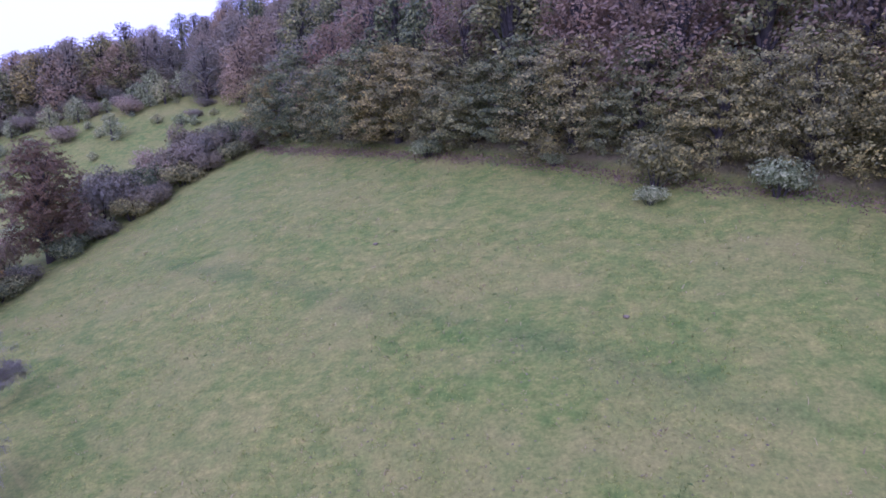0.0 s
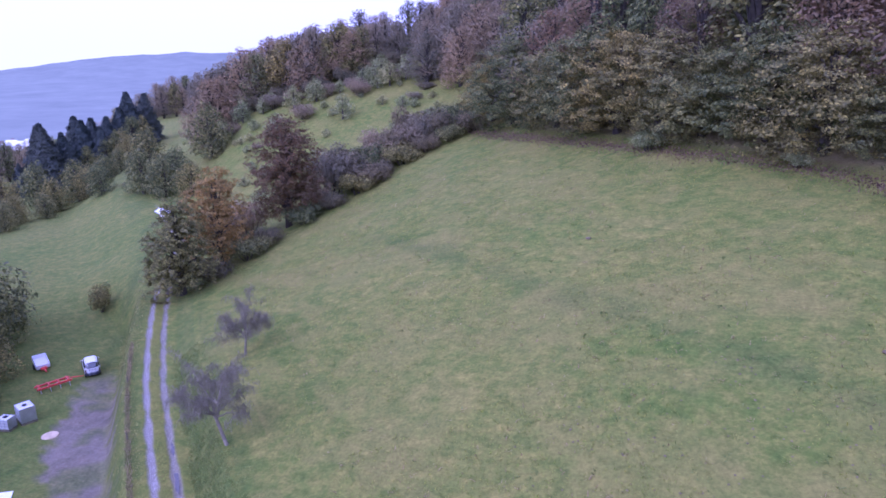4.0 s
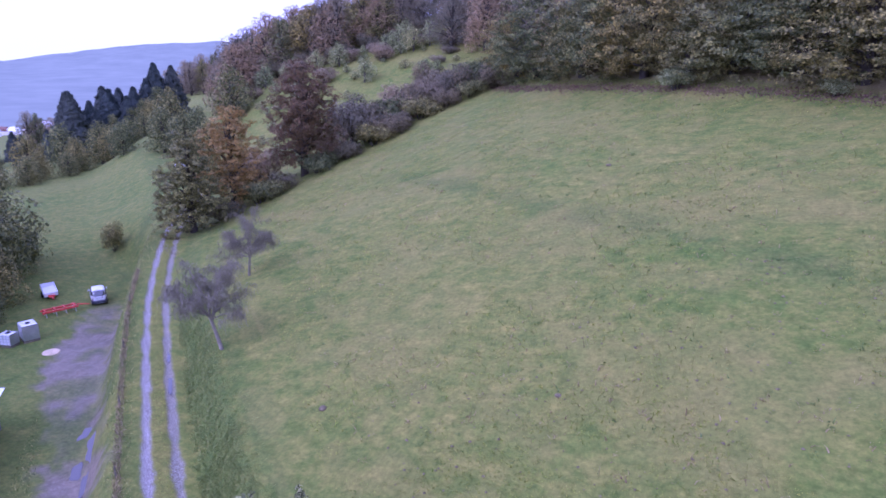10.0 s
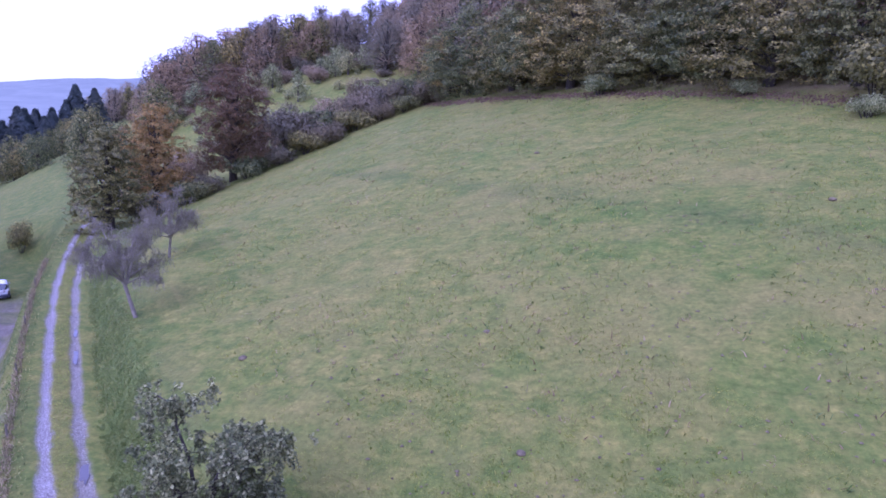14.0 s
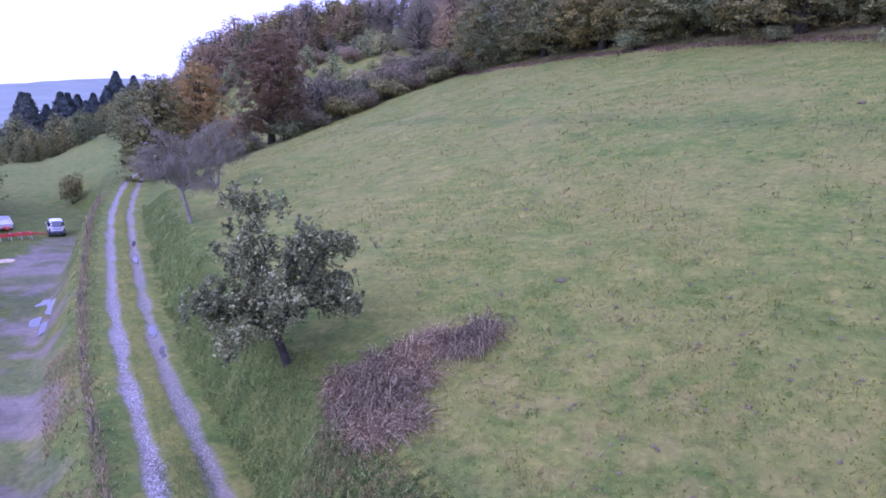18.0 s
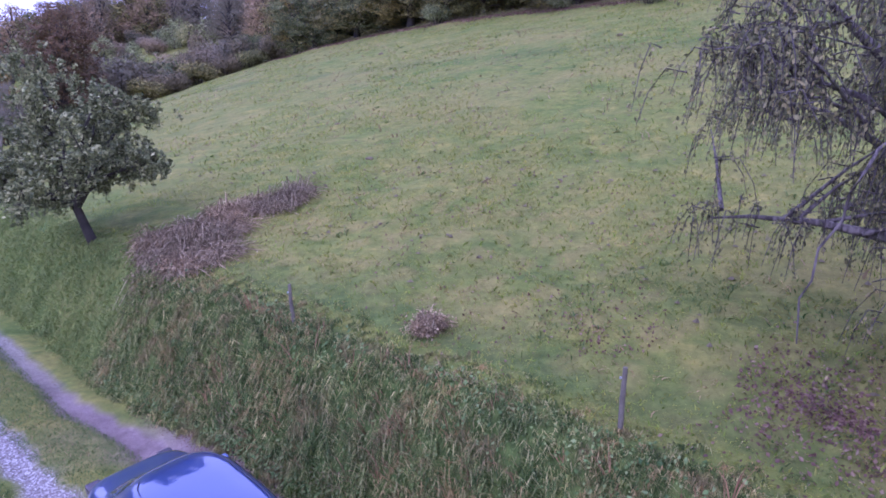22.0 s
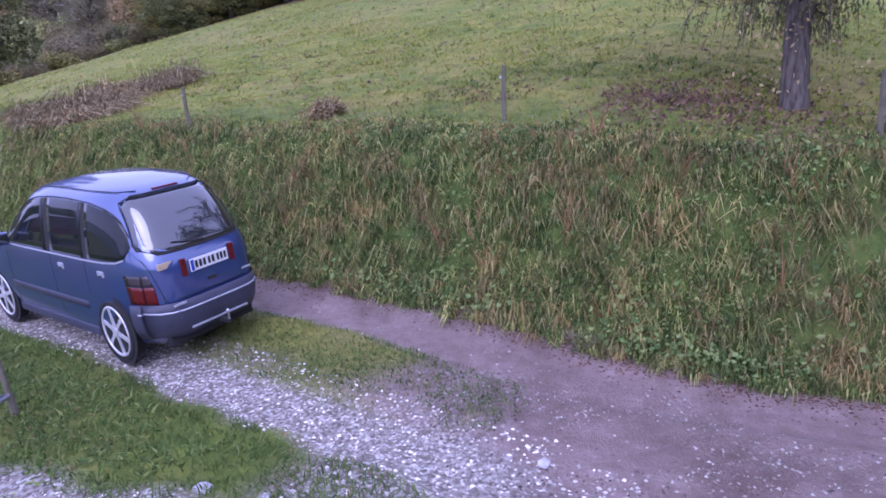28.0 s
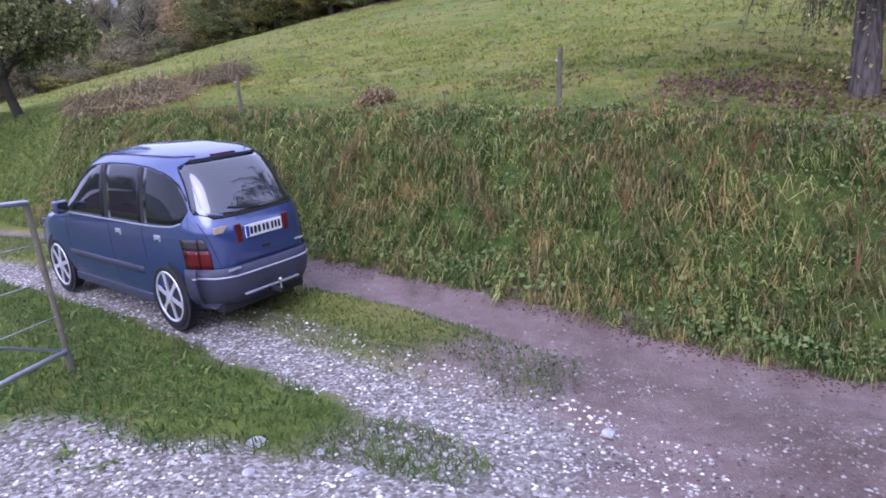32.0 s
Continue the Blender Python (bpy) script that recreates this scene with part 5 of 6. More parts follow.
# tussocks above the brow
ts, tn = rg.uniform(-3, 15, 4200), rg.uniform(4.5, 13.5, 4200)
ok = (tn - track_n(ts) > 2.5) & (wave(ts, tn, 2.2, 28) > -0.12)
s, n = np.repeat(ts[ok], 9), np.repeat(tn[ok], 9)
s, n = s + rg.normal(0, 0.05, len(s)), n + rg.normal(0, 0.05, len(s))
blades("meadow_grass", "soft green tussocks above the bank's brow", s, n, 0.085, 0.006, M_GRASS_SHORT, 14, lean=0.8, per=9)
# fallen leaves under the pear tree
for count, c, r, size in ((3000, (2.6, 7.6), 1.3, 0.036), (500, (5.2, 7.2), 1.6, 0.030), (900, (-1.2, 8.6), 1.1, 0.032)):
    a, q = rg.uniform(0, 6.28, count), r * np.abs(rg.normal(size=count)) ** 0.8
    s, n = c[0] + 1.2 * q * np.cos(a), c[1] + 0.6 * q * np.sin(a)
    ok = (n - track_n(s) > 2.7) & (wave(s, n, 1.8, 81) > -0.2)
    s, n = s[ok], n[ok]
    tagged(new("fallen_leaves", leaf_mesh("fallen_leaves", np.stack([AX.x * s + AN.x * n, AX.y * s + AN.y * n, ground_z(s, n) + 0.025], 1), np.zeros((len(s), 3)), size, M_LITTER, rr2, spread=0.8)), "brown fallen leaves under the pear tree", "leaves", kind="stuff")
s, n = rg.uniform(1, 15, 1100), rg.uniform(5.5, 12.5, 1100)
ok = (n - track_n(s) > 3.0) & (wave(s, n, 1.1, 85) > -0.05)
s, n = s[ok], n[ok]
tagged(new("fallen_leaves", leaf_mesh("fallen_leaves", np.stack([AX.x * s + AN.x * n, AX.y * s + AN.y * n, ground_z(s, n) + 0.04], 1), np.zeros((len(s), 3)), 0.034, M_LITTER, rr2, spread=0.8)), "brown leaves blown over the grazed meadow", "leaves", kind="stuff")
# hummocks of longer grass, the pear tree's shade put into their dark green
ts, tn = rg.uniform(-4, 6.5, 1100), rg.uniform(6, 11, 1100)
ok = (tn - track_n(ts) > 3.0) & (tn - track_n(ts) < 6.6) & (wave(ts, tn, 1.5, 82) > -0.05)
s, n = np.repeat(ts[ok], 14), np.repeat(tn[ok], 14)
blades("meadow_grass", "green hummocks darkened for the pear tree's shade", s + rg.normal(0, 0.06, len(s)), n + rg.normal(0, 0.05, len(s)), 0.11, 0.006, M_LUSH, 23, lean=0.8, per=14)
# short withered tufts over the meadow above the brow
ts, tn = rg.uniform(-2, 14, 900), rg.uniform(5, 11, 900)
ok = (tn - track_n(ts) > 2.9) & (tn - track_n(ts) < 8) & (wave(ts, tn, 2.6, 84) > 0.02)
s, n = np.repeat(ts[ok], 8), np.repeat(tn[ok], 8)
blades("meadow_herbs", "short withered pinkish tufts above the brow", s + rg.normal(0, 0.05, len(s)), n + rg.normal(0, 0.05, len(s)), 0.09, 0.008, M_DEADSTALK, 26, lean=1.0, per=8, category="weeds")
# leaves drifted along the foot of the wood, also painting its dark shade band
s = rg.uniform(-10, 72, 14000)
n = np.interp(s, [-30, 0, 12, 24, 30, 45, 60, 70], [44, 41.5, 40.5, 38.5, 39, 36.5, 35.5, 36]) - 2.3 + rg.normal(0, 0.55, 14000)
tagged(new("fallen_leaves", leaf_mesh("fallen_leaves", np.stack([AX.x * s + AN.x * n, AX.y * s + AN.y * n, ground_z(s, n) + 0.04], 1), np.zeros((14000, 3)), 0.085, M_LITTER, rr2, spread=0.8)), "brown fallen leaves along the foot of the wood, doubling as its shade", "leaves", kind="stuff")

# ---- molehills and clods ----
def clod(name, label, s, n, size, seed, material, group="molehills"):
    rng = random.Random(seed)
    root = thing(name, label, "molehill", group=group)
    put(root, s, n, 0.0, seed * 40)
    bm = bmesh.new()
    bmesh.ops.create_icosphere(bm, subdivisions=2, radius=1.0)
    for v in bm.verts:
        k = 1 + 0.18 * noise.noise(v.co * 2.3 + Vector((seed, 0, 0)))
        v.co = Vector((v.co.x * size * k, v.co.y * size * k, max(-0.04, v.co.z * size * 0.55 * k)))
    part("earth", bm, material, root, smooth=True)


M_EARTH = plain("dark_loose_earth", (0.155, 0.128, 0.066), 0.95, grain=0.35, scale=16)
for k, (s, n, q) in enumerate([(14.9, 10.1, 0.12), (24.8, 5.6, 0.16), (20.1, 12.2, 0.13), (35.0, 24.0, 0.17), (18.0, 25.0, 0.14)]):
    clod("molehill", "small dark molehill in the meadow", s, n, q, k + 1, M_EARTH)


def scattered_clods(count, seed):
    """Little dark lumps of earth and dung, too many to tell apart."""
    rng = np.random.default_rng(seed)
    s, n = rng.uniform(-3, 24, count), rng.uniform(6.5, 22, count)
    ok = (n - track_n(s) > 3.6) & (wave(s, n, 0.7, 73) > -0.2)
    s, n = s[ok], n[ok]
    k = len(s)
    ring = np.array([(math.cos(a), math.sin(a), 0.0) for a in np.linspace(0, 2 * math.pi, 7)[:-1]] + [(0.15, 0.1, 0.75)])
    tri = np.array([(j, (j + 1) % 6, 6) for j in range(6)])
    q = rng.uniform(0.018, 0.055, k)
    v = ring[None] * (1 + rng.normal(0, 0.25, (k, 7, 3))) * q[:, None, None]
    base = np.stack([AX.x * s + AN.x * n, AX.y * s + AN.y * n, ground_z(s, n) + 0.01], 1)
    f = (np.arange(k)[:, None, None] * 7 + tri[None]).reshape(-1, 3)
    tagged(new("earth_clods", mesh_from("earth_clods", (v + base[:, None]).reshape(-1, 3), f, M_EARTH)), "small dark clods scattered over the grazed meadow", "clods", kind="stuff")


scattered_clods(900, 74)


# ---- stones of the gravel ----
def stones(name, label, s, n, size, material, seed):
    rng = np.random.default_rng(seed)
    k = len(s)
    base = np.array([(1, 0, 0), (0, 1, 0), (-1, 0, 0), (0, -1, 0), (0.1, 0.1, 0.75), (0, 0, -0.6)], float)
    tri = np.array([(0, 1, 4), (1, 2, 4), (2, 3, 4), (3, 0, 4), (1, 0, 5), (2, 1, 5), (3, 2, 5), (0, 3, 5)])
    q = size * rng.uniform(0.45, 1.6, k) ** 1.3
    v = base[None] * (1 + rng.normal(0, 0.22, (k, 6, 3))) * q[:, None, None]
    a = rng.uniform(0, 6.28, k)
    x = v[..., 0] * np.cos(a)[:, None] - v[..., 1] * np.sin(a)[:, None]
    y = v[..., 0] * np.sin(a)[:, None] + v[..., 1] * np.cos(a)[:, None]
    z = ground_z(s, n) - 0.001
    v = np.stack([x + (AX.x * s + AN.x * n)[:, None], y + (AX.y * s + AN.y * n)[:, None], v[..., 2] * 0.8 + z[:, None]], -1).reshape(-1, 3)
    f = (np.arange(k)[:, None, None] * 6 + tri[None]).reshape(-1, 3)
    tagged(new(name, mesh_from(name, v, f, material)), label, "gravel", kind="stuff")


# wet reddish earth, darkened to carry the shade under the bank
M_EARTH_SHADE = leafy("bank_foot_earth_and_shade", [(0.045, 0.026, 0.018), (0.085, 0.048, 0.033), (0.13, 0.078, 0.055)], 0.8, through=0.0)
M_GRIT = leafy("trodden_grit", [(0.07, 0.055, 0.048), (0.14, 0.115, 0.10), (0.24, 0.205, 0.185), (0.46, 0.43, 0.41)], 0.8, through=0.0)
M_GRAVEL = leafy("gravel_stones", [(0.17, 0.155, 0.15), (0.30, 0.285, 0.28), (0.50, 0.49, 0.485), (0.80, 0.79, 0.79)], 0.85, through=0.0)
s, n = rg.uniform(-3, 9, 60000), rg.uniform(-2.0, 4.0, 60000)
u = n - track_n(s)
keep = (((np.abs(u + 0.6) < 0.42) & (s > 1.7)) | ((n < 1.5 + 0.25 * wave(s, n, 2, 31)) & (s < 4.6 - 1.2 * np.clip(n - 0.6, 0, 2))) | ((s < 2.9) & (u < -0.2 - 0.6 * np.clip(2.4 - s, 0, 4) + 0.5 * wave(s, n, 2.5, 32)))) & (rg.random(60000) < 0.8)
stones("gravel_stones", "loose pale limestone gravel on the track", s[keep], n[keep], 0.0105, M_GRAVEL, 5)
s, n = rg.uniform(-3, 5, 9000), rg.uniform(0, 6, 9000)
u = n - track_n(s)
keep = (u < 1.3) & ((np.abs(u) > 0.5) | (s < 2.7)) & ((u > -1.0) | (n < 2.0 - 0.51 * (s - 2.86))) & (rg.random(9000) < 0.05 + 0.4 * wave(s, n, 1.4, 33))
stones("gravel_stones", "scattered pale stones on the muddy track", s[keep], n[keep], 0.0095, M_GRAVEL, 6)
s, n = rg.uniform(-1.5, 3.2, 16000), rg.uniform(2.8, 6.0, 16000)
u = n - track_n(s)
keep = (u < 1.2) & (u > -1.2) & (rg.random(16000) < 0.06 + 0.75 * smooth01((0.85 - np.abs(u + 0.2 + 0.8 * wave(s, n, 1.6, 87))) / 0.3) * smooth01((wave(s, n, 4.0, 86) + 0.25) / 0.3))
stones("gravel_stones", "small grey and brown stones trodden into the mud", s[keep], n[keep], 0.0095, M_GRIT, 7)
# strip of dark crumbs laid where the bank's foot is shaded
foot = np.random.default_rng(93)
s = foot.uniform(-3, 11, 12000)
n = track_n(s) + 1.22 + 0.12 * foot.normal(size=12000)
stones("earth_crumbs", "dark reddish crumbs for wet earth and shade along the bank's foot", s, n, 0.0095, M_EARTH_SHADE, 8)
for k, (s, n, q) in enumerate([(3.25, 1.75, 0.065), (2.55, 1.95, 0.045), (1.75, 3.2, 0.04), (3.0, 1.55, 0.04), (2.2, 2.3, 0.05), (2.9, 1.95, 0.035)]):
    rock = thing("stone", "single pale limestone lump on the gravel", "stone", group="single stones")
    put(rock, s, n, 0.0, k * 50)
    bm = bmesh.new()
    bmesh.ops.create_icosphere(bm, subdivisions=2, radius=q)
    for v in bm.verts:
        v.co *= 1 + 0.35 * noise.noise(v.co * (1.1 / q) + Vector((k * 3.1, 0, 0)))
        v.co.z = max(v.co.z * 0.62, -0.04)
    part("lump", bm, M_STONE, rock)


# ---- puddles ----
def puddle(name, label, s, n, length, width, seed, up=0.012):
    rng = np.random.default_rng(seed)
    bm = bmesh.new()
    ring = []
    for k in range(44):
        a = k * 2 * math.pi / 44
        r = 1 + 0.22 * math.sin(2 * a + seed) + 0.14 * math.sin(5 * a + seed * 2) + rng.uniform(-0.02, 0.02)
        ring.append(bm.verts.new((math.cos(a) * r * length / 2, math.sin(a) * r * width / 2, 0)))
    bm.faces.new(ring)
    ob = new(name, bm_mesh(name, bm, M_WATER))
    ob.matrix_basis = spot(s, n, up)
    tagged(ob, label, "puddle", kind="structure")


for k, (s, n, a, b2) in enumerate([(31.6, -2.95, 2.0, 0.5), (30.0, -3.4, 1.5, 0.5), (33.2, -3.5, 1.5, 0.5), (29.0, -2.85, 1.9, 0.32), (24.3, 0.84, 2.0, 0.26), (22.2, 1.12, 1.1, 0.2), (33.6, 0.16, 2.6, 0.22), (36.0, 0.05, 1.3, 0.2)]):
    puddle("water_puddle", "shallow muddy puddle reflecting the sky", s, n, a, b2, k + 1, float(ground_z(s, n) - land(s, n)) + 0.012)


# ---- the tubular gate ----
gate = thing("field_gate", "leaning galvanised tubular field gate, standing open", "gate")
gate.matrix_basis = pose(-2.74, 4.55, 0.0, 10, 0, -91)
for z in (0.28, 1.40):
    part("rail", rod(bmesh.new(), (0, 0, z), (3.2, 0, z), 0.021, sides=10), M_STEEL, gate)
for x in (0.0, 3.2):
    part("upright", rod(bmesh.new(), (x, 0, 0.28), (x, 0, 1.40), 0.021, sides=10), M_WOOD_POST if x == 0 else M_STEEL, gate)
for k in range(3):
    part("wire", rod(bmesh.new(), (0, 0, 0.55 + 0.27 * k), (3.2, 0, 0.55 + 0.27 * k), 0.004, sides=5), M_STEEL, gate)
part("brace", rod(bmesh.new(), (0.0, 0, 0.28), (3.2, 0, 1.40), 0.012, sides=8), M_STEEL, gate)
prop = part("foot", rod(bmesh.new(), (0.0, 0.0, -0.3), (0.0, 0.0, 0.29), 0.03, 0.028, 8), M_WOOD_POST, gate, "wooden prop")


# ---- cars ----
def lofted_car(name, label, paint, seed=0):
    """A tall compact family car, lofted from rounded level outlines. Origin: on the ground under the rear axle; x forward."""
    root = thing(name, label, "car")
    levels = [0.20, 0.28, 0.40, 0.55, 0.70, 0.85, 0.93, 1.00, 1.10, 1.20, 1.30, 1.40, 1.47, 1.52, 1.56, 1.585, 1.60]
    rear = [-0.58, -0.69, -0.725, -0.745, -0.75, -0.742, -0.728, -0.70, -0.652, -0.595, -0.525, -0.435, -0.35, -0.25, -0.10, 0.10, 0.35]
    nose = [3.22, 3.36, 3.41, 3.42, 3.36, 3.14, 2.78, 2.53, 2.34, 2.18, 2.02, 1.86, 1.72, 1.58, 1.40, 1.20, 0.95]
    half = [0.78, 0.83, 0.855, 0.862, 0.862, 0.856, 0.848, 0.836, 0.818, 0.798, 0.772, 0.738, 0.70, 0.65, 0.56, 0.42, 0.22]

    def level(z):
        """Rear end, front end, half width and squareness of the outline at a height."""
        out = [float(np.mean([np.interp(z + d, levels, row) for d in (-0.025, 0.0, 0.025)])) for row in (rear, nose, half)]
        return out + [float(np.interp(z, [0.2, 0.9, 1.1, 1.6], [5.5, 5.0, 4.2, 3.4]))]

    def side_y(x, z):
        xr, xf, w, p = level(z)
        q = abs((x - (xr + xf) / 2) / ((xf - xr) / 2))
        return w * max(0.0, 1 - q ** p) ** (1 / p)

    def tail_x(y, z):
        xr, xf, w, p = level(z)
        return (xr + xf) / 2 - (xf - xr) / 2 * max(0.0, 1 - abs(y / w) ** p) ** (1 / p)

    def nose_x(y, z):
        xr, xf, w, p = level(z)
        return (xr + xf) / 2 + (xf - xr) / 2 * max(0.0, 1 - abs(y / w) ** p) ** (1 / p)

    bm = bmesh.new()
    rings, sides = [], 72
    for z in np.concatenate([np.linspace(0.20, 0.9, 15), np.linspace(0.92, 1.6, 30)]):
        xr, xf, w, p = level(float(z))
        row = []
        for k in range(sides):
            c, q = math.cos(2 * math.pi * k / sides), math.sin(2 * math.pi * k / sides)
            row.append(bm.verts.new(((xr + xf) / 2 + (xf - xr) / 2 * math.copysign(abs(c) ** (2 / p), c), w * math.copysign(abs(q) ** (2 / p), q), z)))
        rings.append(row)
    for g, h in zip(rings, rings[1:]):
        for k in range(sides):
            bm.faces.new((g[k], g[(k + 1) % sides], h[(k + 1) % sides], h[k]))
    for row, z in ((rings[0], 0.20), (rings[-1], 1.605)):
        c = bm.verts.new((sum(v.co.x for v in row) / sides, 0, z))
        for k in range(sides):
            bm.faces.new((row[k], row[(k + 1) % sides], c))
    part("body", bm, paint, root, smooth=True)

    def sheet(rows, thick):
        """A thin curved pane from rows of points."""
        bm = bmesh.new()
        grid = [[bm.verts.new(p) for p in row] for row in rows]
        for g, h in zip(grid, grid[1:]):
            for j in range(len(g) - 1):
                bm.faces.new((g[j], g[j + 1], h[j + 1], h[j]))
        r = bmesh.ops.extrude_face_region(bm, geom=list(bm.faces))
        bmesh.ops.translate(bm, vec=thick, verts=[v for v in r["geom"] if isinstance(v, bmesh.types.BMVert)])
        return bm

    def seam(label, points, radius, material, parent=root, text=""):
        v, f = tube_arrays(points, [radius] * len(points), 5)
        return part(label, mesh_from(label, v, f, material, True), material, parent, text)

    def pane_top(x):
        return float(np.interp(x, [-0.42, -0.40, -0.34, -0.24, -0.10, 0.15, 0.5, 0.95, 1.3, 1.6, 1.9, 2.2], [1.10, 1.17, 1.26, 1.335, 1.395, 1.445, 1.465, 1.465, 1.44, 1.37, 1.23, 1.0]))

    def pane_low(x):
        return float(np.interp(x, [-0.42, -0.40, -0.34, -0.24, -0.10, 0.15, 2.2], [1.09, 1.03, 0.995, 0.975, 0.967, 0.962, 0.955]))

    for sign in (1, -1):
        for x0, x1 in ((-0.42, 0.22), (0.29, 0.98), (1.07, 2.15)):
            rows = []
            for x in np.linspace(x0, x1, 13):
                lo, hi = pane_low(x), pane_top(x)
                rows.append([(x, sign * (side_y(x, z) + 0.005), z) for z in np.linspace(lo, max(hi, lo + 0.004), 7)])
            part("side_window", sheet(rows, (0, -sign * 0.012, 0)), M_GLASS_SIDE, root, smooth=True)
        for x0, x1 in ((0.22, 0.29), (0.98, 1.07)):
            rows = [[(x, sign * (side_y(x, z) + 0.004), z) for z in np.linspace(pane_low(x), pane_top(x), 7)] for x in (x0, x1)]
            part("pillar", sheet(rows, (0, -sign * 0.01, 0)), M_DARK, root)
        # pale line standing in for light reflected along the window edge
        seam("window_glint_strip", [(x, sign * (side_y(x, pane_low(x) - 0.012) + 0.004), pane_low(x) - 0.012) for x in np.linspace(-0.36, 2.2, 24)], 0.009, M_TRIM, text="narrow pale strip for the glint under the windows")
        seam("window_seal", [(x, sign * (side_y(x, pane_top(x) + 0.01) + 0.002), pane_top(x) + 0.01) for x in np.linspace(-0.40, 2.1, 24)], 0.007, M_DARK)
        for x in (0.02, 0.80):
            y = side_y(x, 0.84)
            h = part("door_handle", block(x - 0.055, x + 0.055, sign * y - 0.012, sign * y + 0.016, 0.815, 0.875, 0.014), M_TRIM, root, "small pale door handle")
            part("grip_recess", block(x - 0.03, x + 0.03, sign * y + 0.014, sign * y + 0.018, 0.82, 0.838, 0.001), M_DARK, h)
        for points in ([(1.02, z) for z in np.linspace(0.32, 0.95, 8)], [(2.12, z) for z in np.linspace(0.32, 0.95, 8)], [(0.30 - 0.12 * max(0.0, 0.6 - z), z) for z in np.linspace(0.62, 0.95, 6)]):
            seam("door_gap", [(x, sign * (side_y(x, z) - 0.001), z) for x, z in points], 0.0045, M_DARK)
        rows = [[(x, sign * (side_y(x, z) + 0.008), z) for z in np.linspace(0.47, 0.54, 3)] for x in np.linspace(0.40, 2.15, 10)]
        part("rub_strip", sheet(rows, (0, -sign * 0.012, 0)), M_BUMPER, root, smooth=True)
        part("sill", block(0.36, 2.2, sign * 0.79 - 0.05, sign * 0.79 + 0.05, 0.18, 0.27, 0.02), M_BUMPER, root)
        mr = part("mirror", block(1.92, 2.05, sign * 0.94 - 0.09, sign * 0.94 + 0.09, 0.95, 1.08, 0.035), paint, root)
        part("mirror_glass", block(1.912, 1.919, sign * 0.94 - 0.07, sign * 0.94 + 0.07, 0.967, 1.063, 0.003), M_GLASS, mr)
        seam("roof_rail", [(x, sign * (side_y(x, z) + 0.002), z + 0.008) for x, z in [(x, float(np.interp(x, [-0.22, 0.1, 0.7, 1.2, 1.55], [1.515, 1.535, 1.545, 1.54, 1.505]))) for x in np.linspace(-0.22, 1.55, 14)]], 0.006, M_BUMPER)
        # lamps wrap round the rear corner
        rows = []
        for z in np.linspace(0.60, 0.76, 5):
            rows.append([(tail_x(y, z) - 0.006, sign * y, z) for y in np.linspace(0.66 + 0.05 * (z - 0.6), 0.80, 8)] + [(x, sign * (side_y(x, z) + 0.006), z) for x in (-0.54, -0.49)])
        tl = part("tail_light", sheet(rows, (0.012, -sign * 0.008, 0)), M_TAIL, root, "red tail light", smooth=True)
        rows = []
        for z in np.linspace(0.765, 0.86, 4):
            rows.append([(tail_x(y, z) - 0.006, sign * y, z) for y in np.linspace(0.67 + 0.2 * (z - 0.76), 0.80, 8)] + [(x, sign * (side_y(x, z) + 0.006), z) for x in (-0.54, -0.49)])
        part("indicator", sheet(rows, (0.012, -sign * 0.008, 0)), M_TAIL_CLEAR, tl, "smoky clear lens", smooth=True)
        part("reflector", block(tail_x(0.33, 0.87) - 0.014, tail_x(0.33, 0.87) + 0.01, sign * 0.335 - 0.035, sign * 0.335 + 0.035, 0.79, 0.95, 0.008), M_TAIL, root, "red reflector beside the number plate")
        part("headlight", block(3.12, 3.34, sign * 0.58 - 0.12, sign * 0.58 + 0.12, 0.62, 0.76, 0.04), M_TAIL_CLEAR, root)
        # wheels
        for x in (0.0, 2.58):
            y = side_y(x, 0.36)
            # flat dark disc in place of the shaded opening above the tyre
            bm = bmesh.new()
            bmesh.ops.create_cone(bm, cap_ends=True, segments=40, radius1=0.345, radius2=0.345, depth=0.02, matrix=Matrix.Translation((x, sign * (y - 0.002), 0.315)) @ Matrix.Rotation(math.pi / 2, 4, "X"))
            part("arch_shade_disc", bm, M_DARK, root)
            wheel = part("wheel", block(x - 0.05, x + 0.05, sign * 0.70 - 0.06, sign * 0.70 + 0.06, 0.25, 0.35, 0.01), M_DARK, root)
            prof = [(0.235, -0.088), (0.285, -0.095), (0.302, -0.07), (0.305, 0.0), (0.302, 0.07), (0.285, 0.095), (0.235, 0.088)]
            bm = bmesh.new()
            ring = []
            for a in range(36):
                w = a * 2 * math.pi / 36
                ring.append([bm.verts.new((x + r * math.cos(w), sign * (y - 0.07) + d, 0.30 + r * math.sin(w))) for r, d in prof])
            for a in range(36):
                for j in range(len(prof)):
                    bm.faces.new((ring[a][j], ring[(a + 1) % 36][j], ring[(a + 1) % 36][(j + 1) % len(prof)], ring[a][(j + 1) % len(prof)]))
            part("tyre", bm, M_TYRE, wheel, smooth=True)
            bm = bmesh.new()
            yo = sign * (y + 0.022)
            # six flat tapering spokes on a bright rim ring
            for a in range(6):
                w = a * 2 * math.pi / 6 + 0.3 + x
                row = []
                for rad_at, wide, lift in ((0.02, 0.024, 0.006), (0.12, 0.018, 0.002), (0.225, 0.026, -0.004)):
                    cx, cz = x + rad_at * math.cos(w), 0.30 + rad_at * math.sin(w)
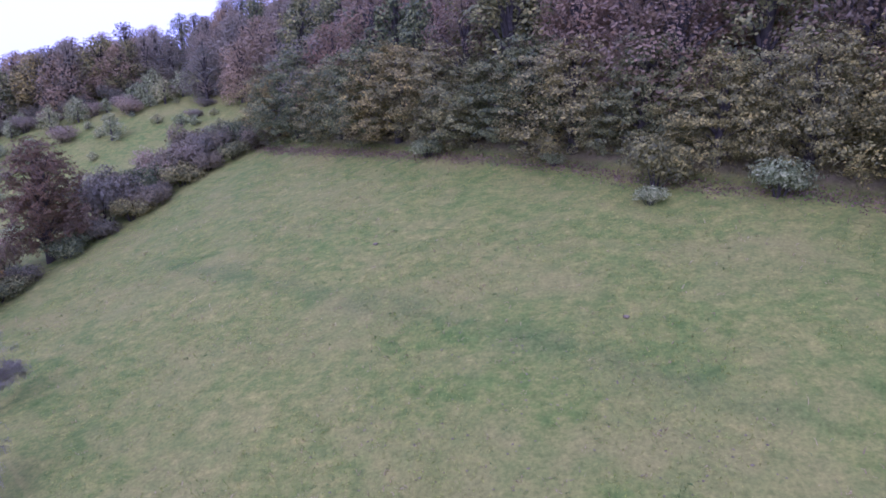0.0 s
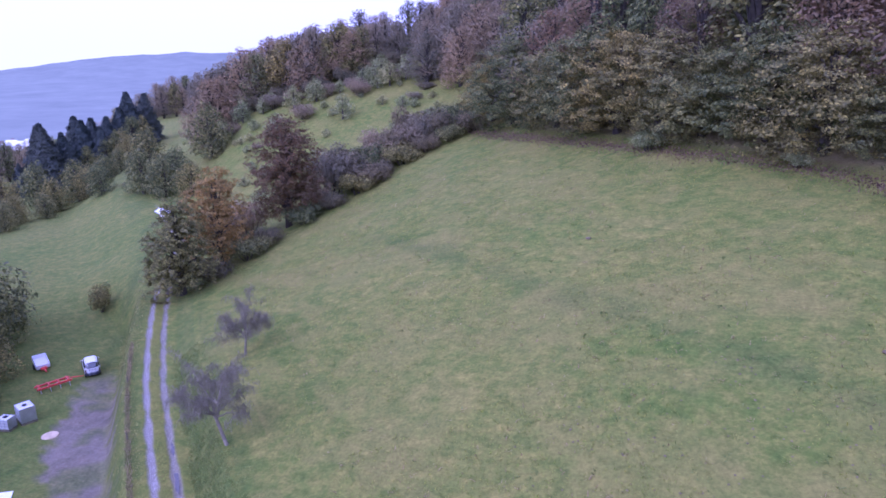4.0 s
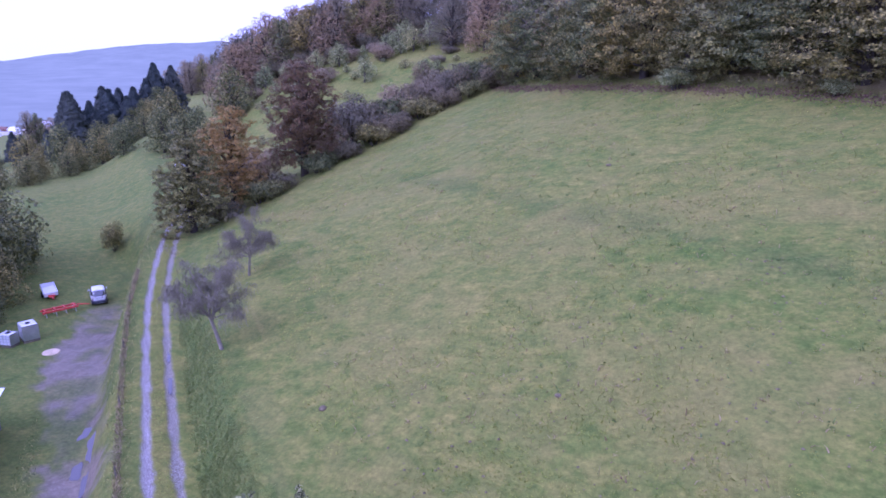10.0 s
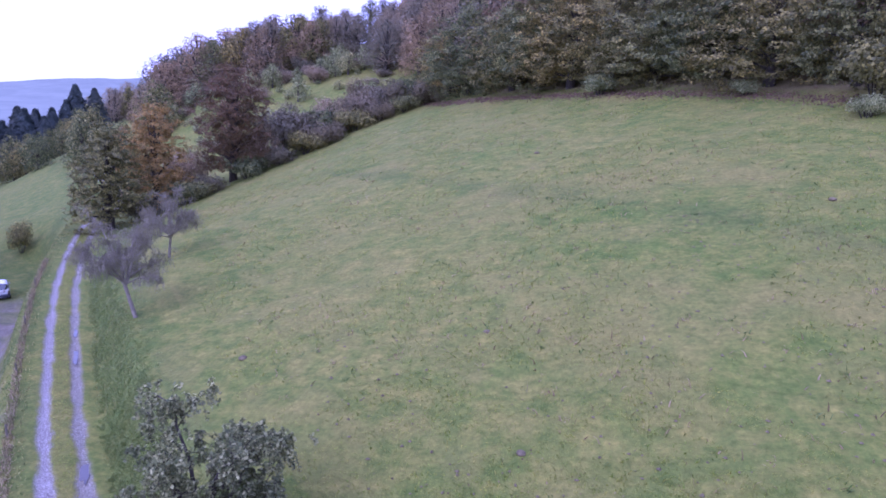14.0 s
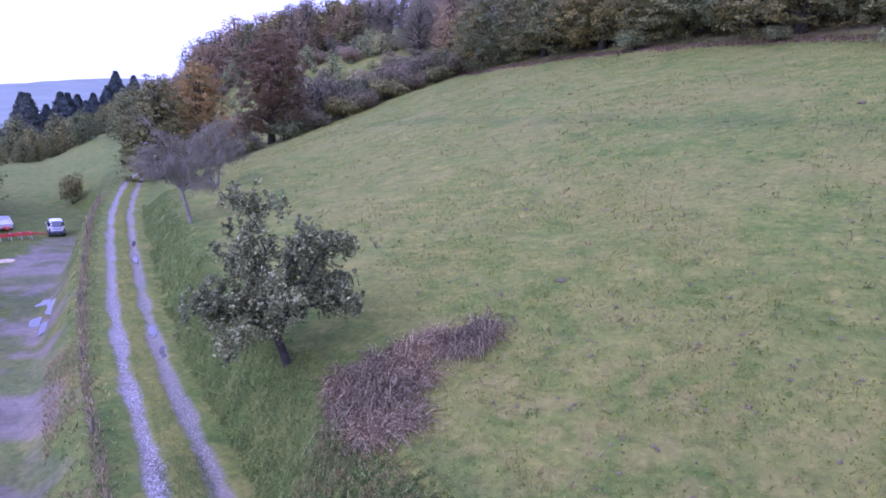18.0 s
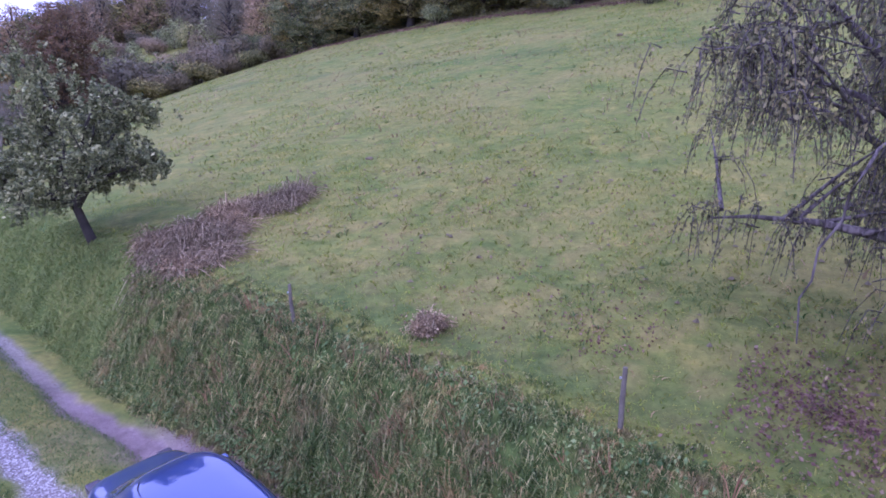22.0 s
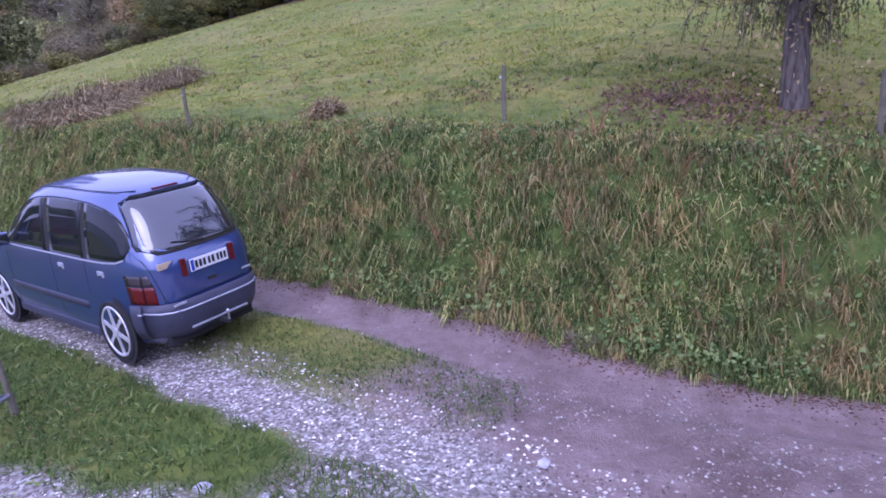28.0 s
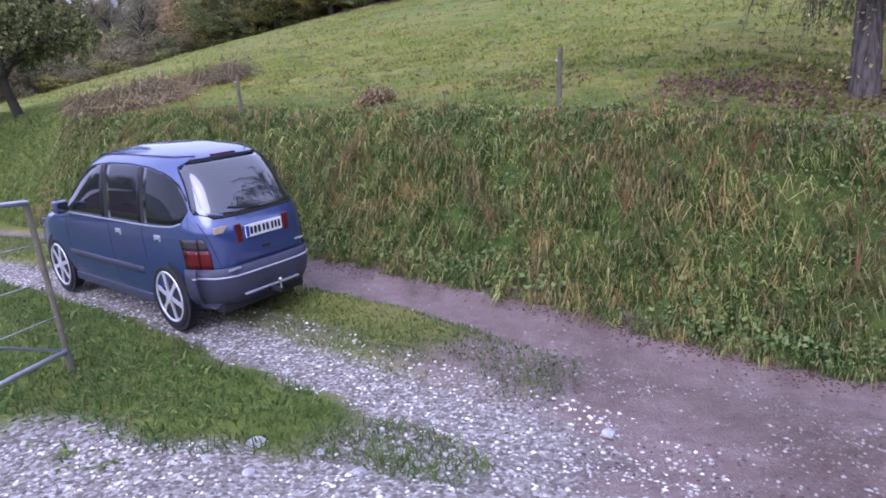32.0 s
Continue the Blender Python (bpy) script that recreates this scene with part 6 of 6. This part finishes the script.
                    row.append([bm.verts.new((cx - e * wide * math.sin(w), yo + sign * (lift - d), cz + e * wide * math.cos(w))) for e, d in ((-1, 0), (1, 0), (1, 0.03), (-1, 0.03))])
                for g, h in zip(row, row[1:]):
                    for e in range(4):
                        bm.faces.new((g[e], g[(e + 1) % 4], h[(e + 1) % 4], h[e]))
            bmesh.ops.create_cone(bm, cap_ends=True, segments=16, radius1=0.045, radius2=0.038, depth=0.03, matrix=Matrix.Translation((x, yo, 0.30)) @ Matrix.Rotation(math.pi / 2, 4, "X"))
            for a in range(36):
                w, w2 = a * 2 * math.pi / 36, (a + 1) * 2 * math.pi / 36
                rod(bm, (x + 0.232 * math.cos(w), yo - sign * 0.004, 0.30 + 0.232 * math.sin(w)), (x + 0.232 * math.cos(w2), yo - sign * 0.004, 0.30 + 0.232 * math.sin(w2)), 0.014, sides=5)
            part("rim", bm, M_RIM, wheel, "six-spoke alloy rim")

    # rear window with rounded corners, on the slope of the hatch
    rows = []
    for z in np.linspace(1.035, 1.485, 13):
        f = (z - 1.035) / 0.45
        w = (0.69 - 0.12 * f) * (1 - max(0.0, 0.12 - f) ** 2 * 14) * (1 - max(0.0, f - 0.88) ** 2 * 14)
        rows.append([(tail_x(y, z) - 0.007, y, z + 0.012 * (1 - (y / w) ** 2) * (f - 0.5)) for y in np.linspace(-w, w, 15)])
    part("rear_window", sheet(rows, (0.012, 0, -0.008)), M_GLASS, root, "dark rear window reflecting the sky", smooth=True)
    edge_line = [(tail_x(r[0][1] * 1.015, r[0][2]) - 0.004, r[0][1] * 1.015, r[0][2]) for r in rows]
    edge_line += [(p[0] + 0.002, p[1], p[2] + 0.010) for p in rows[-1]]
    edge_line += [(tail_x(r[-1][1] * 1.015, r[-1][2]) - 0.004, r[-1][1] * 1.015, r[-1][2]) for r in reversed(rows)]
    edge_line += [(p[0] - 0.002, p[1], p[2] - 0.010) for p in reversed(rows[0])]
    seam("window_seal", edge_line, 0.009, M_DARK)
    v, f = tube_arrays([(tail_x(y, z) - 0.022, y, z) for y, z in ((-0.03, 1.055), (0.15, 1.07), (0.36, 1.10))], [0.010, 0.008, 0.006], 6)
    part("wiper", mesh_from("wiper", v, f, M_DARK, True), M_DARK, root)
    part("brake_light", block(tail_x(0, 1.515) - 0.02, tail_x(0, 1.515) + 0.01, -0.17, 0.17, 1.503, 1.523, 0.005), M_TAIL, root, "slim high brake light")
    # seam round the hatch
    for sign in (1, -1):
        seam("hatch_gap", [(tail_x(sign * w, z) - 0.001, sign * w, z) for z, w in zip(np.linspace(0.62, 1.0, 8), np.linspace(0.60, 0.69, 8))], 0.004, M_DARK)
    seam("hatch_gap", [(tail_x(y, 0.62) - 0.001, y, 0.62) for y in np.linspace(-0.6, 0.6, 9)], 0.004, M_DARK)
    # windscreen
    rows = []
    for z in np.linspace(1.0, 1.47, 9):
        w = 0.72 - 0.22 * (z - 1.0) / 0.47
        rows.append([(nose_x(y, z) + 0.006, y, z) for y in np.linspace(-w, w, 11)])
    part("windscreen", sheet(rows, (-0.01, 0, -0.01)), M_GLASS, root, smooth=True)

    def wrap(z0, z1, grow, reach, material, label, parent, text=""):
        """A band round the tail, following the body."""
        zs = np.linspace(z0, z1, 5)
        rows = []
        for z, bulge in zip(zs, (0.6, 0.95, 1.0, 0.95, 0.6)):
            g = grow * bulge
            right = [(x, -(side_y(x, z) + g), z) for x in np.linspace(reach, -0.50, 5)]
            back = [(tail_x(y, z) - g, y, z) for y in np.linspace(-0.78, 0.78, 17)]
            left = [(x, side_y(x, z) + g, z) for x in np.linspace(-0.50, reach, 5)]
            rows.append(right + back + left)
        return part(label, sheet(rows, (0.004, 0, 0)), material, parent, text, smooth=True)

    bumper = wrap(0.27, 0.60, 0.055, -0.36, M_BUMPER, "rear_bumper", root, "grey-blue plastic bumper")
    wrap(0.505, 0.53, 0.062, -0.46, M_TRIM, "bumper_strip", bumper, "pale strip along the bumper")
    part("valance", block(-0.62, -0.45, -0.60, 0.60, 0.17, 0.30, 0.02), M_DARK, root)
    part("skid_strip", block(tail_x(0, 0.33) - 0.07, tail_x(0, 0.33) - 0.045, -0.40, 0.40, 0.325, 0.342, 0.004), M_TRIM, root)
    hitch = part("tow_bar", block(-0.90, -0.70, -0.03, 0.03, 0.28, 0.32, 0.006), M_DARK, root)
    bm = rod(bmesh.new(), (-0.89, 0, 0.31), (-0.89, 0, 0.37), 0.012)
    bmesh.ops.create_uvsphere(bm, u_segments=12, v_segments=8, radius=0.025, matrix=Matrix.Translation((-0.89, 0, 0.39)))
    part("ball", bm, M_STEEL, hitch)
    part("front_bumper", block(3.25, 3.48, -0.62, 0.62, 0.28, 0.56, 0.06), M_BUMPER, root)
    # number plate, its writing as bars
    xp = tail_x(0, 0.87)
    plate = part("number_plate", block(xp - 0.024, xp - 0.008, -0.26, 0.26, 0.815, 0.925, 0.004), M_PLATE, root, "white number plate with dark characters")
    part("plate_edge", block(xp - 0.027, xp - 0.022, 0.215, 0.255, 0.822, 0.918, 0.001), M_PLATE_BLUE, plate)
    for y0, w in ((0.185, 0.045), (0.13, 0.045), (0.075, 0.045), (0.01, 0.04), (-0.045, 0.045), (-0.115, 0.04), (-0.165, 0.04), (-0.215, 0.04)):
        part("character_bar", block(xp - 0.026, xp - 0.022, y0 - w / 2, y0 + w / 2 - 0.008, 0.838, 0.902, 0.001), M_INK, plate)
    part("hatch_grip", block(xp - 0.018, xp + 0.002, -0.06, 0.06, 0.69, 0.72, 0.006), M_DARK, root)
    xb = tail_x(0.53, 0.92)
    part("badge", block(xb - 0.012, xb + 0.004, 0.44, 0.62, 0.90, 0.955, 0.003), M_TAN, root, "small orange and white sticker")
    xb = tail_x(0.5, 0.60)
    part("badge", block(xb - 0.066, xb - 0.05, 0.42, 0.58, 0.575, 0.593, 0.002), M_TRIM, root, "small pale lettering bar")
    part("badge", block(tail_x(0.5, 0.66) - 0.012, tail_x(0.5, 0.66), -0.58, -0.44, 0.665, 0.683, 0.002), M_TRIM, root, "small pale lettering bar")
    return root


car = lofted_car("car", "dark blue compact family car parked on the track", M_CAR)
car.matrix_basis = spot(5.44, 2.80, 0.0, 5.5) @ pose(0, 0, 0, -8.4, -1.4, 0) @ Matrix.Diagonal((0.86, 0.70, 0.95, 1))
M_CAR_WHITE = plain("car_white_paint", (0.72, 0.73, 0.75), 0.3, grain=0.05)
white_car = lofted_car("car", "small white car parked at the yard's end", M_CAR_WHITE, 1)
put(white_car, 53.2, -5.3, 0.0, 10, (0.62, 0.6, 0.72))

# ---- the yard ----
shed = thing("shed", "low open-fronted shed with a white sheet roof", "shed")
put(shed, 25.5, -7.0, -0.45, 0)
Lx, Dy = 9.9, 3.4
part("back_wall", block(0, Lx, Dy - 0.12, Dy, -0.6, 2.15), M_SHED_WALL, shed)
for x in (0, Lx - 0.12):
    bm = bmesh.new()
    pts = [(x, 0.15, -0.6), (x, Dy - 0.12, -0.6), (x, Dy - 0.12, 2.12), (x, 0.15, 1.72)]
    f = bm.faces.new([bm.verts.new(p) for p in pts])
    r = bmesh.ops.extrude_face_region(bm, geom=[f])
    bmesh.ops.translate(bm, vec=(0.12, 0, 0), verts=[v for v in r["geom"] if isinstance(v, bmesh.types.BMVert)])
    part("end_wall", bm, M_SHED_WALL, shed)
for k in range(5):
    part("post", block(0.2 + k * 2.25, 0.34 + k * 2.25, 0.12, 0.26, -0.6, 1.74, 0.01), M_WOOD_POST, shed)
for k in (0, 1, 3):
    part("board_door", block(0.36 + k * 2.25, 1.3 + k * 2.25, 0.14, 0.18, -0.1, 1.6, 0.005), M_PLASTIC_WHITE if k == 1 else M_SHED_WALL, shed, "pale board leaning in the front" if k == 1 else "")
tilt = math.degrees(math.atan2(0.4, Dy))
for k in range(10):
    x0 = -0.25 + k * (Lx + 0.5) / 10
    part("roof_sheet", block(x0 + 0.004, x0 + (Lx + 0.5) / 10 - 0.004, -0.2, Dy + 0.2, 0.0, 0.035, 0.004, pose(0, 0, 1.73 + 0.004 * (k % 2), tilt, 0, 0)), M_SHED_ROOF, shed)
tank = thing("water_tank", "blue plastic water tank standing by the shed", "tank")
put(tank, 26.0, -5.15, 0.0, 12, 0.85)
part("body", block(-0.55, 0.55, -0.42, 0.42, 0.03, 0.85, 0.14), M_PLASTIC_BLUE, tank, smooth=True)
for x in (-0.3, 0.0, 0.3):
    part("rib", block(x - 0.04, x + 0.04, -0.44, 0.44, 0.05, 0.865, 0.03), M_PLASTIC_BLUE, tank)
bm = bmesh.new()
bmesh.ops.create_cone(bm, cap_ends=True, segments=20, radius1=0.16, radius2=0.15, depth=0.06, matrix=Matrix.Translation((0.12, 0.1, 0.885)))
part("cap", bm, M_PLASTIC_WHITE, tank, "white screw cap")
part("sticker", block(-0.555, -0.548, -0.12, 0.02, 0.40, 0.55), M_PLASTIC_WHITE, tank)

wagon = thing("hay_wagon", "old red-brown wooden hay wagon in the yard", "wagon")
put(wagon, 14.9, -2.85, 0.0, 5, (1, 1, 0.85))
for k in range(8):
    part("bed_plank", block(0.0, 2.6, 0.02 + k * 0.21, 0.21 + k * 0.21, 0.62, 0.66, 0.004), M_WOOD_RED, wagon)
for y in (0.1, 1.6):
    part("beam", block(0, 2.6, y - 0.05, y + 0.05, 0.50, 0.62, 0.008), M_WOOD_RED, wagon)
for y in (0.0, 0.42, 0.85, 1.27, 1.68):
    part("rack_post", block(2.52, 2.60, y - 0.03, y + 0.03, 0.62, 1.55, 0.006), M_WOOD_RED, wagon)
for z in (0.85, 1.12, 1.40, 1.52):
    part("rack_rail", block(2.535, 2.585, -0.05, 1.75, z - 0.035, z + 0.035, 0.006), M_WOOD_RED, wagon)
part("tail_board", block(-0.06, 0.0, 0.0, 1.7, 0.55, 0.92, 0.008), M_WOOD_RED, wagon)
for y in (0.03, 1.67):
    part("side_rail", block(0, 2.6, y - 0.025, y + 0.025, 0.70, 0.82, 0.006), M_WOOD_RED, wagon)
for x in (0.45, 2.1):
    for y in (-0.08, 1.78):
        bm = bmesh.new()
        bmesh.ops.create_cone(bm, cap_ends=True, segments=22, radius1=0.30, radius2=0.30, depth=0.14, matrix=Matrix.Translation((x, y, 0.28)) @ Matrix.Rotation(math.pi / 2, 4, "X"))
        wheel = part("wheel", bm, M_TYRE, wagon)
        bm = bmesh.new()
        bmesh.ops.create_cone(bm, cap_ends=True, segments=16, radius1=0.15, radius2=0.13, depth=0.17, matrix=Matrix.Translation((x, y, 0.28)) @ Matrix.Rotation(math.pi / 2, 4, "X"))
        part("hub", bm, M_WOOD_RED, wheel)
part("drawbar", rod(bmesh.new(), (-1.2, 0.85, 0.35), (0.05, 0.85, 0.52), 0.04, 0.05, 8), M_DARK, wagon)


def caged_tank(s, n, size, turn):
    root = thing("caged_tank", "white plastic tank in a steel cage", "tank", group="white tanks")
    put(root, s, n, 0.0, turn)
    a = size / 2
    part("body", block(-a, a, -a * 0.85, a * 0.85, 0.14, 0.14 + size * 0.95, 0.06), M_PLASTIC_WHITE, root)
    part("pallet", block(-a * 1.05, a * 1.05, -a * 0.9, a * 0.9, 0.0, 0.13, 0.01), M_WOOD_POST, root)
    for z in (0.3, 0.55, 0.8):
        part("cage_bar", block(-a - 0.02, a + 0.02, -a * 0.85 - 0.02, a * 0.85 + 0.02, 0.14 + size * z, 0.165 + size * z), M_STEEL, root)
    for x in (-a, -a / 3, a / 3, a):
        part("cage_bar", block(x - 0.012, x + 0.012, -a * 0.85 - 0.025, a * 0.85 + 0.025, 0.14, 0.14 + size * 0.97), M_STEEL, root)
    part("lid", block(-0.12, 0.12, -0.12, 0.12, 0.14 + size * 0.95, 0.20 + size * 0.95, 0.02), M_DARK, root)


caged_tank(47.6, -8.5, 0.98, 25)
caged_tank(46.9, -9.4, 0.72, 60)

board = thing("round_board", "pale round wooden board lying on the grass", "board")
put(board, 44.9, -6.9, 0.03, 0)
bm = bmesh.new()
bmesh.ops.create_cone(bm, cap_ends=True, segments=26, radius1=0.48, radius2=0.46, depth=0.06)
part("disc", bm, M_TAN, board)
part("batten", block(-0.4, 0.4, -0.06, 0.06, 0.028, 0.06, 0.006), M_TAN, board)

rake = thing("farm_implement", "red steel farm implement standing in the yard", "farm implement")
put(rake, 52.0, -7.6, 0.0, -65)
for y in (-0.28, 0.28):
    part("beam", block(-1.1, 1.1, y - 0.06, y + 0.06, 0.30, 0.42, 0.01), M_RED, rake)
for x in (-0.9, -0.3, 0.3, 0.9):
    part("cross_bar", block(x - 0.05, x + 0.05, -0.34, 0.34, 0.36, 0.46, 0.008), M_RED, rake)
    part("tine", rod(bmesh.new(), (x, -0.3, 0.36), (x, -0.42, 0.0), 0.025, 0.015), M_STEEL, rake)
    part("tine", rod(bmesh.new(), (x, 0.3, 0.36), (x, 0.2, 0.0), 0.025, 0.015), M_STEEL, rake)
part("drawbar", rod(bmesh.new(), (1.1, 0, 0.4), (1.9, 0, 0.2), 0.05, 0.04), M_RED, rake)

tipper = thing("tipping_trailer", "small trailer with a white tipped box on a red chassis", "trailer")
put(tipper, 56.0, -8.9, 0.0, 20, 0.72)
up = pose(0, 0, 0.55, 0, -18, 0)
part("box_floor", block(-0.9, 0.9, -0.62, 0.62, 0.0, 0.05, 0.01, up), M_PLASTIC_WHITE, tipper)
for y in (-0.62, 0.58):
    part("box_side", block(-0.9, 0.9, y, y + 0.04, 0.05, 0.48, 0.008, up), M_PLASTIC_WHITE, tipper)
for x in (-0.9, 0.86):
    part("box_end", block(x, x + 0.04, -0.58, 0.58, 0.05, 0.48, 0.008, up), M_PLASTIC_WHITE, tipper)
part("chassis", block(-1.3, 0.8, -0.3, 0.3, 0.30, 0.44, 0.02), M_RED, tipper)
part("drawbar", block(-2.1, -1.2, -0.06, 0.06, 0.32, 0.42, 0.01), M_RED, tipper)
for y in (-0.66, 0.66):
    bm = bmesh.new()
    bmesh.ops.create_cone(bm, cap_ends=True, segments=20, radius1=0.30, radius2=0.30, depth=0.16, matrix=Matrix.Translation((0.1, y, 0.29)) @ Matrix.Rotation(math.pi / 2, 4, "X"))
    part("wheel", bm, M_TYRE, tipper)


# ---- hut and far houses ----
def house(s, n, w, d, h, turn, label, group="houses of the far village", name="house"):
    root = thing(name, label, "house", group=group)
    put(root, s, n, -0.3, turn)
    part("wall", block(-w / 2, w / 2, -d / 2, d / 2, 0, h), M_HOUSE, root)
    bm = bmesh.new()
    a = [bm.verts.new(p) for p in ((-w / 2 - 0.3, -d / 2 - 0.4, h), (w / 2 + 0.3, -d / 2 - 0.4, h), (w / 2 + 0.3, d / 2 + 0.4, h), (-w / 2 - 0.3, d / 2 + 0.4, h), (-w / 2 - 0.3, 0, h + d * 0.4), (w / 2 + 0.3, 0, h + d * 0.4))]
    for f in ((0, 1, 5, 4), (2, 3, 4, 5), (0, 4, 3), (1, 2, 5), (0, 3, 2, 1)):
        bm.faces.new([a[j] for j in f])
    part("roof", bm, M_SHED_ROOF if (int(s) % 4 != 0 or s < 100) else M_TILE, root)
    for k in range(max(2, int(w / 3))):
        x = -w / 2 + (k + 0.5) * w / max(2, int(w / 3))
        part("window", block(x - 0.5, x + 0.5, -d / 2 - 0.03, -d / 2 + 0.05, h * 0.35, h * 0.7), M_GLASS, root)


house(89.5, 0.2, 1.3, 1.0, 0.9, 20, "small white hut behind the trees at the bend", "huts", "hut")
rh = np.random.default_rng(77)
for k in range(84):
    d = rh.uniform(700, 1150)
    a = radians(rh.uniform(8.2, 15.5))
    house(d * math.cos(a), -d * math.sin(a), rh.uniform(6, 10), rh.uniform(6, 8), rh.uniform(3.5, 5.5), rh.uniform(0, 180), "pale house in the far village in the valley")
